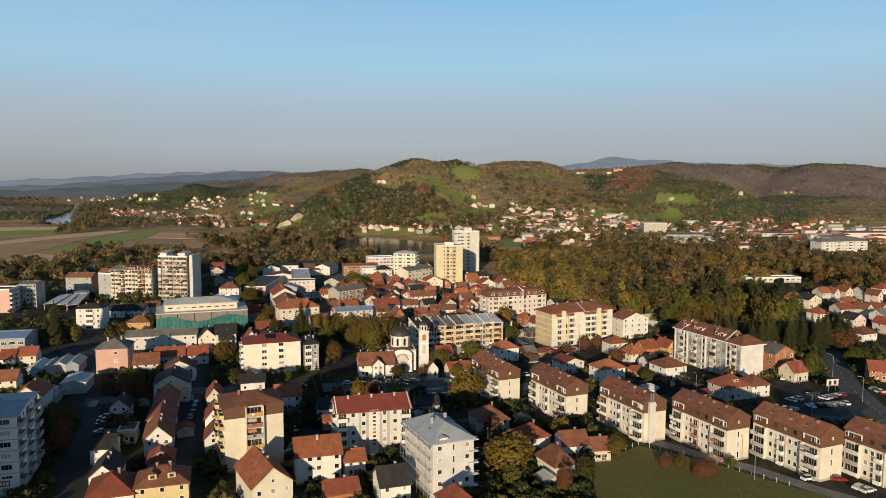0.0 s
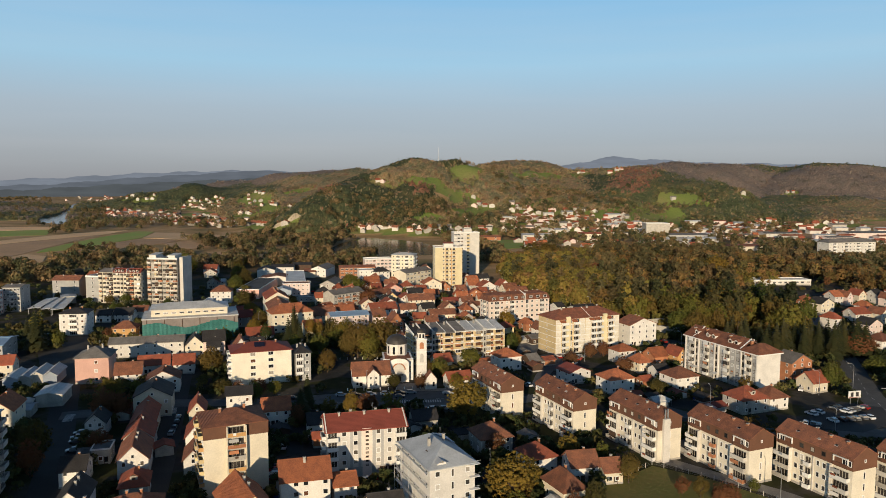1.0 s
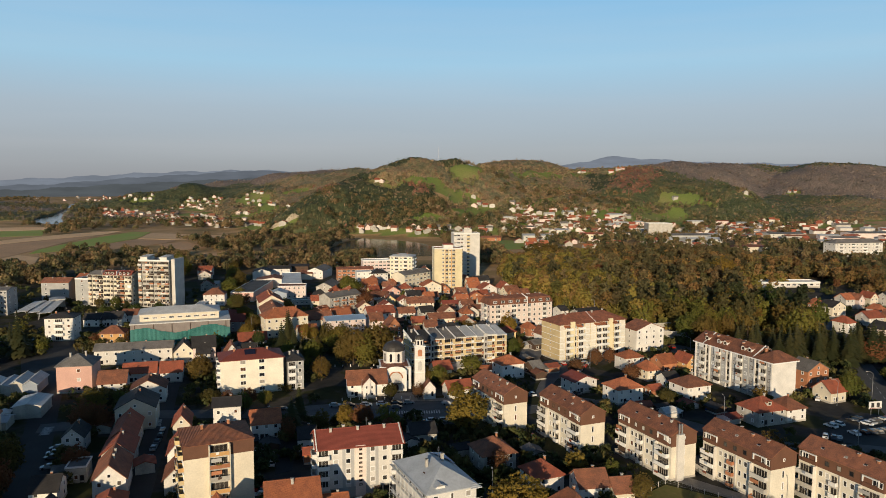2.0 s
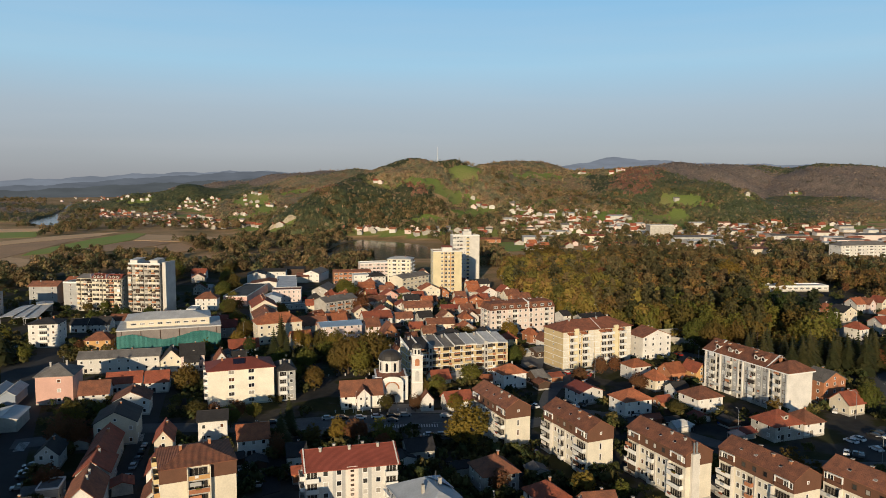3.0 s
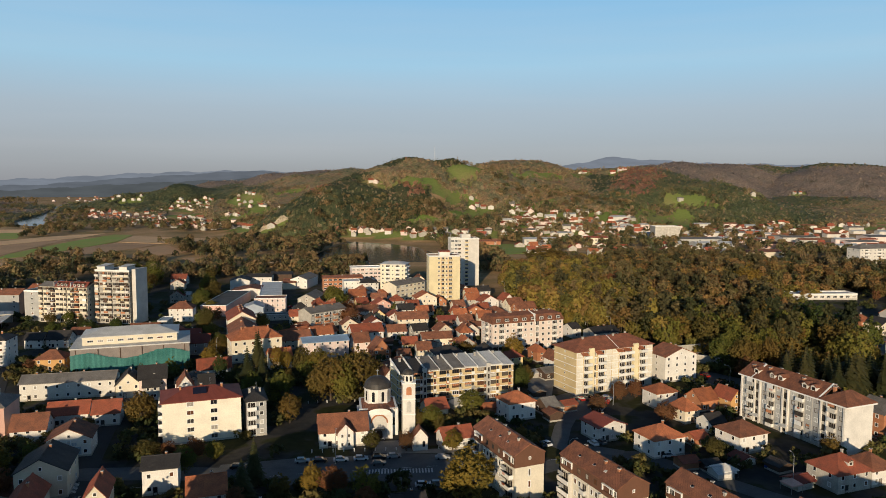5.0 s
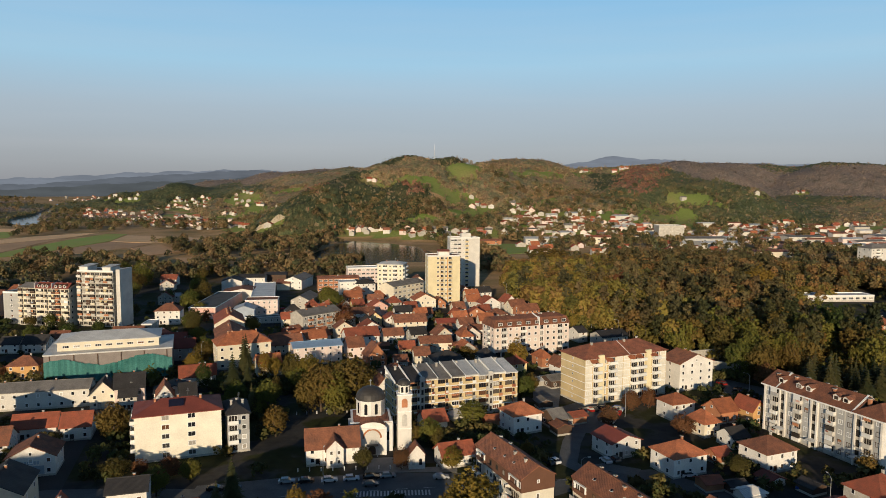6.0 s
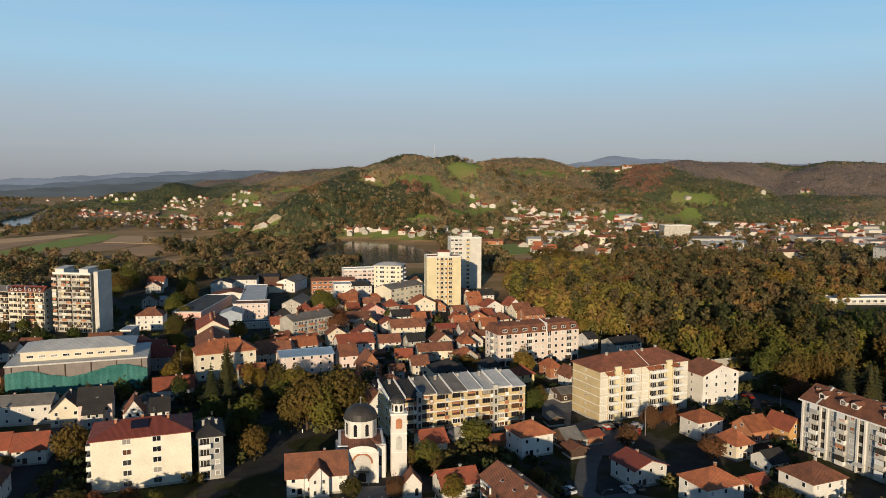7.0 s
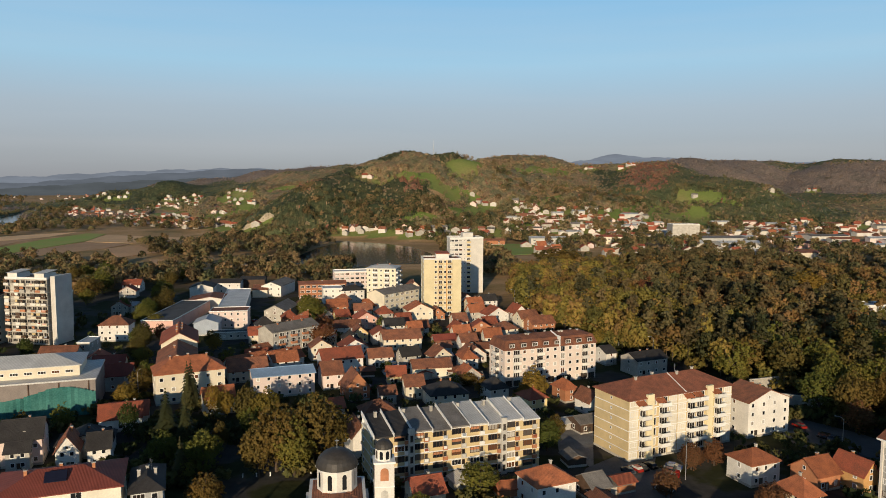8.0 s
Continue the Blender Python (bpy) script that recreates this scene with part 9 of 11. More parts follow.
village_house(-840, 2072, -20, 10, 9, 5.8, 7.1, "orange", "pale", "y")
village_house(-688, 2072, -20, 7, 8, 4.1, 7.6, "orange", "cream", "y")
village_house(-703, 2072, -20, 10, 9, 5.8, 8.4, "brown", "cream", "y")
village_house(-717, 2072, -20, 11, 7, 4.3, 7.1, "brown", "white", "x")
village_house(-676, 2092, -8, 11, 8, 5.5, 8.7, "red", "pale", "y")
village_house(-863, 2064, 12, 9, 8, 5.5, 7.8, "orange", "pale", "y")
village_house(-717, 2092, -20, 11, 9, 5.4, 7.9, "grey", "white", "y")
village_house(-833, 2108, 0, 8, 8, 4.6, 8.1, "red", "dirty", "y")
village_house(-1308, 2792, -20, 9, 9, 5.4, 8.1, "grey", "cream", "y")
village_house(-641, 2104, 12, 7, 9, 4.9, 7.1, "red", "dirty", "y")
village_house(-660, 2124, 0, 11, 8, 5.1, 8.7, "orange", "rose", "y")
village_house(-904, 2088, 12, 7, 7, 5.4, 8.3, "brown", "cream", "x")
village_house(-1359, 2992, -20, 9, 8, 5.4, 8.1, "red", "pale", "x")
village_house(-894, 2104, 12, 13, 8, 4.6, 7.5, "red", "pale", "y")
village_house(-530, 1996, 0, 10, 9, 5.6, 8.6, "brown", "white", "x")
village_house(-828, 1931, -20, 11, 7, 5.0, 8.0, "red", "cream", "y")
village_house(-1509, 2918, -8, 13, 7, 4.4, 8.1, "brown", "rose", "y")
village_house(-1439, 2969, 0, 9, 8, 4.5, 7.3, "red", "white", "y")
village_house(-1774, 3196, -8, 12, 7, 5.4, 7.2, "grey", "rose", "y")
village_house(-1480, 3252, 0, 12, 7, 4.7, 8.8, "red", "pale", "y")
village_house(-1650, 3309, 0, 9, 8, 5.1, 8.7, "grey", "cream", "x")
village_house(-1552, 3366, -8, 11, 8, 5.3, 8.2, "brown", "cream", "x")
village_house(-1621, 3516, 0, 10, 7, 5.5, 8.2, "brown", "rose", "x")
village_house(-1763, 3526, 0, 12, 7, 5.7, 7.4, "brown", "cream", "x")
village_house(-1583, 3579, 12, 9, 7, 4.1, 7.7, "orange", "dirty", "x")
village_house(-2005, 3615, 25, 8, 7, 4.9, 7.5, "brown", "rose", "x")
village_house(-2082, 3661, -20, 11, 9, 5.1, 7.5, "brown", "pale", "y")
village_house(-1716, 3692, 25, 7, 9, 4.6, 7.3, "orange", "rose", "x")
village_house(-1991, 3715, 25, 11, 8, 4.4, 7.4, "red", "cream", "y")
village_house(-2108, 3741, -20, 11, 7, 5.2, 7.9, "orange", "cream", "y")
village_house(-1896, 3968, -8, 9, 8, 4.2, 7.6, "red", "rose", "x")
village_house(154, 1168, 10, 25, 16, 4.8, 6.6, "brown", "cream")
village_house(250, 1236, 5, 21, 15, 5.5, 7.3, "grey", "white")
village_house(216, 1272, 5, 21, 16, 6.6, 8.4, "slate", "white")
village_house(181, 1252, 5, 19, 13, 4.6, 6.4, "sheet", "white")
village_house(139, 1296, 0, 21, 14, 4.2, 6.0, "sheet", "pale")
village_house(274, 1120, 5, 21, 14, 4.1, 5.9, "grey", "pale")
village_house(298, 1280, 10, 28, 14, 6.0, 7.8, "slate", "pale")
village_house(327, 1228, 5, 16, 14, 6.7, 8.5, "sheet", "rose")
village_house(129, 1228, 0, 32, 16, 6.1, 7.9, "brown", "white")
village_house(130, 1128, 0, 22, 16, 6.5, 8.3, "grey", "rose")
village_house(275, 1212, 0, 34, 13, 6.6, 8.4, "slate", "pale")
village_house(297, 1224, 10, 24, 13, 6.4, 8.2, "sheet", "white")
village_house(311, 1156, 0, 22, 12, 6.4, 8.2, "slate", "white")
village_house(177, 1124, 5, 31, 14, 5.1, 6.9, "slate", "pale")
village_house(237, 1120, 5, 16, 11, 6.2, 8.0, "grey", "rose")
village_house(321, 1196, 0, 25, 11, 4.7, 6.5, "brown", "pale")
village_house(163, 1196, 10, 16, 12, 6.2, 8.0, "brown", "rose")
village_house(108, 1180, 0, 24, 13, 6.4, 8.2, "sheet", "white")
village_house(294, 1248, 10, 17, 12, 6.4, 8.2, "grey", "white")
village_house(260, 1176, 0, 26, 15, 5.7, 7.5, "brown", "white")
village_house(451, 1121, 10, 19, 13, 6.1, 7.9, "sheet", "cream")
village_house(489, 1071, 5, 27, 11, 6.4, 8.2, "sheet", "cream")
village_house(468, 1228, 5, 27, 11, 5.5, 7.3, "grey", "white")
village_house(560, 1180, 10, 24, 13, 4.5, 6.3, "sheet", "rose")
village_house(587, 1256, 0, 29, 15, 4.1, 5.9, "red", "pale")
village_house(375, 1050, 0, 32, 13, 4.3, 6.1, "slate", "cream")
village_house(338, 1036, 5, 31, 12, 5.6, 7.4, "red", "cream")
village_house(490, 1300, 5, 32, 13, 4.2, 6.0, "brown", "rose")
village_house(437, 1276, 0, 30, 13, 5.5, 7.3, "sheet", "pale")
village_house(495, 1212, 5, 30, 15, 5.9, 7.7, "slate", "white")
village_house(372, 1013, 0, 16, 13, 6.1, 7.9, "sheet", "pale")
village_house(413, 1031, 0, 26, 15, 6.1, 7.9, "brown", "rose")
village_house(489, 1147, 0, 19, 16, 6.8, 8.6, "sheet", "rose")
village_house(405, 1087, 0, 34, 14, 5.0, 6.8, "slate", "pale")
village_house(542, 1248, 10, 22, 12, 6.5, 8.3, "sheet", "rose")
village_house(623, 1296, 5, 31, 15, 5.1, 6.9, "brown", "white")
village_house(387, 1144, 5, 20, 12, 4.4, 6.2, "sheet", "white")
village_house(512, 1111, 0, 16, 12, 4.9, 6.7, "red", "pale")
village_house(520, 1284, 0, 19, 14, 4.6, 6.4, "slate", "pale")
village_house(493, 1037, 5, 33, 13, 7.0, 8.8, "brown", "cream")
village_house(502, 1252, 10, 22, 15, 5.5, 7.3, "brown", "white")
village_house(433, 1057, 5, 24, 16, 6.1, 7.9, "grey", "rose")
village_house(419, 1172, 0, 18, 14, 6.7, 8.5, "slate", "white")
village_house(357, 1136, 0, 27, 14, 5.1, 6.9, "slate", "cream")
village_house(469, 1184, 10, 33, 13, 6.3, 8.1, "grey", "pale")
village_house(482, 1106, 10, 30, 12, 6.1, 7.9, "grey", "white")
village_house(426, 1228, 0, 17, 16, 4.7, 6.5, "slate", "pale")
village_house(640, 1140, 0, 33, 15, 4.8, 6.6, "slate", "cream")
village_house(629, 1044, 5, 22, 16, 6.0, 7.8, "brown", "rose")
village_house(494, 997, 0, 24, 15, 4.3, 6.1, "brown", "pale")
village_house(593, 1164, 5, 26, 14, 5.8, 7.6, "brown", "white")
village_house(587, 1058, 5, 17, 13, 6.1, 7.9, "red", "pale")
village_house(504, 968, 10, 33, 14, 5.5, 7.3, "slate", "white")
village_house(589, 994, 0, 21, 12, 4.5, 6.3, "sheet", "cream")
village_house(695, 1284, 5, 30, 16, 5.6, 7.4, "grey", "cream")
village_house(542, 968, 0, 33, 16, 6.8, 8.6, "red", "white")
village_house(692, 1148, 0, 32, 11, 4.2, 6.0, "slate", "white")
village_house(543, 1010, 10, 29, 13, 4.4, 6.2, "brown", "cream")
village_house(701, 1216, 5, 20, 15, 6.7, 8.5, "slate", "white")
village_house(579, 963, 0, 25, 14, 6.4, 8.2, "red", "white")
village_house(758, 1256, 5, 27, 16, 4.1, 5.9, "sheet", "white")
village_house(568, 1084, 0, 29, 12, 4.1, 5.9, "slate", "pale")
village_house(678, 1244, 10, 26, 13, 4.9, 6.7, "sheet", "white")
village_house(542, 1050, 0, 19, 12, 6.7, 8.5, "slate", "rose")
village_house(718, 1184, 0, 34, 12, 6.6, 8.4, "red", "pale")
village_house(466, 967, 0, 30, 13, 5.6, 7.4, "red", "pale")
village_house(655, 1087, 10, 20, 14, 4.5, 6.3, "red", "white")
village_house(-916, 1960, -20, 8, 7, 4.2, 8.4, "brown", "dirty", "x")
village_house(-860, 1852, -8, 11, 7, 4.8, 7.4, "red", "cream", "y")
village_house(-809, 1768, 0, 8, 7, 4.8, 8.4, "brown", "pale", "x")
village_house(-802, 1764, 25, 9, 9, 4.2, 8.4, "red", "white", "x")
village_house(-746, 1652, 25, 11, 9, 5.4, 7.9, "orange", "white", "y")
village_house(-759, 1708, 25, 8, 9, 5.4, 7.9, "orange", "dirty", "x")
village_house(-740, 1672, -20, 9, 8, 4.2, 7.4, "orange", "cream", "x")
village_house(-709, 1620, 12, 9, 9, 4.8, 7.4, "brown", "pale", "x")
village_house(-686, 1592, 12, 10, 7, 5.4, 7.9, "brown", "rose", "y")
village_house(-704, 1648, -20, 10, 9, 4.2, 7.4, "red", "pale", "y")
village_house(-671, 1592, -8, 8, 7, 4.2, 7.4, "orange", "dirty", "x")
village_house(-635, 1524, -20, 11, 7, 4.2, 8.4, "red", "white", "x")
village_house(-653, 1588, -20, 9, 9, 4.2, 7.9, "brown", "rose", "y")
village_house(-645, 1580, -8, 11, 9, 5.4, 7.4, "brown", "white", "y")
village_house(-650, 1624, -20, 11, 7, 4.2, 7.4, "red", "white", "x")
village_house(-616, 1560, 25, 9, 9, 4.2, 7.9, "grey", "dirty", "x")
village_house(-596, 1512, 0, 11, 7, 5.4, 7.9, "red", "white", "y")
village_house(-579, 1504, 0, 10, 9, 4.8, 7.9, "red", "rose", "y")
village_house(-575, 1512, 0, 9, 8, 4.8, 8.4, "brown", "white", "y")
village_house(-717, 1852, 12, 9, 8, 5.4, 8.4, "red", "cream", "x")
village_house(-723, 1876, 12, 8, 9, 4.8, 7.9, "orange", "white", "y")
village_house(-718, 1892, 0, 9, 7, 5.4, 8.4, "brown", "rose", "x")
village_house(-702, 1876, 0, 11, 7, 4.2, 7.9, "red", "rose", "y")
village_house(-728, 1976, 25, 9, 9, 4.8, 7.4, "red", "dirty", "y")
village_house(-524, 1404, -20, 9, 9, 4.8, 8.4, "red", "cream", "x")
village_house(-550, 1476, 0, 8, 7, 5.4, 7.4, "grey", "cream", "x")
village_house(-536, 1452, 25, 8, 9, 5.4, 7.9, "brown", "rose", "x")
village_house(-520, 1428, -20, 8, 9, 4.2, 7.4, "orange", "rose", "y")
village_house(-520, 1452, 25, 9, 7, 5.4, 8.4, "orange", "cream", "x")
village_house(-488, 1388, -20, 9, 9, 4.2, 7.4, "orange", "rose", "y")
village_house(-490, 1396, 12, 10, 8, 4.8, 8.4, "orange", "white", "y")
village_house(-458, 1348, -8, 10, 8, 5.4, 7.9, "brown", "cream", "y")
village_house(-452, 1340, 25, 10, 7, 5.4, 8.4, "brown", "rose", "y")
village_house(-456, 1364, -20, 10, 9, 4.8, 7.9, "brown", "pale", "x")
village_house(-433, 1316, 12, 9, 8, 5.4, 8.4, "grey", "pale", "y")
village_house(-428, 1324, 0, 10, 7, 4.8, 8.4, "red", "dirty", "x")
village_house(-419, 1320, 0, 11, 8, 5.4, 8.4, "red", "rose", "y")
village_house(-414, 1320, 12, 10, 8, 5.4, 7.4, "orange", "rose", "y")
village_house(-393, 1284, 25, 10, 8, 4.8, 7.9, "brown", "dirty", "y")
village_house(-385, 1264, 12, 10, 7, 5.4, 8.4, "red", "cream", "y")
village_house(-705, 2036, 25, 9, 7, 5.4, 7.4, "red", "white", "y")
village_house(-699, 2032, -8, 8, 7, 4.2, 7.9, "brown", "cream", "y")
village_house(-700, 2032, -8, 10, 9, 4.8, 7.4, "red", "rose", "y")
village_house(-686, 2012, -20, 8, 9, 5.4, 7.4, "brown", "dirty", "x")
village_house(-675, 1996, 0, 11, 9, 4.2, 7.9, "brown", "rose", "x")
village_house(-654, 1964, -8, 9, 7, 4.8, 8.4, "orange", "cream", "y")
village_house(-641, 1940, -8, 9, 7, 4.2, 8.4, "brown", "rose", "y")
village_house(-630, 1924, 25, 11, 8, 5.4, 7.9, "grey", "rose", "x")
village_house(-655, 2044, 25, 9, 9, 4.2, 7.4, "brown", "white", "x")
village_house(-649, 2044, -20, 11, 8, 5.4, 7.4, "brown", "white", "y")
village_house(-635, 2060, 0, 8, 7, 4.8, 8.4, "brown", "dirty", "x")
village_house(-626, 2036, -8, 8, 7, 5.4, 8.4, "grey", "cream", "y")
village_house(-624, 2072, -8, 8, 7, 4.8, 7.9, "red", "white", "x")
village_house(-489, 1552, 0, 10, 8, 5.4, 7.9, "brown", "white", "x")
village_house(-467, 1512, -20, 11, 8, 5.4, 7.4, "grey", "pale", "y")
village_house(-445, 1452, -8, 8, 9, 5.4, 8.4, "brown", "cream", "y")
village_house(-441, 1460, 12, 9, 8, 4.2, 8.4, "orange", "cream", "x")
village_house(-438, 1460, -8, 11, 8, 4.8, 8.4, "brown", "dirty", "x")
village_house(-429, 1548, -8, 11, 7, 5.4, 7.4, "brown", "rose", "y")
village_house(-428, 1552, -8, 11, 7, 5.4, 7.9, "orange", "pale", "y")
village_house(-414, 1548, 0, 10, 8, 4.2, 7.4, "brown", "dirty", "y")
village_house(-407, 1540, -20, 10, 7, 4.8, 7.9, "orange", "white", "y")
village_house(-378, 1612, 12, 9, 7, 5.4, 7.4, "brown", "dirty", "x")
village_house(-376, 1612, -8, 9, 9, 4.2, 7.9, "orange", "pale", "x")
village_house(-369, 1612, 0, 9, 7, 4.8, 7.4, "grey", "pale", "x")
village_house(-433, 1924, -8, 11, 8, 5.4, 7.9, "red", "dirty", "y")
village_house(-1455, 2992, 12, 10, 8, 5.4, 7.4, "orange", "pale", "x")
village_house(-1578, 3264, 12, 8, 9, 4.8, 8.4, "orange", "pale", "x")
village_house(-1396, 2940, -20, 8, 7, 5.4, 7.4, "orange", "rose", "x")
village_house(-1372, 2932, 25, 10, 7, 4.2, 8.4, "brown", "white", "x")
village_house(-1452, 3132, -8, 8, 7, 4.8, 7.9, "brown", "white", "y")
village_house(-1448, 3148, 0, 11, 9, 4.2, 8.4, "orange", "cream", "x")
village_house(-547, 2056, 25, 8, 9, 5.4, 7.9, "grey", "rose", "y")
village_house(-529, 2072, -20, 9, 8, 4.8, 7.9, "orange", "cream", "y")
village_house(-513, 2044, 12, 9, 9, 5.4, 8.4, "grey", "cream", "x")
village_house(-496, 2020, -20, 10, 8, 5.4, 7.4, "orange", "pale", "x")
village_house(-369, 1264, 25, 9, 7, 5.4, 7.4, "brown", "white", "x")
village_house(-364, 1292, -8, 11, 9, 5.4, 7.4, "brown", "dirty", "y")
village_house(-359, 1292, 12, 11, 9, 4.2, 7.9, "grey", "cream", "y")
village_house(-348, 1292, -20, 9, 7, 5.4, 7.4, "brown", "dirty", "y")
village_house(-328, 1232, -20, 10, 7, 4.8, 7.9, "grey", "cream", "y")
village_house(-326, 1260, 25, 9, 8, 4.2, 8.4, "brown", "rose", "x")
village_house(-295, 1200, 25, 9, 9, 4.2, 7.4, "orange", "cream", "x")
village_house(125, 1316, -20, 10, 9, 4.2, 8.4, "grey", "rose", "x")
village_house(135, 1308, 0, 9, 9, 5.4, 7.4, "brown", "dirty", "x")
village_house(137, 1292, 12, 9, 9, 4.2, 7.9, "grey", "dirty", "y")
village_house(148, 1300, 12, 8, 7, 4.2, 7.9, "brown", "white", "y")
village_house(130, 1228, 0, 10, 8, 4.2, 7.4, "red", "dirty", "x")
village_house(141, 1236, -20, 11, 9, 5.4, 8.4, "brown", "rose", "y")
village_house(148, 1220, -20, 10, 8, 4.2, 8.4, "orange", "pale", "y")
village_house(155, 1224, -8, 9, 7, 4.2, 7.4, "brown", "cream", "x")
village_house(161, 1216, 0, 11, 9, 5.4, 7.4, "brown", "cream", "y")
village_house(168, 1208, 12, 11, 9, 4.8, 8.4, "red", "dirty", "y")
village_house(172, 1220, 12, 8, 9, 4.2, 7.4, "orange", "pale", "x")
village_house(180, 1228, 25, 9, 9, 4.8, 7.9, "orange", "rose", "x")
village_house(187, 1220, -8, 11, 8, 4.8, 7.9, "brown", "dirty", "y")
village_house(193, 1228, -8, 11, 9, 4.2, 8.4, "brown", "rose", "x")
village_house(210, 1244, -8, 9, 9, 4.8, 7.9, "brown", "white", "y")
village_house(218, 1252, 12, 8, 7, 4.8, 8.4, "brown", "pale", "y")
village_house(219, 1244, -8, 11, 8, 4.2, 7.9, "orange", "pale", "x")
village_house(227, 1244, -8, 11, 7, 4.8, 7.9, "grey", "dirty", "y")
village_house(231, 1248, -20, 9, 9, 4.2, 7.9, "orange", "rose", "x")
village_house(234, 1244, 25, 9, 9, 5.4, 7.9, "brown", "rose", "x")
village_house(248, 1252, -20, 10, 9, 4.2, 8.4, "brown", "white", "x")
village_house(247, 1248, -20, 8, 7, 4.2, 7.9, "grey", "rose", "x")
village_house(274, 1232, 0, 10, 8, 4.2, 7.4, "brown", "dirty", "y")
village_house(273, 1236, 0, 11, 8, 4.2, 7.9, "red", "pale", "y")
village_house(286, 1248, -8, 10, 9, 4.2, 7.4, "orange", "cream", "x")
village_house(282, 1236, -20, 8, 8, 4.2, 7.4, "brown", "rose", "x")
village_house(293, 1244, 25, 10, 7, 4.8, 7.9, "red", "white", "y")
village_house(296, 1252, 25, 9, 9, 4.2, 8.4, "grey", "white", "y")
# yards and houses on the flat between the wooded hill and the far village
vr = random.Random(15)
for _ in range(34):
    vx, vy = vr.uniform(100, 330), vr.uniform(850, 1010)
    if all((vx - a) ** 2 + (vy - b) ** 2 > 260 for a, b in FAR_SPOTS):
        village_house(vx, vy, vr.choice((-8, 5, 12, 20)), vr.uniform(9, 15), vr.uniform(8, 11), vr.uniform(3.6, 5.6), vr.uniform(6.8, 8.6), vr.choice(("red", "brown", "orange", "slate", "red")), vr.choice(("white", "pale", "rose", "cream", "dirty")), vr.choice("xy"))
village_house(-121, 1108, 12, 8, 9, 5.4, 7.9, "orange", "rose", "x")
village_house(-112, 1112, 12, 8, 7, 4.2, 8.4, "brown", "rose", "y")
village_house(-112, 1116, -20, 8, 8, 4.2, 7.9, "grey", "pale", "x")
village_house(-102, 1112, 0, 10, 8, 5.4, 7.9, "grey", "cream", "y")
village_house(-95, 1112, 0, 11, 8, 5.4, 7.4, "red", "pale", "y")
village_house(-87, 1112, 25, 9, 9, 4.2, 7.4, "brown", "white", "x")
village_house(-78, 1112, -8, 11, 7, 4.8, 7.4, "grey", "rose", "x")
village_house(-49, 1092, 0, 10, 7, 5.4, 7.4, "brown", "pale", "y")
village_house(-43, 1092, 12, 9, 7, 5.4, 7.9, "red", "rose", "y")
village_house(-28, 1088, 25, 9, 8, 4.8, 7.4, "red", "cream", "y")
village_house(-24, 1084, 25, 9, 7, 5.4, 8.4, "orange", "rose", "x")
village_house(-14, 1084, 12, 11, 8, 4.2, 8.4, "orange", "dirty", "x")
village_house(-5, 1088, -20, 10, 7, 4.2, 7.4, "grey", "cream", "x")
village_house(5, 1088, 25, 8, 8, 4.8, 7.9, "grey", "dirty", "x")
village_house(8, 1092, 12, 11, 8, 5.4, 7.9, "grey", "pale", "x")
village_house(554, 1288, 25, 9, 9, 5.4, 8.4, "orange", "cream", "x")
village_house(566, 1300, 12, 10, 9, 4.2, 7.4, "brown", "white", "y")
village_house(564, 1284, -20, 9, 7, 4.2, 8.4, "brown", "rose", "x")
village_house(577, 1288, -20, 10, 8, 4.2, 7.9, "brown", "cream", "y")
village_house(597, 1316, 0, 9, 9, 4.8, 7.4, "orange", "pale", "x")
village_house(658, 1292, -8, 8, 9, 5.4, 8.4, "red", "dirty", "x")
village_house(667, 1304, 12, 10, 9, 4.2, 8.4, "red", "dirty", "x")
village_house(690, 1312, -20, 11, 7, 5.4, 8.4, "brown", "white", "y")
village_house(695, 1300, 25, 9, 9, 4.8, 8.4, "red", "pale", "x")
village_house(713, 1328, -8, 11, 8, 4.8, 7.4, "red", "pale", "x")
village_house(721, 1320, -8, 9, 7, 5.4, 8.4, "brown", "cream", "x")
village_house(756, 1352, 25, 10, 8, 5.4, 8.4, "brown", "dirty", "y")
tagged(new("village_houses", VILLAGE.mesh("village_houses")), "white houses with red roofs scattered below the hills", "houses", kind="stuff")


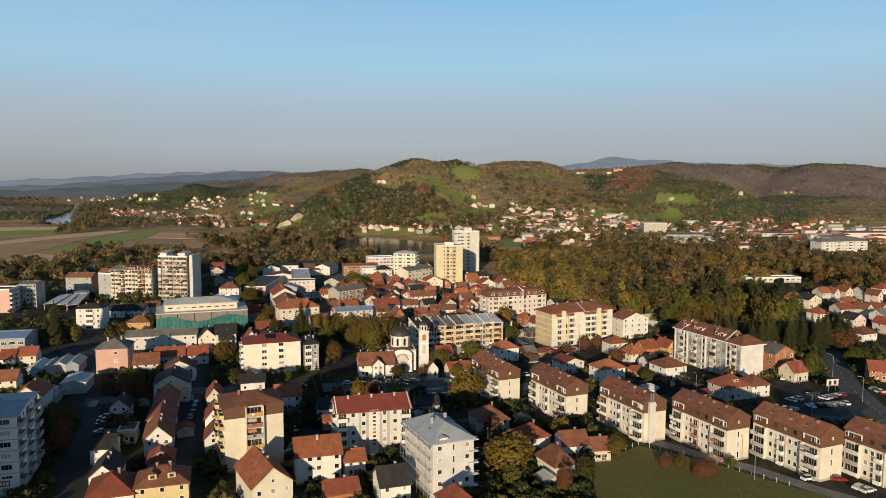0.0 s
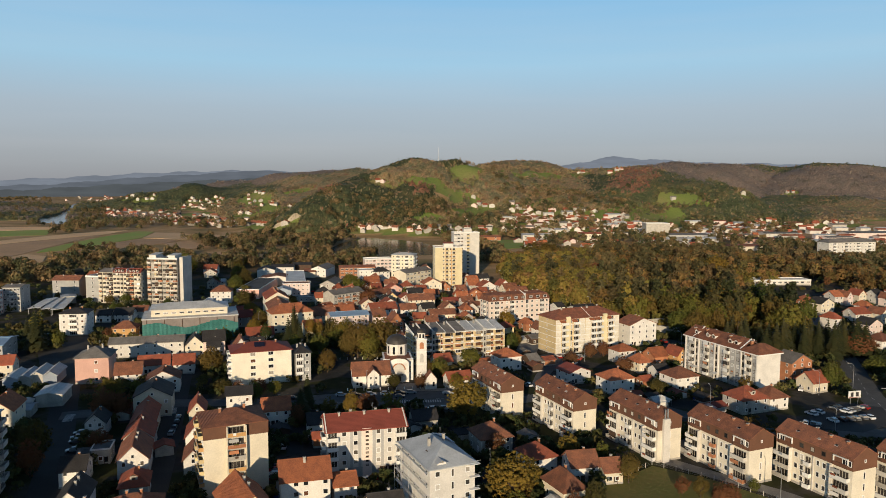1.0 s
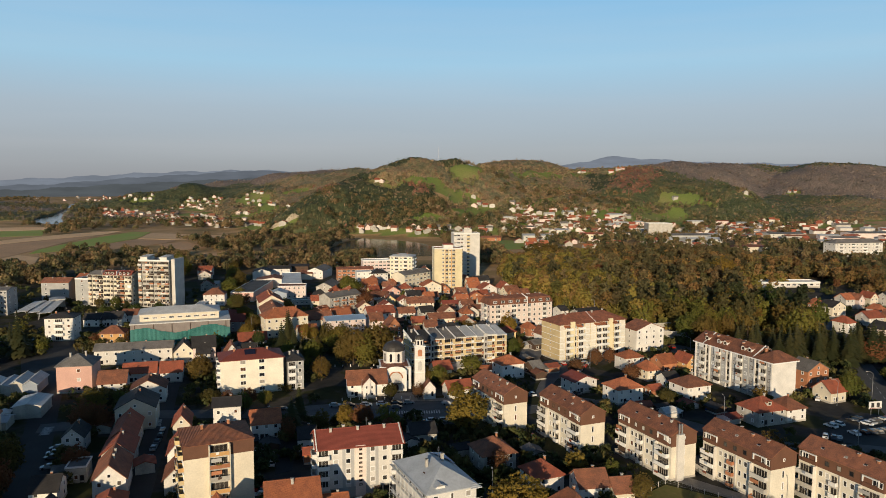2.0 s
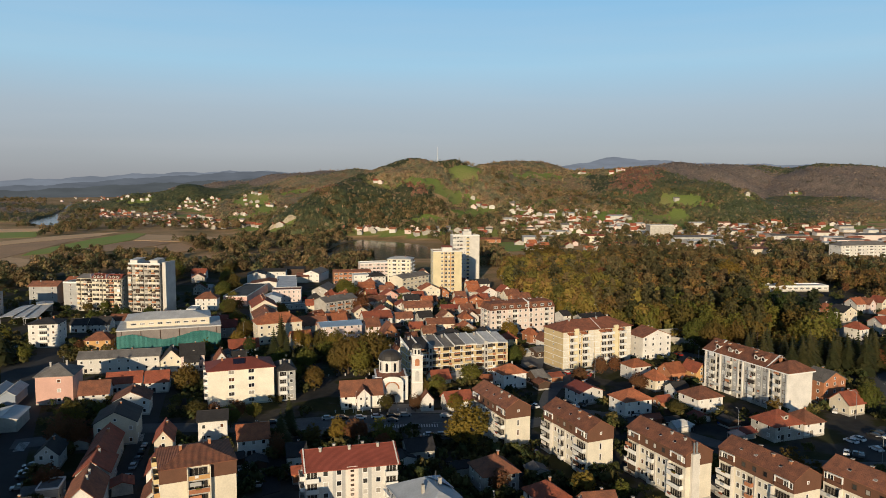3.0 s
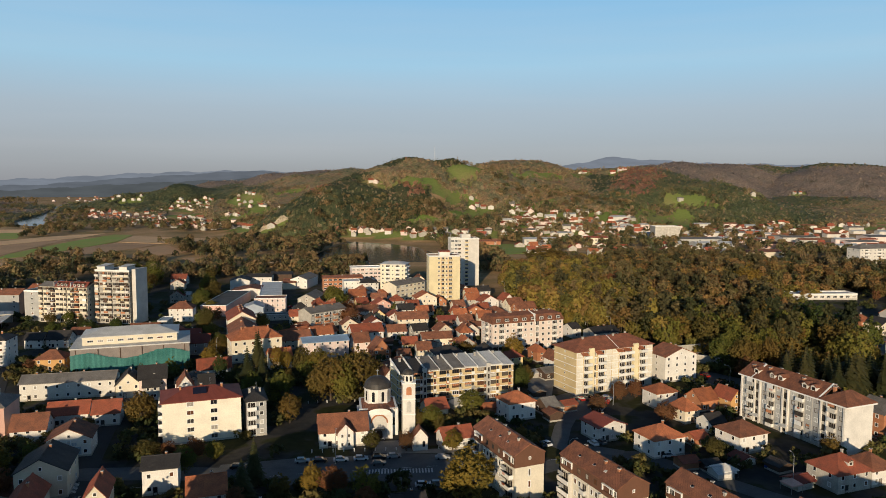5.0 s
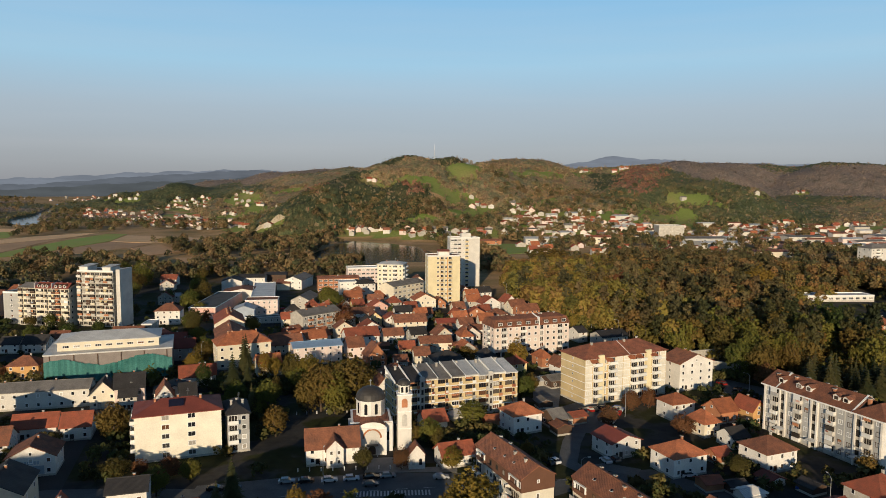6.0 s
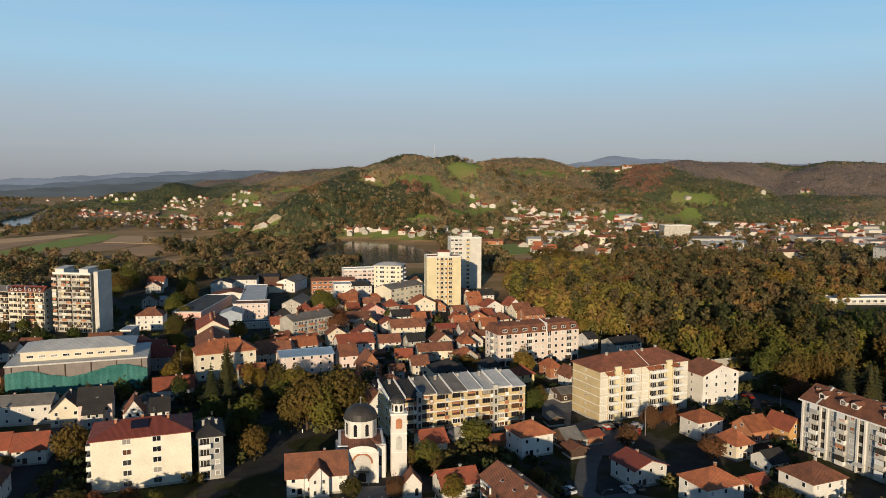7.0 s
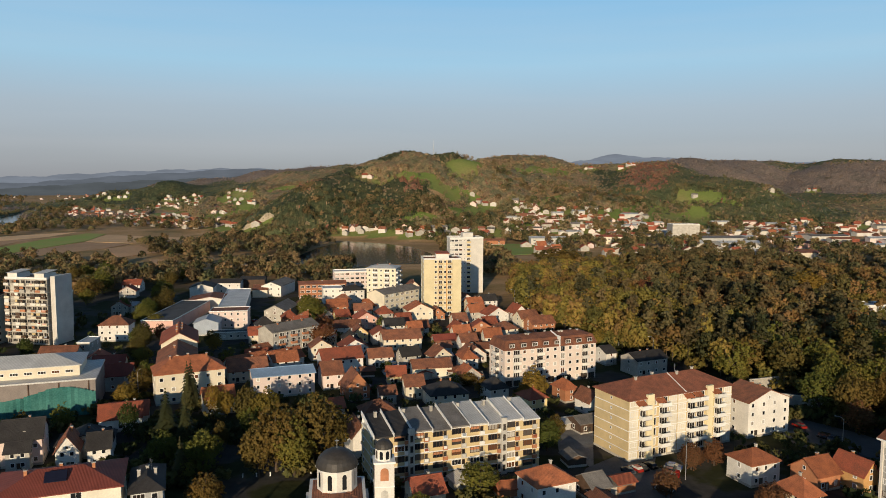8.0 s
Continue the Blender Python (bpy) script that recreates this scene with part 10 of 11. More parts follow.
GROVES = [
    (190, [(-681, 1327), (-518, 1454), (-280, 1350), (-135, 1198), (-127, 1119), (-266, 1191), (-471, 1240), (-603, 1174)]),
    (190, [(-349, 978), (-274, 1112), (-114, 1008), (-73, 691), (-122, 690), (-214, 766), (-296, 848)]),
    (240, [(-2226, 3456), (-1770, 3284), (-1075, 2001), (-838, 1477), (-977, 1513)]),
    (70, [(-959, 1932), (-1062, 2283), (-667, 1444), (-678, 1364)]),
    (90, [(-72, 1097), (69, 1153), (66, 876), (10, 831), (1, 1013)]),
    (50, [(41, 906), (73, 924), (61, 695), (36, 685)]),
    (60, [(91, 1209), (503, 1174), (433, 1011), (80, 1058)]),
    (60, [(-122, 869), (-95, 901), (-69, 732), (-95, 691)]),
    (110, [(296, 743), (403, 780), (462, 748), (361, 583), (287, 544), (272, 588)]),
    (30, [(-752, 1323), (-618, 1263), (-527, 1076), (-593, 1073)]),
    (240, [(409, 954), (551, 893), (403, 651), (325, 618), (309, 693)]),
    (90, [(83, 1104), (425, 991), (402, 936), (77, 1016)]),
    (130, [(-113, 1119), (-12, 1076), (87, 1154), (92, 1224), (-123, 1213)]),
    (230, [(100, 1492), (385, 1510), (291, 1138), (76, 1128)]),
    (80, [(345, 1350), (627, 1298), (521, 1078), (279, 1090)]),
    (120, [(381, 705), (477, 707), (395, 584), (333, 589)]),
    (130, [(-184, 1148), (-126, 1237), (11, 1205), (10, 1101), (-114, 1128), (-163, 1026)]),
    (210, [(-412, 760), (-424, 850), (-347, 825), (-282, 788), (-218, 760), (-180, 750), (-135, 763), (-85, 747), (-74, 655), (-151, 628), (-239, 626), (-307, 594), (-361, 660)]),
    (90, [(-430, 645), (-384, 664), (-336, 632), (-294, 577), (-357, 535)]),
    (45, [(-370, 1038), (-281, 981), (-234, 946), (-205, 858), (-259, 856), (-320, 917)]),
    (120, [(-167, 949), (-108, 951), (-68, 828), (-71, 732), (-139, 787)]),
    (70, [(95, 790), (330, 800), (400, 985), (120, 1000)]),
]


# ---- woods ----
def wood(name, spots, per, leaf, label, seed, size=0.3, form="round", stems=False, sprays=8):
    """A stand of trees too many to count. Each is a crown of leaf clumps: round and lobed, a layered spruce cone, or a pine's plates on a bare stem."""
    r = np.random.RandomState(seed)
    T = np.array(spots, float)                             # x, y, h, r
    count = len(T)
    own, turn = r.random_sample(count), r.uniform(0, 6.28, count)
    P, z0 = np.repeat(T, per, 0), np.repeat(land(T[:, 0], T[:, 1]), per)
    tint, ph = np.repeat(own, per), np.repeat(turn, per)
    k = len(P)
    if form == "spruce":
        g = 1 - np.sqrt(r.random_sample(k))
        g = np.round(g * 9 + r.uniform(-0.25, 0.25, k)) / 9
        a = r.uniform(0, 6.28, k)
        reach = P[:, 3] * np.clip(1.04 - g, 0.05, 1) * r.uniform(0.45, 1.0, k)
        c = np.stack([P[:, 0] + reach * np.cos(a), P[:, 1] + reach * np.sin(a), z0 + P[:, 2] * (0.1 + 0.9 * g) - 0.3 * reach], 1)
        q = size * P[:, 3] * (1.15 - 0.8 * g)
        heart = np.stack([np.cos(a), np.sin(a), np.full(k, 0.5)], 1)
        flat = 0.7
    elif form == "pine":
        lobe = r.randint(0, 6, k)
        a, lift = ph + lobe * 2.4, 0.55 + 0.085 * lobe
        out = P[:, 3] * (0.6 - 0.08 * lobe)
        u = r.normal(size=(k, 3))
        u /= np.linalg.norm(u, axis=1)[:, None]
        w = P[:, 3] * (0.62 - 0.05 * lobe)
        c = np.stack([P[:, 0] + out * np.cos(a) + u[:, 0] * w, P[:, 1] + out * np.sin(a) + u[:, 1] * w, z0 + P[:, 2] * (lift + 0.055 * u[:, 2])], 1)
        q = size * P[:, 3] * r.uniform(0.7, 1.3, k)
        heart = u + np.array([0, 0, 0.4])
        flat = 0.55
    else:
        u = r.normal(size=(k, 3))
        u /= np.linalg.norm(u, axis=1)[:, None]
        u[:, 2] = np.where(u[:, 2] < -0.55, -u[:, 2], u[:, 2])
        az = np.arctan2(u[:, 1], u[:, 0])
        lump = 1 + 0.2 * np.sin(3 * az + ph) * np.cos(2.5 * u[:, 2] + 2 * ph) + 0.13 * np.sin(5 * az - 2 * ph + 4 * u[:, 2])
        f = r.uniform(0.76, 1.0, k) * lump
        c = np.stack([P[:, 0] + u[:, 0] * P[:, 3] * f, P[:, 1] + u[:, 1] * P[:, 3] * f, z0 + P[:, 2] * (0.55 + 0.42 * u[:, 2] * f)], 1)
        q = size * P[:, 3] * r.uniform(0.7, 1.3, k)
        heart = u
        flat = 0.85
    q = q[:, None, None]
    # loose leaf sprays lying on the outside of each clump
    o = r.normal(size=(k, sprays, 3))
    o /= np.linalg.norm(o, axis=2)[:, :, None]
    a = np.cross(o, np.array([0.31, 0.52, 0.79]))
    a /= np.linalg.norm(a, axis=2)[:, :, None]
    b = np.cross(o, a)
    e = r.uniform(0, 6.28, (k, sprays, 1))
    m = c[:, None, :] + o * q * r.uniform(0.5, 1.1, (k, sprays, 1)) * np.array([1, 1, flat])
    v = np.stack([m + (a * np.cos(e + h) + b * np.sin(e + h)) * q * r.uniform(0.5, 0.9, (k, sprays, 1)) + o * q * r.uniform(-0.3, 0.3, (k, sprays, 1)) for h in (0, 2.1, 4.2)], 2).reshape(-1, 3)
    heart = heart / np.linalg.norm(heart, axis=1)[:, None]
    # sprays turn their upper face outwards
    away = np.einsum("ij,isj->is", heart, o) < 0
    v = v.reshape(k, sprays, 3, 3)
    v[away] = v[away][:, [0, 2, 1]]
    v = v.reshape(-1, 3)
    soft = 0.45 * (heart * np.array([1, 1, 0.3]))[:, None, :] + 0.55 * np.where(away[:, :, None], -o, o)
    soft = np.repeat((soft / (np.linalg.norm(soft, axis=2)[:, :, None] + 1e-9)).reshape(-1, 3), 3, 0)
    tint = np.repeat(tint, sprays * 3)
    kinds = np.zeros(len(v) // 3, np.int32)
    if stems:
        # three-sided stems
        zt = land(T[:, 0], T[:, 1])
        s, w = [], 0.012 * T[:, 2]
        ring = [(T[:, 0] + w * math.cos(h), T[:, 1] + w * math.sin(h)) for h in (0, 2.1, 4.2)]
        top = np.stack([T[:, 0], T[:, 1], zt + 0.9 * T[:, 2]], 1)
        for i in range(3):
            p, n2 = ring[i], ring[(i + 1) % 3]
            s.append(np.stack([np.stack([p[0], p[1], zt - 0.5], 1), np.stack([n2[0], n2[1], zt - 0.5], 1), top], 1))
        s = np.concatenate(s).reshape(-1, 3)
        soft = np.concatenate([soft, np.zeros((len(s), 3))])
        v, tint, kinds = np.concatenate([v, s]), np.concatenate([tint, np.zeros(len(s))]), np.concatenate([kinds, np.ones(len(s) // 3, np.int32)])
    me = bpy.data.meshes.new(name)
    me.vertices.add(len(v))
    me.vertices.foreach_set("co", v.ravel())
    me.loops.add(len(v))
    me.loops.foreach_set("vertex_index", np.arange(len(v), dtype=np.int32))
    me.polygons.add(len(v) // 3)
    me.polygons.foreach_set("loop_start", np.arange(0, len(v), 3, dtype=np.int32))
    me.materials.append(leaf)
    me.materials.append(BARK)
    me.polygons.foreach_set("material_index", kinds)
    me.attributes.new("tree", "FLOAT", "POINT").data.foreach_set("value", tint.astype(np.float32))
    return tagged(new(name, soften(me, soft)), label, "trees", kind="stuff")


def inside(x, y, poly):
    hit, j = False, len(poly) - 1
    for i, (a, b) in enumerate(poly):
        c, d = poly[j]
        if (b > y) != (d > y) and x < (c - a) * (y - b) / (d - b) + a:
            hit = not hit
        j = i
    return hit


rng = random.Random(21)
PARK = [(46, 590), (62, 500), (82, 462), (108, 425), (132, 392), (196, 372), (205, 440), (196, 490), (250, 540), (340, 570), (400, 690), (330, 800), (180, 770), (60, 700)]
taken = []
while len(taken) < 1500:
    x, y = rng.uniform(40, 410), rng.uniform(360, 800)
    if not inside(x, y, PARK) or any((x - a) ** 2 + (y - b) ** 2 < 26 for a, b in taken[-300:]) or (x > 0.4 * y and rng.random() < 0.62) or (205 < x < 285 and 480 < y < 548) or (x - 121) ** 2 + (y - 400) ** 2 < 170:
        continue
    taken.append((x, y))
taken.sort(key=lambda p: p[1] - 0.25 * p[0])
stands = {"flank": [], "wood": [], "pine": [], "spruce": []}
for i, (x, y) in enumerate(taken):
    dark = x > 105 + 0.12 * (y - 400) + rng.uniform(-22, 22)
    low = (0.5 if x > 0.4 * y else 0.68 if x > 0.33 * y else 0.8 if x > 0.25 * y else 0.92) * (0.78 if y > 545 else 1.0)
    if i < 64:
        k = rng.choices(("green", "olive", "pine", "gold", "russet"), (5, 4, 2.6, 0.25, 0.3))[0]
        if x > 120 and y < 450:
            k = rng.choices(("fir", "pine", "green", "olive"), (1, 1.5, 4, 2))[0]
        tree(x, y, rng.uniform(13, 20) if k != "pine" else rng.uniform(18, 24), k, None, 260, "on the wooded hill", rng)
    else:
        k = rng.choices(("wood", "pine", "spruce"), (5, 3.2, 1.4))[0] if dark else rng.choices(("flank", "wood", "pine"), (6, 1.2, 0.7))[0]
        h, q = {"wood": ((13, 20), (3.6, 5.4)), "flank": ((13, 20), (3.6, 5.6)), "pine": ((19, 25), (3.0, 4.4)), "spruce": ((16, 24), (2.6, 3.8))}[k]
        stands[k].append((x, y, rng.uniform(*h) * low, rng.uniform(*q)))
wood("woodland", stands["flank"], 90, LEAF["flank"], "golden-green trees on the flank of the wooded hill", 4, 0.2, stems=True)
wood("woodland", stands["wood"], 80, LEAF["wood"], "dense mixed autumn wood on the hill", 3, 0.21, stems=True)
wood("pine_wood", stands["pine"], 70, LEAF["pinewood"], "dark pines standing above the autumn wood", 5, 0.22, "pine", True)
wood("spruce_wood", stands["spruce"], 90, LEAF["pinewood"], "dark spruces among the autumn wood", 9, 0.26, "spruce")
under = []
while len(under) < 900:
    x, y = rng.uniform(40, 260), rng.uniform(360, 640)
    if inside(x, y, PARK) and all((x - a) ** 2 + (y - b) ** 2 > 4 for a, b in taken[:200]):
        under.append((x, y, rng.uniform(3, 7.5), rng.uniform(2.0, 3.6)))
wood("undergrowth", under, 26, LEAF["flank"], "golden-green undergrowth beneath the trees of the hill", 11, 0.3)
grove = []
while len(grove) < 300:
    x, y = rng.uniform(225, 400), rng.uniform(496, 640)
    if (x > 275 or y > 548) and math.sin(x / 14 + y / 23) + rng.uniform(-1, 1) > -0.3:
        grove.append((x, y, rng.uniform(7, 14), rng.uniform(2.8, 4.6)))
wood("dark_grove", grove[:170], 60, LEAF["wood"], "dark trees behind the houses on the rise", 6, 0.22)
wood("dark_grove", [(x, y, h * 1.2, q * 0.75) for x, y, h, q in grove[170:]], 60, LEAF["pinewood"], "dark conifers behind the houses on the rise", 7, 0.26, "spruce")
for i in range(45):
    x = 134 + (i % 15) * 4.4 + 2.2 * (i // 15) + rng.uniform(-1, 1)
    tree(x, 340 + rng.uniform(-4, 5) + 9 * (i // 15) + (6 if i % 15 < 3 else 0), rng.uniform(15, 20) - 2 * (i // 15), "fir", rng.uniform(4.0, 5.2), 260, "in the row behind the long block", rng)

for tx, ty, th, kind, tr in ((122, 381, 15, "green", 5.5), (128, 374, 16, "olive", 5.2), (134, 383, 17, "green", 6.0), (131, 392, 18, "green", 6.0), (140, 376, 16, "olive", 5.4), (126, 366, 10, "russet", 4.2), (143, 387, 18, "green", 6.2)):
    tree(tx, ty, th, kind, tr, 860, "below the wood", rng)


# old stained concrete walls holding the foot of the wooded hill
def retaining_wall(x0, y0, x1, y1, h):
    length, yaw = math.hypot(x1 - x0, y1 - y0), math.degrees(math.atan2(y1 - y0, x1 - x0))
    base = root("retaining_wall", 0.5 * (x0 + x1), 0.5 * (y0 + y1), height(x0, y0), yaw, "old stained concrete retaining wall below the wooded hill", "wall", "retaining walls")
    part("wall", Shape().box(-length / 2, -0.25, -1.0, length / 2, 0.25, h, W["dirty"]), base)
    part("coping", Shape().box(-length / 2 - 0.1, -0.4, h, length / 2 + 0.1, 0.35, h + 0.2, CONC), base)
    k = int(length / 3.5)
    for i in range(k + 1):
        u = -length / 2 + 0.3 + (length - 0.6) * i / k
        part("buttress", Shape().poly([(u - 0.25, -0.25, -1), (u + 0.25, -0.25, -1), (u + 0.25, -1.0, -1), (u - 0.25, -1.0, -1), (u - 0.25, -0.25, h * 0.9), (u + 0.25, -0.25, h * 0.9)], [(0, 1, 2, 3), (3, 2, 5, 4), (0, 3, 4), (1, 5, 2), (0, 4, 5, 1)], W["dirty"]), base)


retaining_wall(112, 408, 132, 415, 4.2)
retaining_wall(112, 397, 128, 388, 3.4)
retaining_wall(129, 388, 131, 402, 3.0)

# tree belts of the river plain
spots = []
for count, plan in GROVES:
    xs, ys = [p[0] for p in plan], [p[1] for p in plan]
    k = tries = 0
    while k < count and tries < 20000:
        tries += 1
        x, y = rng.uniform(min(xs), max(xs)), rng.uniform(min(ys), max(ys))
        if inside(x, y, plan) and not any(inside(x, y, p) for p in FIELDS + MEADOWS) and not any((x - a) ** 2 + (y - b) ** 2 < (c + 3) ** 2 for a, b, c in FOOT) and math.sin(x / 31 + 2 * math.sin(y / 47)) + rng.uniform(-1.0, 1.6) > -0.4:
            spots.append((x, y, rng.uniform(6, 14), rng.uniform(2.8, 5.8)))
            k += 1
wood("tree_belt", spots, 36, LEAF["belt"], "brown autumn tree belts along fields and river", 8, 0.3, sprays=6)

ROCK_AT = (-241, 1136)
# woods of the hills: a rolling canopy, with single crowns standing above it
r = np.random.RandomState(12)
rows = 1000 * np.exp(np.arange(0, 0.96, 0.0042))
cols = np.arange(-0.74, 0.74, 0.0023)
S, Y = np.meshgrid(cols, rows)
Y = Y * (1 + r.uniform(-0.0017, 0.0017, Y.shape))
X = (S + r.uniform(-0.0009, 0.0009, S.shape)) * Y
Z = land(X, Y)
patch = np.sin(X / 90 + 1.3 * np.sin(Y / 130)) + np.sin(Y / 105 + 0.8 * np.sin(X / 140)) + 0.5 * np.sin(X / 23 + Y / 37)
jx, jy = X + 8 * np.sin(Y / 17) + 5 * np.sin(Y / 7 + X / 11) + r.uniform(-6, 6, X.shape), Y + 14 * np.sin(X / 19) + 9 * np.sin(X / 8) + r.uniform(-9, 9, X.shape)
leafed = (Z > 4.5) & ~(within_any(jx, jy, MEADOWS) & (r.random_sample(X.shape) < 0.985)) & ~(within_any(jx, jy, SCRUB) & (r.random_sample(X.shape) < 0.75))
plain_wood = (Y > 1450) & (X < -0.36 * Y) & (patch > -0.9) & ~within_any(X, Y, FIELDS)
leafed |= plain_wood
for a, b in FAR_SPOTS:
    leafed &= ((X - a) ** 2 + ((Y - b + 9) / 1.6) ** 2) > 13 ** 2
leafed &= ~((abs(X - ROCK_AT[0]) < 21) & (Y - ROCK_AT[1] < 9) & (Y - ROCK_AT[1] > -24))
g = np.sin(X / 130 + 2.0 * np.sin(Y / 170)) + 0.8 * np.sin(Y / 95 + X / 210) + r.uniform(-0.5, 0.5, X.shape)
tone = np.where(r.random_sample(X.shape) < 0.015, 2, np.where(g < -1.2, 4, 1))
# farthest slopes take the greyed tone that carries the haze
tone = np.where((Y > 1780) & (X > 0.27 * Y) & (g > -0.9) | (Y > 2300) & (X < -0.1 * Y), 3, tone)
tone = np.where((Y > 2040) & (Y < 2300) & (X < -0.27 * Y) & (Z > 12), 0, tone)
tone = np.where(plain_wood, np.where(g > 0.5, 3, 4), tone)
tone = np.where(within_any(jx, jy, GREENS) & (r.random_sample(X.shape) < 0.85), 4, tone)
tone = np.where(within_any(jx, jy, CONIFERS) & (r.random_sample(X.shape) < 0.86), 0, tone)
tone = np.where(within_any(jx, jy, RUSSETS) & (r.random_sample(X.shape) < 0.75), 2, tone)
up = 6.0 + np.where(Y > 1700, 0.5, 1.4) * np.sin(X / 13 + 2 * np.sin(Y / 19)) * np.cos(Y / 15) + r.uniform(-1, 1, X.shape) * np.where(Y > 1700, 1.3, 2.0) + np.where(tone == 0, 1.5, 0)
# the canopy sinks towards its edges, where single trees stand closer together
around = sum(np.roll(np.roll(leafed, a, 0), b, 1).astype(float) for a in (-2, -1, 0, 1, 2) for b in (-2, -1, 0, 1, 2)) / 25
rim = np.clip((1.0 - around) * 2.5, 0, 1)
top = np.where(leafed, Z + up * (1 - 0.75 * rim), Z - 1.2)
n, m = len(cols), len(rows)
i, j = np.meshgrid(np.arange(n - 1), np.arange(m - 1))
k = (j * n + i).ravel()
quads = np.stack([k, k + 1, k + n + 1, k + n], 1)
quads = quads[leafed.ravel()[quads].sum(1) >= 2]
keep, back = np.unique(quads, return_inverse=True)
me = bpy.data.meshes.new("hill_woods")
me.from_pydata(np.stack([X.ravel(), Y.ravel(), top.ravel()], 1)[keep].tolist(), [], back.reshape(-1, 4).tolist())
for name in ("fardark", "farwood", "farrust", "farbare_hazed", "fargreen"):
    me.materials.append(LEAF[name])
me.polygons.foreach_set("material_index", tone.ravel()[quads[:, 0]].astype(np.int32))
me.attributes.new("tree", "FLOAT", "POINT").data.foreach_set("value", r.random_sample(len(keep)).astype(np.float32))
me.polygons.foreach_set("use_smooth", [True] * len(me.polygons))
me.update()
tagged(new("hill_woods", me), "dense autumn woods covering the hill slopes", "trees", kind="stuff")
for name, label, t, count in (("fardark", "dark conifers on the hill slopes", 0, 4500), ("farwood", "olive autumn trees on the hill slopes", 1, 3200), ("farrust", "russet autumn trees on the slopes", 2, 500), ("farbare_hazed", "leafless trees on the far slopes, greyed for haze", 3, 3000), ("fargreen", "dark green trees on the far slopes", 4, 2000)):
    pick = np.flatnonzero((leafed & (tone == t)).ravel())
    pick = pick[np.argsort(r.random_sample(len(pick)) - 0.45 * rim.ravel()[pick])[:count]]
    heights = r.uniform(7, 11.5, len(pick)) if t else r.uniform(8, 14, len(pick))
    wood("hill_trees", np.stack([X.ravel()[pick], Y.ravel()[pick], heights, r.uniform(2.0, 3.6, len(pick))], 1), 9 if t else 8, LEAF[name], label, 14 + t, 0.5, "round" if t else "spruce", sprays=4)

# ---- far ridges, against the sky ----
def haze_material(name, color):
    """Far slopes as a glowing sheet with haze put into its colour: woods and fields just tell apart."""
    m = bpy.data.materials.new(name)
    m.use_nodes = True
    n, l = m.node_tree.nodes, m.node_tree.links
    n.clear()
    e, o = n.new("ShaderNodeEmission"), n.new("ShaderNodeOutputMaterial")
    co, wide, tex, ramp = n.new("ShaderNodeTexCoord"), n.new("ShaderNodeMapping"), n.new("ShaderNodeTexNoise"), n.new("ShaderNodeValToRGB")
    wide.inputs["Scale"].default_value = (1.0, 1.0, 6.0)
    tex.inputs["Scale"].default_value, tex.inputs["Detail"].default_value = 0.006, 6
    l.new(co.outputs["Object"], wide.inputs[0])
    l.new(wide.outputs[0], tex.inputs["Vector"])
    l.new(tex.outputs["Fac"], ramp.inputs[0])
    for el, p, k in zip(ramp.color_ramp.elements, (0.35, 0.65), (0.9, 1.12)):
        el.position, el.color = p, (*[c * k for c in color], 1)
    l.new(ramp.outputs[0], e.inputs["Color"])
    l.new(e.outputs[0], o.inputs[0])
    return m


def ridge_line(name, radius, tops, color, wobble, seed):
    """A ridge far off: tops are (bearing in degrees from straight ahead, height)."""
    a = np.linspace(-60, 60, 480)
    h = np.interp(a, [t[0] for t in tops], [t[1] for t in tops]) + wobble * (np.sin(a * 1.9 + seed) + 0.5 * np.sin(a * 4.7 + 2 * seed) + 0.25 * np.sin(a * 13.1))
    s = Shape()
    v = []
    for b, z in zip(a, h):
        x, y = radius * math.sin(radians(b)), radius * math.cos(radians(b))
        v += [(x, y, -20), (x, y, max(z, 1))]
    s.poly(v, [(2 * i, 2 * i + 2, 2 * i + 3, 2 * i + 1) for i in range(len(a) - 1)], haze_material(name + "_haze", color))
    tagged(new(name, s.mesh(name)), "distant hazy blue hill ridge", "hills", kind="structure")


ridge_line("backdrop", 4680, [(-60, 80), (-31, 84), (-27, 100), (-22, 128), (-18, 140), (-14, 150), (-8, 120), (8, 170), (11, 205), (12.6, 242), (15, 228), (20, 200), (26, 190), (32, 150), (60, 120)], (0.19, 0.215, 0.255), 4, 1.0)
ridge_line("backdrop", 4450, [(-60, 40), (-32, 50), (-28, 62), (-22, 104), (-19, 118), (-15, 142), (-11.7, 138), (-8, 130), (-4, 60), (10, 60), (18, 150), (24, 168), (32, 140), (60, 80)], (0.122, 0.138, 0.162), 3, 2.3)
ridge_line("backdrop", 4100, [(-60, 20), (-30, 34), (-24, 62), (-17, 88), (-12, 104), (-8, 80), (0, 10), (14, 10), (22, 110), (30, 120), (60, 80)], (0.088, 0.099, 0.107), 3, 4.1)

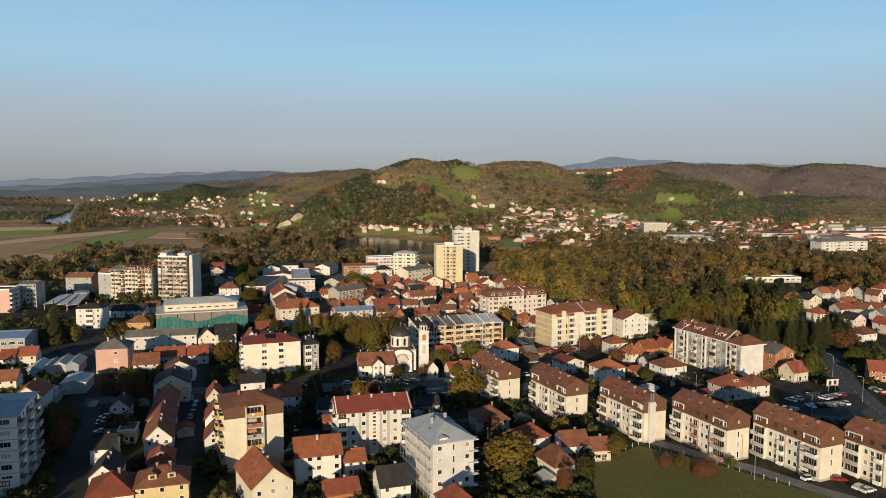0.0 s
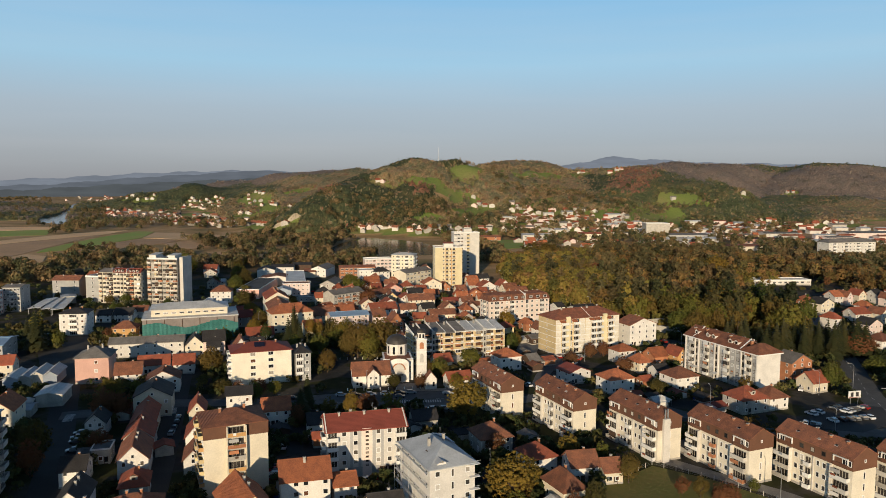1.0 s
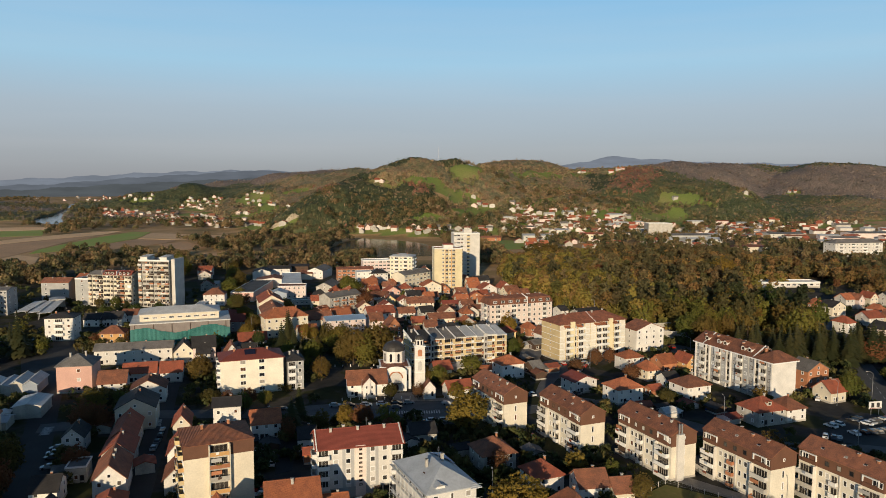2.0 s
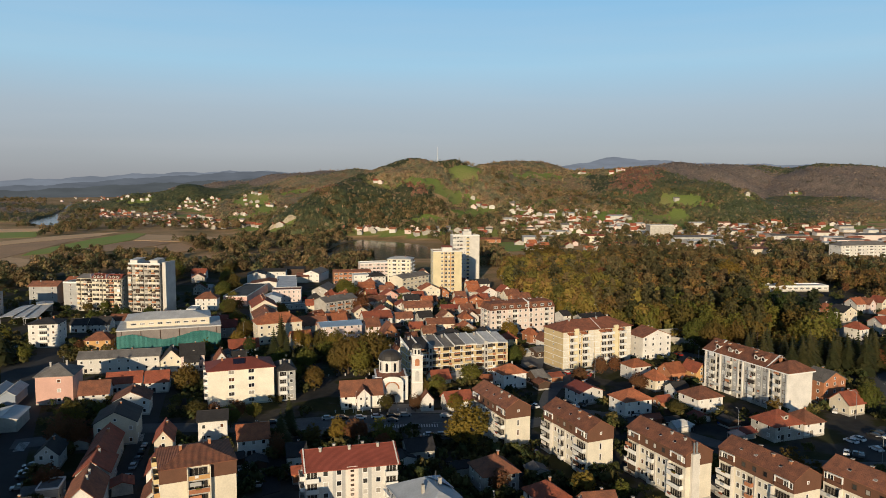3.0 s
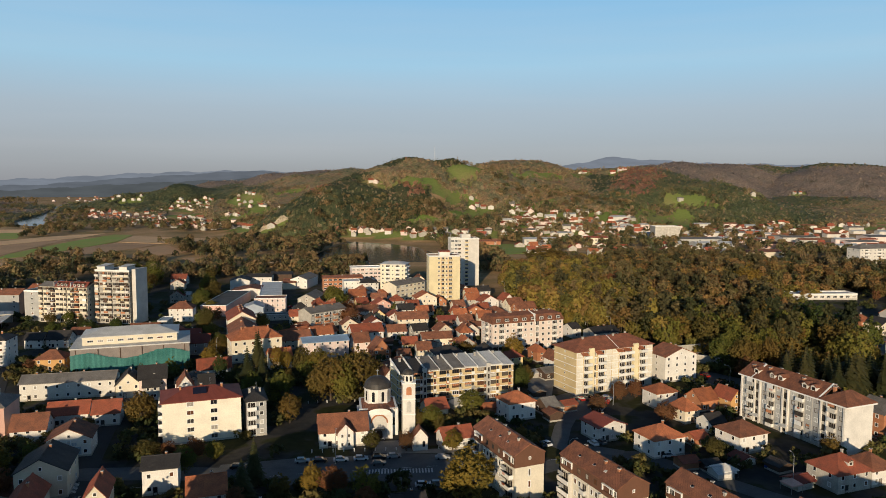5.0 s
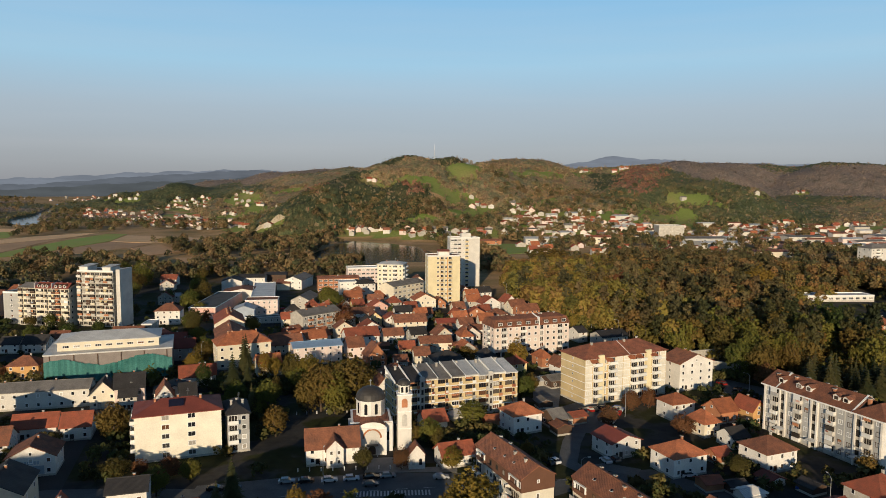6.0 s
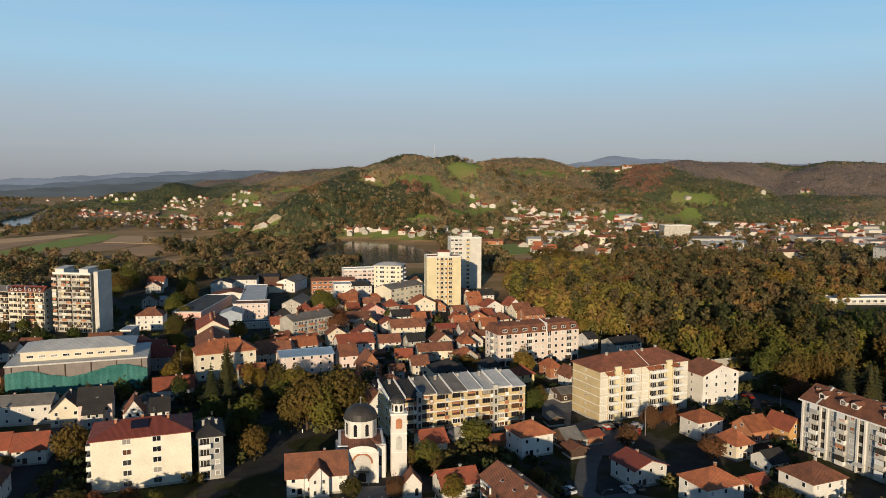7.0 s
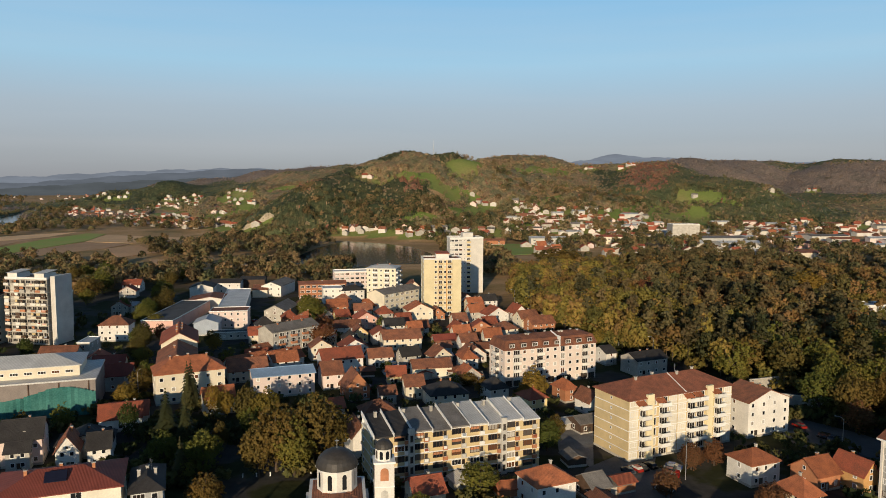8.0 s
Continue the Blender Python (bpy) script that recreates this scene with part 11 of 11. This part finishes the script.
# ---- rock face and mast on the hill ----
def rock_face(x, y, w, h, seed):
    """A broken cliff: ledges and crevices that run out into the slope on both sides."""
    s = Shape()
    rng = random.Random(seed)
    n, m = 30, 10
    v = []
    for j in range(m):
        for i in range(n):
            f, g = i / (n - 1), j / (m - 1)
            tall = h * (0.25 + 0.75 * math.sin(math.pi * f) ** 0.6) * (0.75 + 0.25 * math.sin(9 * f + 1))
            px, py = x + (f - 0.5) * w + rng.uniform(-0.5, 0.5), y + g * tall * 0.45 + rng.uniform(-1.1, 1.1) + 1.2 * math.sin(17 * f) * (1 - g)
            v.append((px, py, height(px, y) - 1.5 + g * tall + rng.uniform(-0.5, 0.5)))
    s.poly(v, [(j * n + i, j * n + i + 1, (j + 1) * n + i + 1, (j + 1) * n + i) for j in range(m - 1) for i in range(n - 1)], ROCK)
    tagged(new("rock_face", s.mesh("rock_face")), "bare pale limestone quarry face in the wood", "rock")


ROCK = material("limestone", (0.50, 0.42, 0.31), 0.95, 0.2, 0.15, 1.0, 0.6, second=(0.34, 0.28, 0.2))
rock_face(-241, 1136, 46, 13, 5)
mast = root("radio_mast", -8, 1446, height(-8, 1446), 0, "thin steel radio mast on the hilltop", "mast")
part("pole", Shape().tube(0, 0, 0, 34, 0.5, 0.15, STEEL, 6), mast)


# ---- the town south of the start: unseen blocks added to close it and cast shade ----
for bx, by, byaw, bw, bd, bh in ((-155, 112, 17, 46, 14, 33), (-112, 60, 20, 14, 30, 10), (-78, 112, 18, 26, 12, 8), (-40, 118, 18, 22, 12, 8), (-8, 110, 20, 18, 14, 9), (-60, 40, 20, 30, 12, 14), (-200, 150, 15, 26, 13, 13), (-250, 200, 15, 30, 13, 12), (30, 100, 20, 20, 12, 8)):
    block(bx, by, byaw, bw, bd, 5, bh, bh + 2.4, "brown", "cream", {}, "plain cream apartment building added in the south for shade", "hip", chimneys=1)


# ---- hedges and shrubs between the houses ----
PAVED = [(114, 364, 9), (125, 354, 7), (120, 395, 9), (-45, 300, 13), (-38, 318, 12), (-50, 322, 8), (-47, 343, 11), (-34, 326, 9), (-62, 286, 8), (-76, 284, 7), (-50, 272, 8), (-36, 275, 9), (-22, 278, 9.5), (-8, 279, 9), (5, 279, 9), (-1, 267, 7), (-12, 291, 5), (-3, 287, 5), (-22, 287, 4), (-32, 286, 4), (42, 350, 12), (46, 366, 9), (137, 257, 24), (70, 325, 26), (45, 330, 16), (-30, 215, 16), (-170, 330, 24), (-92, 225, 10), (-60, 240, 10), (85, 255, 14), (100, 262, 14)]


def clear(x, y, r):
    """True where nothing stands and no road runs."""
    return (all((x - a) ** 2 + (y - b) ** 2 > (c + r) ** 2 for a, b, c in FOOT) and all((x - a) ** 2 + (y - b) ** 2 > (6.5 + r) ** 2 for a, b in ROADS)
            and all((x - a) ** 2 + (y - b) ** 2 > (c + r) ** 2 for a, b, c in PAVED))


rng = random.Random(31)
spots = []
while len(spots) < 2300:
    y = rng.uniform(165, 400) if len(spots) % 4 else rng.uniform(300, 560)
    x = rng.uniform(-0.68, 0.62) * y
    if clear(x, y, 0.5) and not inside(x, y, PARK) and not inside(x, y, [(43, 200), (64, 221), (150, 165), (150, 100), (20, 100)]):
        spots.append((x, y, rng.uniform(1.6, 4.2), rng.uniform(1.2, 2.6)))
wood("shrubs", spots, 14, LEAF["shrub"], "dark green shrubs and hedges in the gardens", 41, 0.38)
count = 0
while count < 64:
    y = rng.uniform(175, 560)
    x = rng.uniform(-0.66, 0.60) * y
    if clear(x, y, 1.5) and not inside(x, y, PARK) and not inside(x, y, [(43, 200), (64, 221), (150, 165), (150, 100), (20, 100)]):
        tree(x, y, rng.uniform(5, 9.5), rng.choices(("green", "olive", "russet", "gold", "fir"), (5, 3, 2, 0.8, 0.7))[0], None, 260, "in the gardens", rng)
        FOOT.append((x, y, 3.0))
        count += 1

# the shady park between the white block and the church
count = 0
while count < 7:
    x, y = rng.uniform(-60, -42), rng.uniform(280, 372)
    if clear(x, y, 0.5):
        tree(x, y, rng.uniform(6, 9), rng.choice(("green", "green", "olive")), None, 260, "in the park by the church", rng)
        FOOT.append((x, y, 2.4))
        count += 1

# ---- cars ----
CARPAINT = {n: material(n + "_car_paint", c, 0.25, 0.03, 1, 4, 0.0, spec=0.5, per_object=0.05) for n, c in (("white", (0.72, 0.72, 0.72)), ("silver", (0.36, 0.37, 0.38)), ("black", (0.018, 0.018, 0.02)), ("red", (0.30, 0.02, 0.015)), ("blue", (0.03, 0.07, 0.22)), ("grey", (0.10, 0.105, 0.11)))}
RUBBER = material("tyre_rubber", (0.02, 0.02, 0.02), 0.9, 0.1, 2, 8, 0.1)
CARS = {}


def car_meshes(paint):
    body = Shape()
    lo = [(-2.1, 0.3), (2.1, 0.3), (2.15, 0.62), (2.05, 0.78), (1.0, 0.92), (-1.75, 0.95), (-2.12, 0.85), (-2.15, 0.5)]
    n = len(lo)
    v = [(x, -0.86, z) for x, z in lo] + [(x, 0.86, z) for x, z in lo]
    body.poly(v, [tuple(range(n)), tuple(range(2 * n - 1, n - 1, -1))] + [(i, n + i, n + (i + 1) % n, (i + 1) % n) for i in range(n)], CARPAINT[paint])
    cab = Shape()
    base, top = [(-1.75, 0.8), (1.05, 0.8), (1.05, -0.8), (-1.75, -0.8)], [(-1.35, 0.62), (0.35, 0.62), (0.35, -0.62), (-1.35, -0.62)]
    v = [(x, y, 0.93) for x, y in base] + [(x, y, 1.42) for x, y in top]
    cab.poly(v, [(0, 1, 5, 4), (1, 2, 6, 5), (2, 3, 7, 6), (3, 0, 4, 7)], GLASS)
    body.box(-1.38, -0.64, 1.41, 0.38, 0.64, 1.47, CARPAINT[paint])
    wheel = Shape()
    k = 12
    p = [(0.31 * math.cos(6.2832 * i / k), -0.1, 0.31 * math.sin(6.2832 * i / k)) for i in range(k)] + [(0.31 * math.cos(6.2832 * i / k), 0.1, 0.31 * math.sin(6.2832 * i / k)) for i in range(k)]
    wheel.poly(p, [(i, (i + 1) % k, k + (i + 1) % k, k + i) for i in range(k)] + [tuple(range(k)), tuple(range(2 * k - 1, k - 1, -1))], RUBBER)
    return body.mesh("body"), cab.mesh("cabin_glass"), wheel.mesh("wheel")


def car(x, y, yaw, paint="white"):
    if paint not in CARS:
        CARS[paint] = car_meshes(paint)
    b, c, w = CARS[paint]
    base = root("car", x, y, height(x, y) + 0.1, yaw, f"{paint} parked passenger car on the asphalt", "car", "parked cars")
    part("body", b, base)
    part("cabin_glass", c, base)
    for dx in (-1.3, 1.35):
        for dy in (-0.8, 0.8):
            part("wheel", w, base, at=pose(dx, dy, 0.31))


rng = random.Random(8)
SHADES = ("white", "silver", "black", "grey", "blue", "red", "white", "grey")


def car_row(x0, y0, x1, y1, count, turn, skip=0.15):
    """Cars parked side by side or nose to tail along a line."""
    for i in range(count):
        if rng.random() > skip:
            f = (i + 0.5) / count
            car(x0 + (x1 - x0) * f + rng.uniform(-0.3, 0.3), y0 + (y1 - y0) * f + rng.uniform(-0.3, 0.3), turn + rng.uniform(-4, 4), rng.choice(SHADES))

car_row(-108.6, 222.0, -115.0, 239.7, 5, 200)
car_row(-84.8, 235.9, -89.3, 256.5, 4, 102)
car_row(-82.6, 222.3, -84.4, 233.0, 2, 100)
for cx, cy, turn, shade in ((-37.4, 279.9, 8, "silver"), (-32.4, 280.3, 8, "black"), (-26.5, 280.8, 10, "white"), (-20.9, 281.8, 10, "white"), (-15.8, 282.7, 10, "black"), (-11.5, 283.7, 10, "silver"), (-15.5, 278.2, 8, "grey"), (2.6, 282.8, 8, "silver"), (-54.5, 275.4, 6, "black"), (-50.2, 275.9, 6, "grey"), (-2.6, 263.8, 5, "white"), (1.2, 264.2, 4, "silver")):
    car(cx, cy, turn, shade)
car(68.6, 284.6, 12, "white")
car_row(23.2, 246.6, 29.4, 249.2, 3, 113)
car_row(127.0, 258.8, 142.9, 267.5, 5, 119)
car_row(140.0, 261.8, 151.6, 267.6, 5, 117)
car_row(131.0, 252.2, 147.4, 256.4, 6, 104)
car_row(120.9, 250.2, 127.1, 246.4, 4, 59)
car_row(-20.9, 201.8, -13.8, 205.8, 3, 29)
car_row(-45.1, 201.6, -46.5, 212.8, 4, 187)
car(-41.4, 190.8, 100, "blue")
car_row(-51.7, 226.8, -53.2, 236.2, 3, 189)
car(-47.3, 226.8, 95, "white")
car_row(50.2, 338.1, 58.5, 341.8, 4, 114)
car_row(65.1, 344.1, 61.0, 334.7, 5, -23)
car_row(58.6, 330.6, 55.3, 324.3, 3, -28)
car_row(114.2, 364.0, 116.3, 360.8, 3, 33)
car(111.3, 371.5, 110, "red")
car_row(30.5, 292.1, 35.0, 294.6, 3, 119)
car_row(47.6, 293.9, 52.3, 295.5, 2, 110)
car_row(-193.3, 353.7, -186.8, 356.4, 4, 112)
car(-202.4, 382.5, 100, "grey")
car(-167.2, 315.3, 20, "black")
car_row(-182.0, 315.1, -166.5, 296.2, 2, 39)
car_row(138.4, 287.0, 143.3, 293.0, 2, 51)
car(99.2, 188.9, 20, "white")
car(107.0, 188.2, -10, "red")
car_row(109.2, 184.6, 111.3, 179.8, 2, 23)
car_row(167.9, 275.3, 168.4, 267.8, 4, 4)
car_row(83.7, 283.1, 86.6, 281.7, 2, 65)
car_row(94.1, 277.8, 97.1, 275.2, 2, 49)
car_row(-79.2, 316.5, -71.2, 314.6, 1, -14)
car_row(-24.3, 411.5, -20.3, 411.5, 2, 90)
car_row(-17.1, 451.9, -14.2, 442.8, 2, -72)
car_row(-98.8, 542.3, -86.1, 527.2, 3, 40)
car_row(-18.1, 434.3, -15.2, 424.7, 2, -73)

# ---- open canopies in the yard, and the tufts of the grass field ----
def canopy(x, y, yaw, w, d, mat):
    base = root("canopy", x, y, height(x, y), yaw, "open yard canopy with a pale sheet roof on posts", "canopy", "canopies in the yard")
    part("roof", Shape().slab([(-w / 2, -d / 2, 3.9), (w / 2, -d / 2, 4.5), (w / 2, d / 2, 4.5), (-w / 2, d / 2, 3.9)], 0.15, mat), base)
    for dx in (-0.45, 0.45):
        for dy in (-0.46, 0.0, 0.46):
            part("post", Shape().box(dx * w - 0.08, dy * d - 0.08, 0, dx * w + 0.08, dy * d + 0.08, 3.95 if dx < 0 else 4.35, STEEL), base)


canopy(-248.9, 461.9, 14, 7.3, 39.9, R["sheet"])
canopy(-242.2, 461.0, 18, 6.4, 42.8, R["sheet"])
canopy(-236.1, 461.4, 19, 7.5, 47.9, R["sheet"])

LAWN = [(42, 199), (60, 214), (74, 204), (85, 192), (99, 178), (110, 160), (54, 125), (23, 125), (15, 154)]
rng = random.Random(90)
tufts = Shape()
while len(tufts.f) < 30000:
    x, y = rng.uniform(15, 110), rng.uniform(140, 214)
    if not inside(x, y, LAWN):
        continue
    k, a = rng.uniform(0.10, 0.26), rng.uniform(0, 3.14)
    c, s = math.cos(a) * k, math.sin(a) * k
    z = 0.11
    tufts.poly([(x - c, y - s, z), (x + c, y + s, z), (x + rng.uniform(-0.1, 0.1), y - 0.1, z + rng.uniform(0.04, 0.13)), (x + s, y - c, z)], [(0, 1, 2), (1, 3, 2), (3, 0, 2)], GRASS)
tagged(new("grass_tufts", tufts.mesh("grass_tufts")), "rough golden-green grass tufts on the field", "grass", kind="stuff")


def tent(x, y, yaw, w, mat):
    base = root("market_tent", x, y, height(x, y), yaw, "white market tent with a pointed fabric roof", "tent", "market tents")
    part("canopy", Shape().poly([(-w / 2, -w / 2, 2.3), (w / 2, -w / 2, 2.3), (w / 2, w / 2, 2.3), (-w / 2, w / 2, 2.3), (0, 0, 3.6)], [(0, 1, 4), (1, 2, 4), (2, 3, 4), (3, 0, 4)], mat), base)
    part("valance", Shape().box(-w / 2, -w / 2, 2.0, w / 2, -w / 2 + 0.04, 2.32, mat).box(-w / 2, -w / 2 + 0.04, 2.0, -w / 2 + 0.04, w / 2, 2.32, mat).box(w / 2 - 0.04, -w / 2 + 0.04, 2.0, w / 2, w / 2, 2.32, mat), base)
    for dx in (-0.46, 0.46):
        for dy in (-0.46, 0.46):
            part("leg", Shape().box(dx * w - 0.04, dy * w - 0.04, 0, dx * w + 0.04, dy * w + 0.04, 2.3, STEEL), base)


tent(79.7, 271.3, 20, 5.5, W["white"])
tent(93.4, 261.5, 20, 4.0, W["pink"])
tent(-146.8, 266.3, 20, 4, W["white"])
tent(-164.4, 302.5, 20, 4, W["bluegrey"])

# ---- street lamps, fences and signs ----
def street_lamp(x, y, yaw=0.0, h=9.0):
    base = root("street_lamp", x, y, height(x, y), yaw, "grey steel street lamp with a curved arm", "lamp", "street lamps")
    part("pole", Shape().tube(0, 0, 0, h, 0.12, 0.07, STEEL), base)
    a = Shape()
    limb(a, (0, 0, h - 0.3), (0.7, 0, h + 0.5), 0.06, 0.05, STEEL)
    limb(a, (0.7, 0, h + 0.5), (1.8, 0, h + 0.6), 0.05, 0.05, STEEL)
    part("arm", a, base)
    part("lamp_head", Shape().box(1.6, -0.16, h + 0.52, 2.3, 0.16, h + 0.66, CONC), base)


street_lamp(37.7, 273.8, 0)
street_lamp(94.3, 262.6, 90)
street_lamp(161.7, 293.2, 150)
street_lamp(154.4, 259.1, 160)
street_lamp(125.1, 238.6, 180)
street_lamp(84.5, 188.8, 90)
street_lamp(-27.8, 279.0, 90)
street_lamp(13.0, 200.0, 90)
street_lamp(107.7, 553.5, 180)
street_lamp(113.9, 353.0, 150)
street_lamp(82.9, 476.0, 180)
street_lamp(90.9, 452.0, 180)
street_lamp(69.3, 552.9, 180)
street_lamp(58.7, 566.6, 180)
street_lamp(47.1, 579.3, 180)
street_lamp(64.3, 334.0, 90)
street_lamp(143.0, 282.9, 160)
street_lamp(-98.9, 400.9, 90)

fence = root("fence", 42.9, 200.3, 0, 0, "low wire fence on pale posts round the grass field", "fence")
LINE = [(42.9, 200.3), (60.1, 214.7), (73.7, 203.9), (85.0, 191.8), (94.3, 182.4)]
for (ax, ay), (bx, by) in zip(LINE, LINE[1:]):
    k = max(2, int(math.hypot(bx - ax, by - ay) / 3.2))
    for i in range(k):
        part("post", Shape().box(-0.07, -0.07, 0, 0.07, 0.07, 1.5, CONC), fence, at=pose(ax + (bx - ax) * i / k - LINE[0][0], ay + (by - ay) * i / k - LINE[0][1], 0))
    w = Shape()
    for z in (0.5, 1.0, 1.4):
        limb(w, (ax - LINE[0][0], ay - LINE[0][1], z), (bx - LINE[0][0], by - LINE[0][1], z), 0.015, 0.015, STEEL, 4)
    part("wire", w, fence)

board = root("billboard", 150.1, 272.0, height(150.1, 272.0), 12, "white roadside billboard on steel legs with plain bars", "billboard")
part("panel", Shape().box(-2.6, -0.12, 2.4, 2.6, 0.0, 5.0, TRIM), board)
for dx in (-1.6, 1.6):
    part("leg", Shape().box(dx - 0.08, -0.06, -0.3, dx + 0.08, 0.06, 2.4, STEEL), board)
for dx, c in ((-1.1, "dark"), (1.1, "dark")):
    part("picture_bar", Shape().box(dx - 0.6, -0.14, 2.9, dx + 0.6, -0.12, 4.5, R[c]), board)
part("caption_bar", Shape().box(-2.3, -0.14, 2.5, 2.3, -0.12, 2.75, R["maroon"]), board)

# the small chapel by the church
chapel = root("chapel", -4.3, 291.2, 0, 10, "tiny white chapel with a pitched roof beside the church", "chapel")
part("wall", walls(4.4, 4.0, 4.2, W["white"], 6.8, "y"), chapel)
part("roof", gable_roof(4.4, 4.0, 4.2, 6.8, R["brown"], "y", 0.3, 0.15), chapel)
q = Shape()
arch_light(q, 0.8, 1.8, GLASS)
part("window", q, chapel, "", pose(-1.0, -2.0, 1.2))
part("window", q.mesh("window"), chapel, "", pose(1.0, -2.0, 1.2))


# ---- white bollards along the pavements ----
def bollard():
    base = root("bollard", 0, 0, 0, 0, "short white concrete bollard on the pavement edge", "bollard", "bollards along the pavement")
    s = Shape()
    part("post", s.box(-0.13, -0.13, -0.2, 0.13, 0.13, 0.85, TRIM), base)
    part("cap", Shape().box(-0.16, -0.16, 0.85, 0.16, 0.16, 0.97, TRIM).box(-0.09, -0.09, 0.97, 0.09, 0.09, 1.03, TRIM), base)
    return base


first = bollard()
for bx, by in [(-36 + 3.1 * i, 287.4 + 0.085 * 3.1 * i) for i in range(12)] + [(1.5 + 3.1 * i, 290.6 + 0.2 * i) for i in range(3)] + [(-49 + 3.3 * i, 334.5 + 0.55 * i) for i in range(7)]:
    if bx == -36:
        first.matrix_world = pose(bx, by, height(bx, by))
    else:
        copy_thing(first, pose(bx, by, height(bx, by)))

# ---- road markings and kerbs ----
def zebra(x, y, yaw, width, bars=8):
    """Crossing bars in one mesh, laid across a street."""
    s = Shape()
    for i in range(bars):
        u = -width / 2 + width * (i + 0.25) / bars
        s.box(-1.5, u, 0, 1.5, u + width / bars * 0.5, 0.012, PAINT)
    ob = new("road_marking", s.mesh("road_marking"))
    ob.matrix_world = pose(x, y, height(x, y) + 0.1, 0, 0, yaw)
    tagged(ob, "worn white zebra crossing on asphalt", "road marking", kind="structure")


def dashes(line, every=7.0):
    s = Shape()
    for (ax, ay), (bx, by) in zip(line, line[1:]):
        k = int(math.hypot(bx - ax, by - ay) / every)
        u = Vector((bx - ax, by - ay)).normalized()
        n = Vector((-u.y, u.x)) * 0.08
        for i in range(k):
            p = Vector((ax, ay)) + u * (i + 0.2) * every
            q = p + u * 3.0
            v = [(a.x, a.y, height(a.x, a.y) + 0.12) for a in (p - n, q - n, q + n, p + n)]
            s.poly(v, [(0, 1, 2, 3)], PAINT)
    tagged(new("road_marking", s.mesh("road_marking")), "dashed white centre line of the road", "road marking", kind="structure")


zebra(8, 280, 12, 8.0)
zebra(-94, 262, 17, 7.0)
zebra(-126, 254, 17, 8.0)
zebra(-9.4, 273.8, 94, 19.0, 22)
zebra(-49.4, 266.7, 92, 6.0, 7)
dashes([(150, 235), (162, 283), (181, 331), (190, 360)])
dashes([(-80, 262), (-31, 273), (40, 283)])
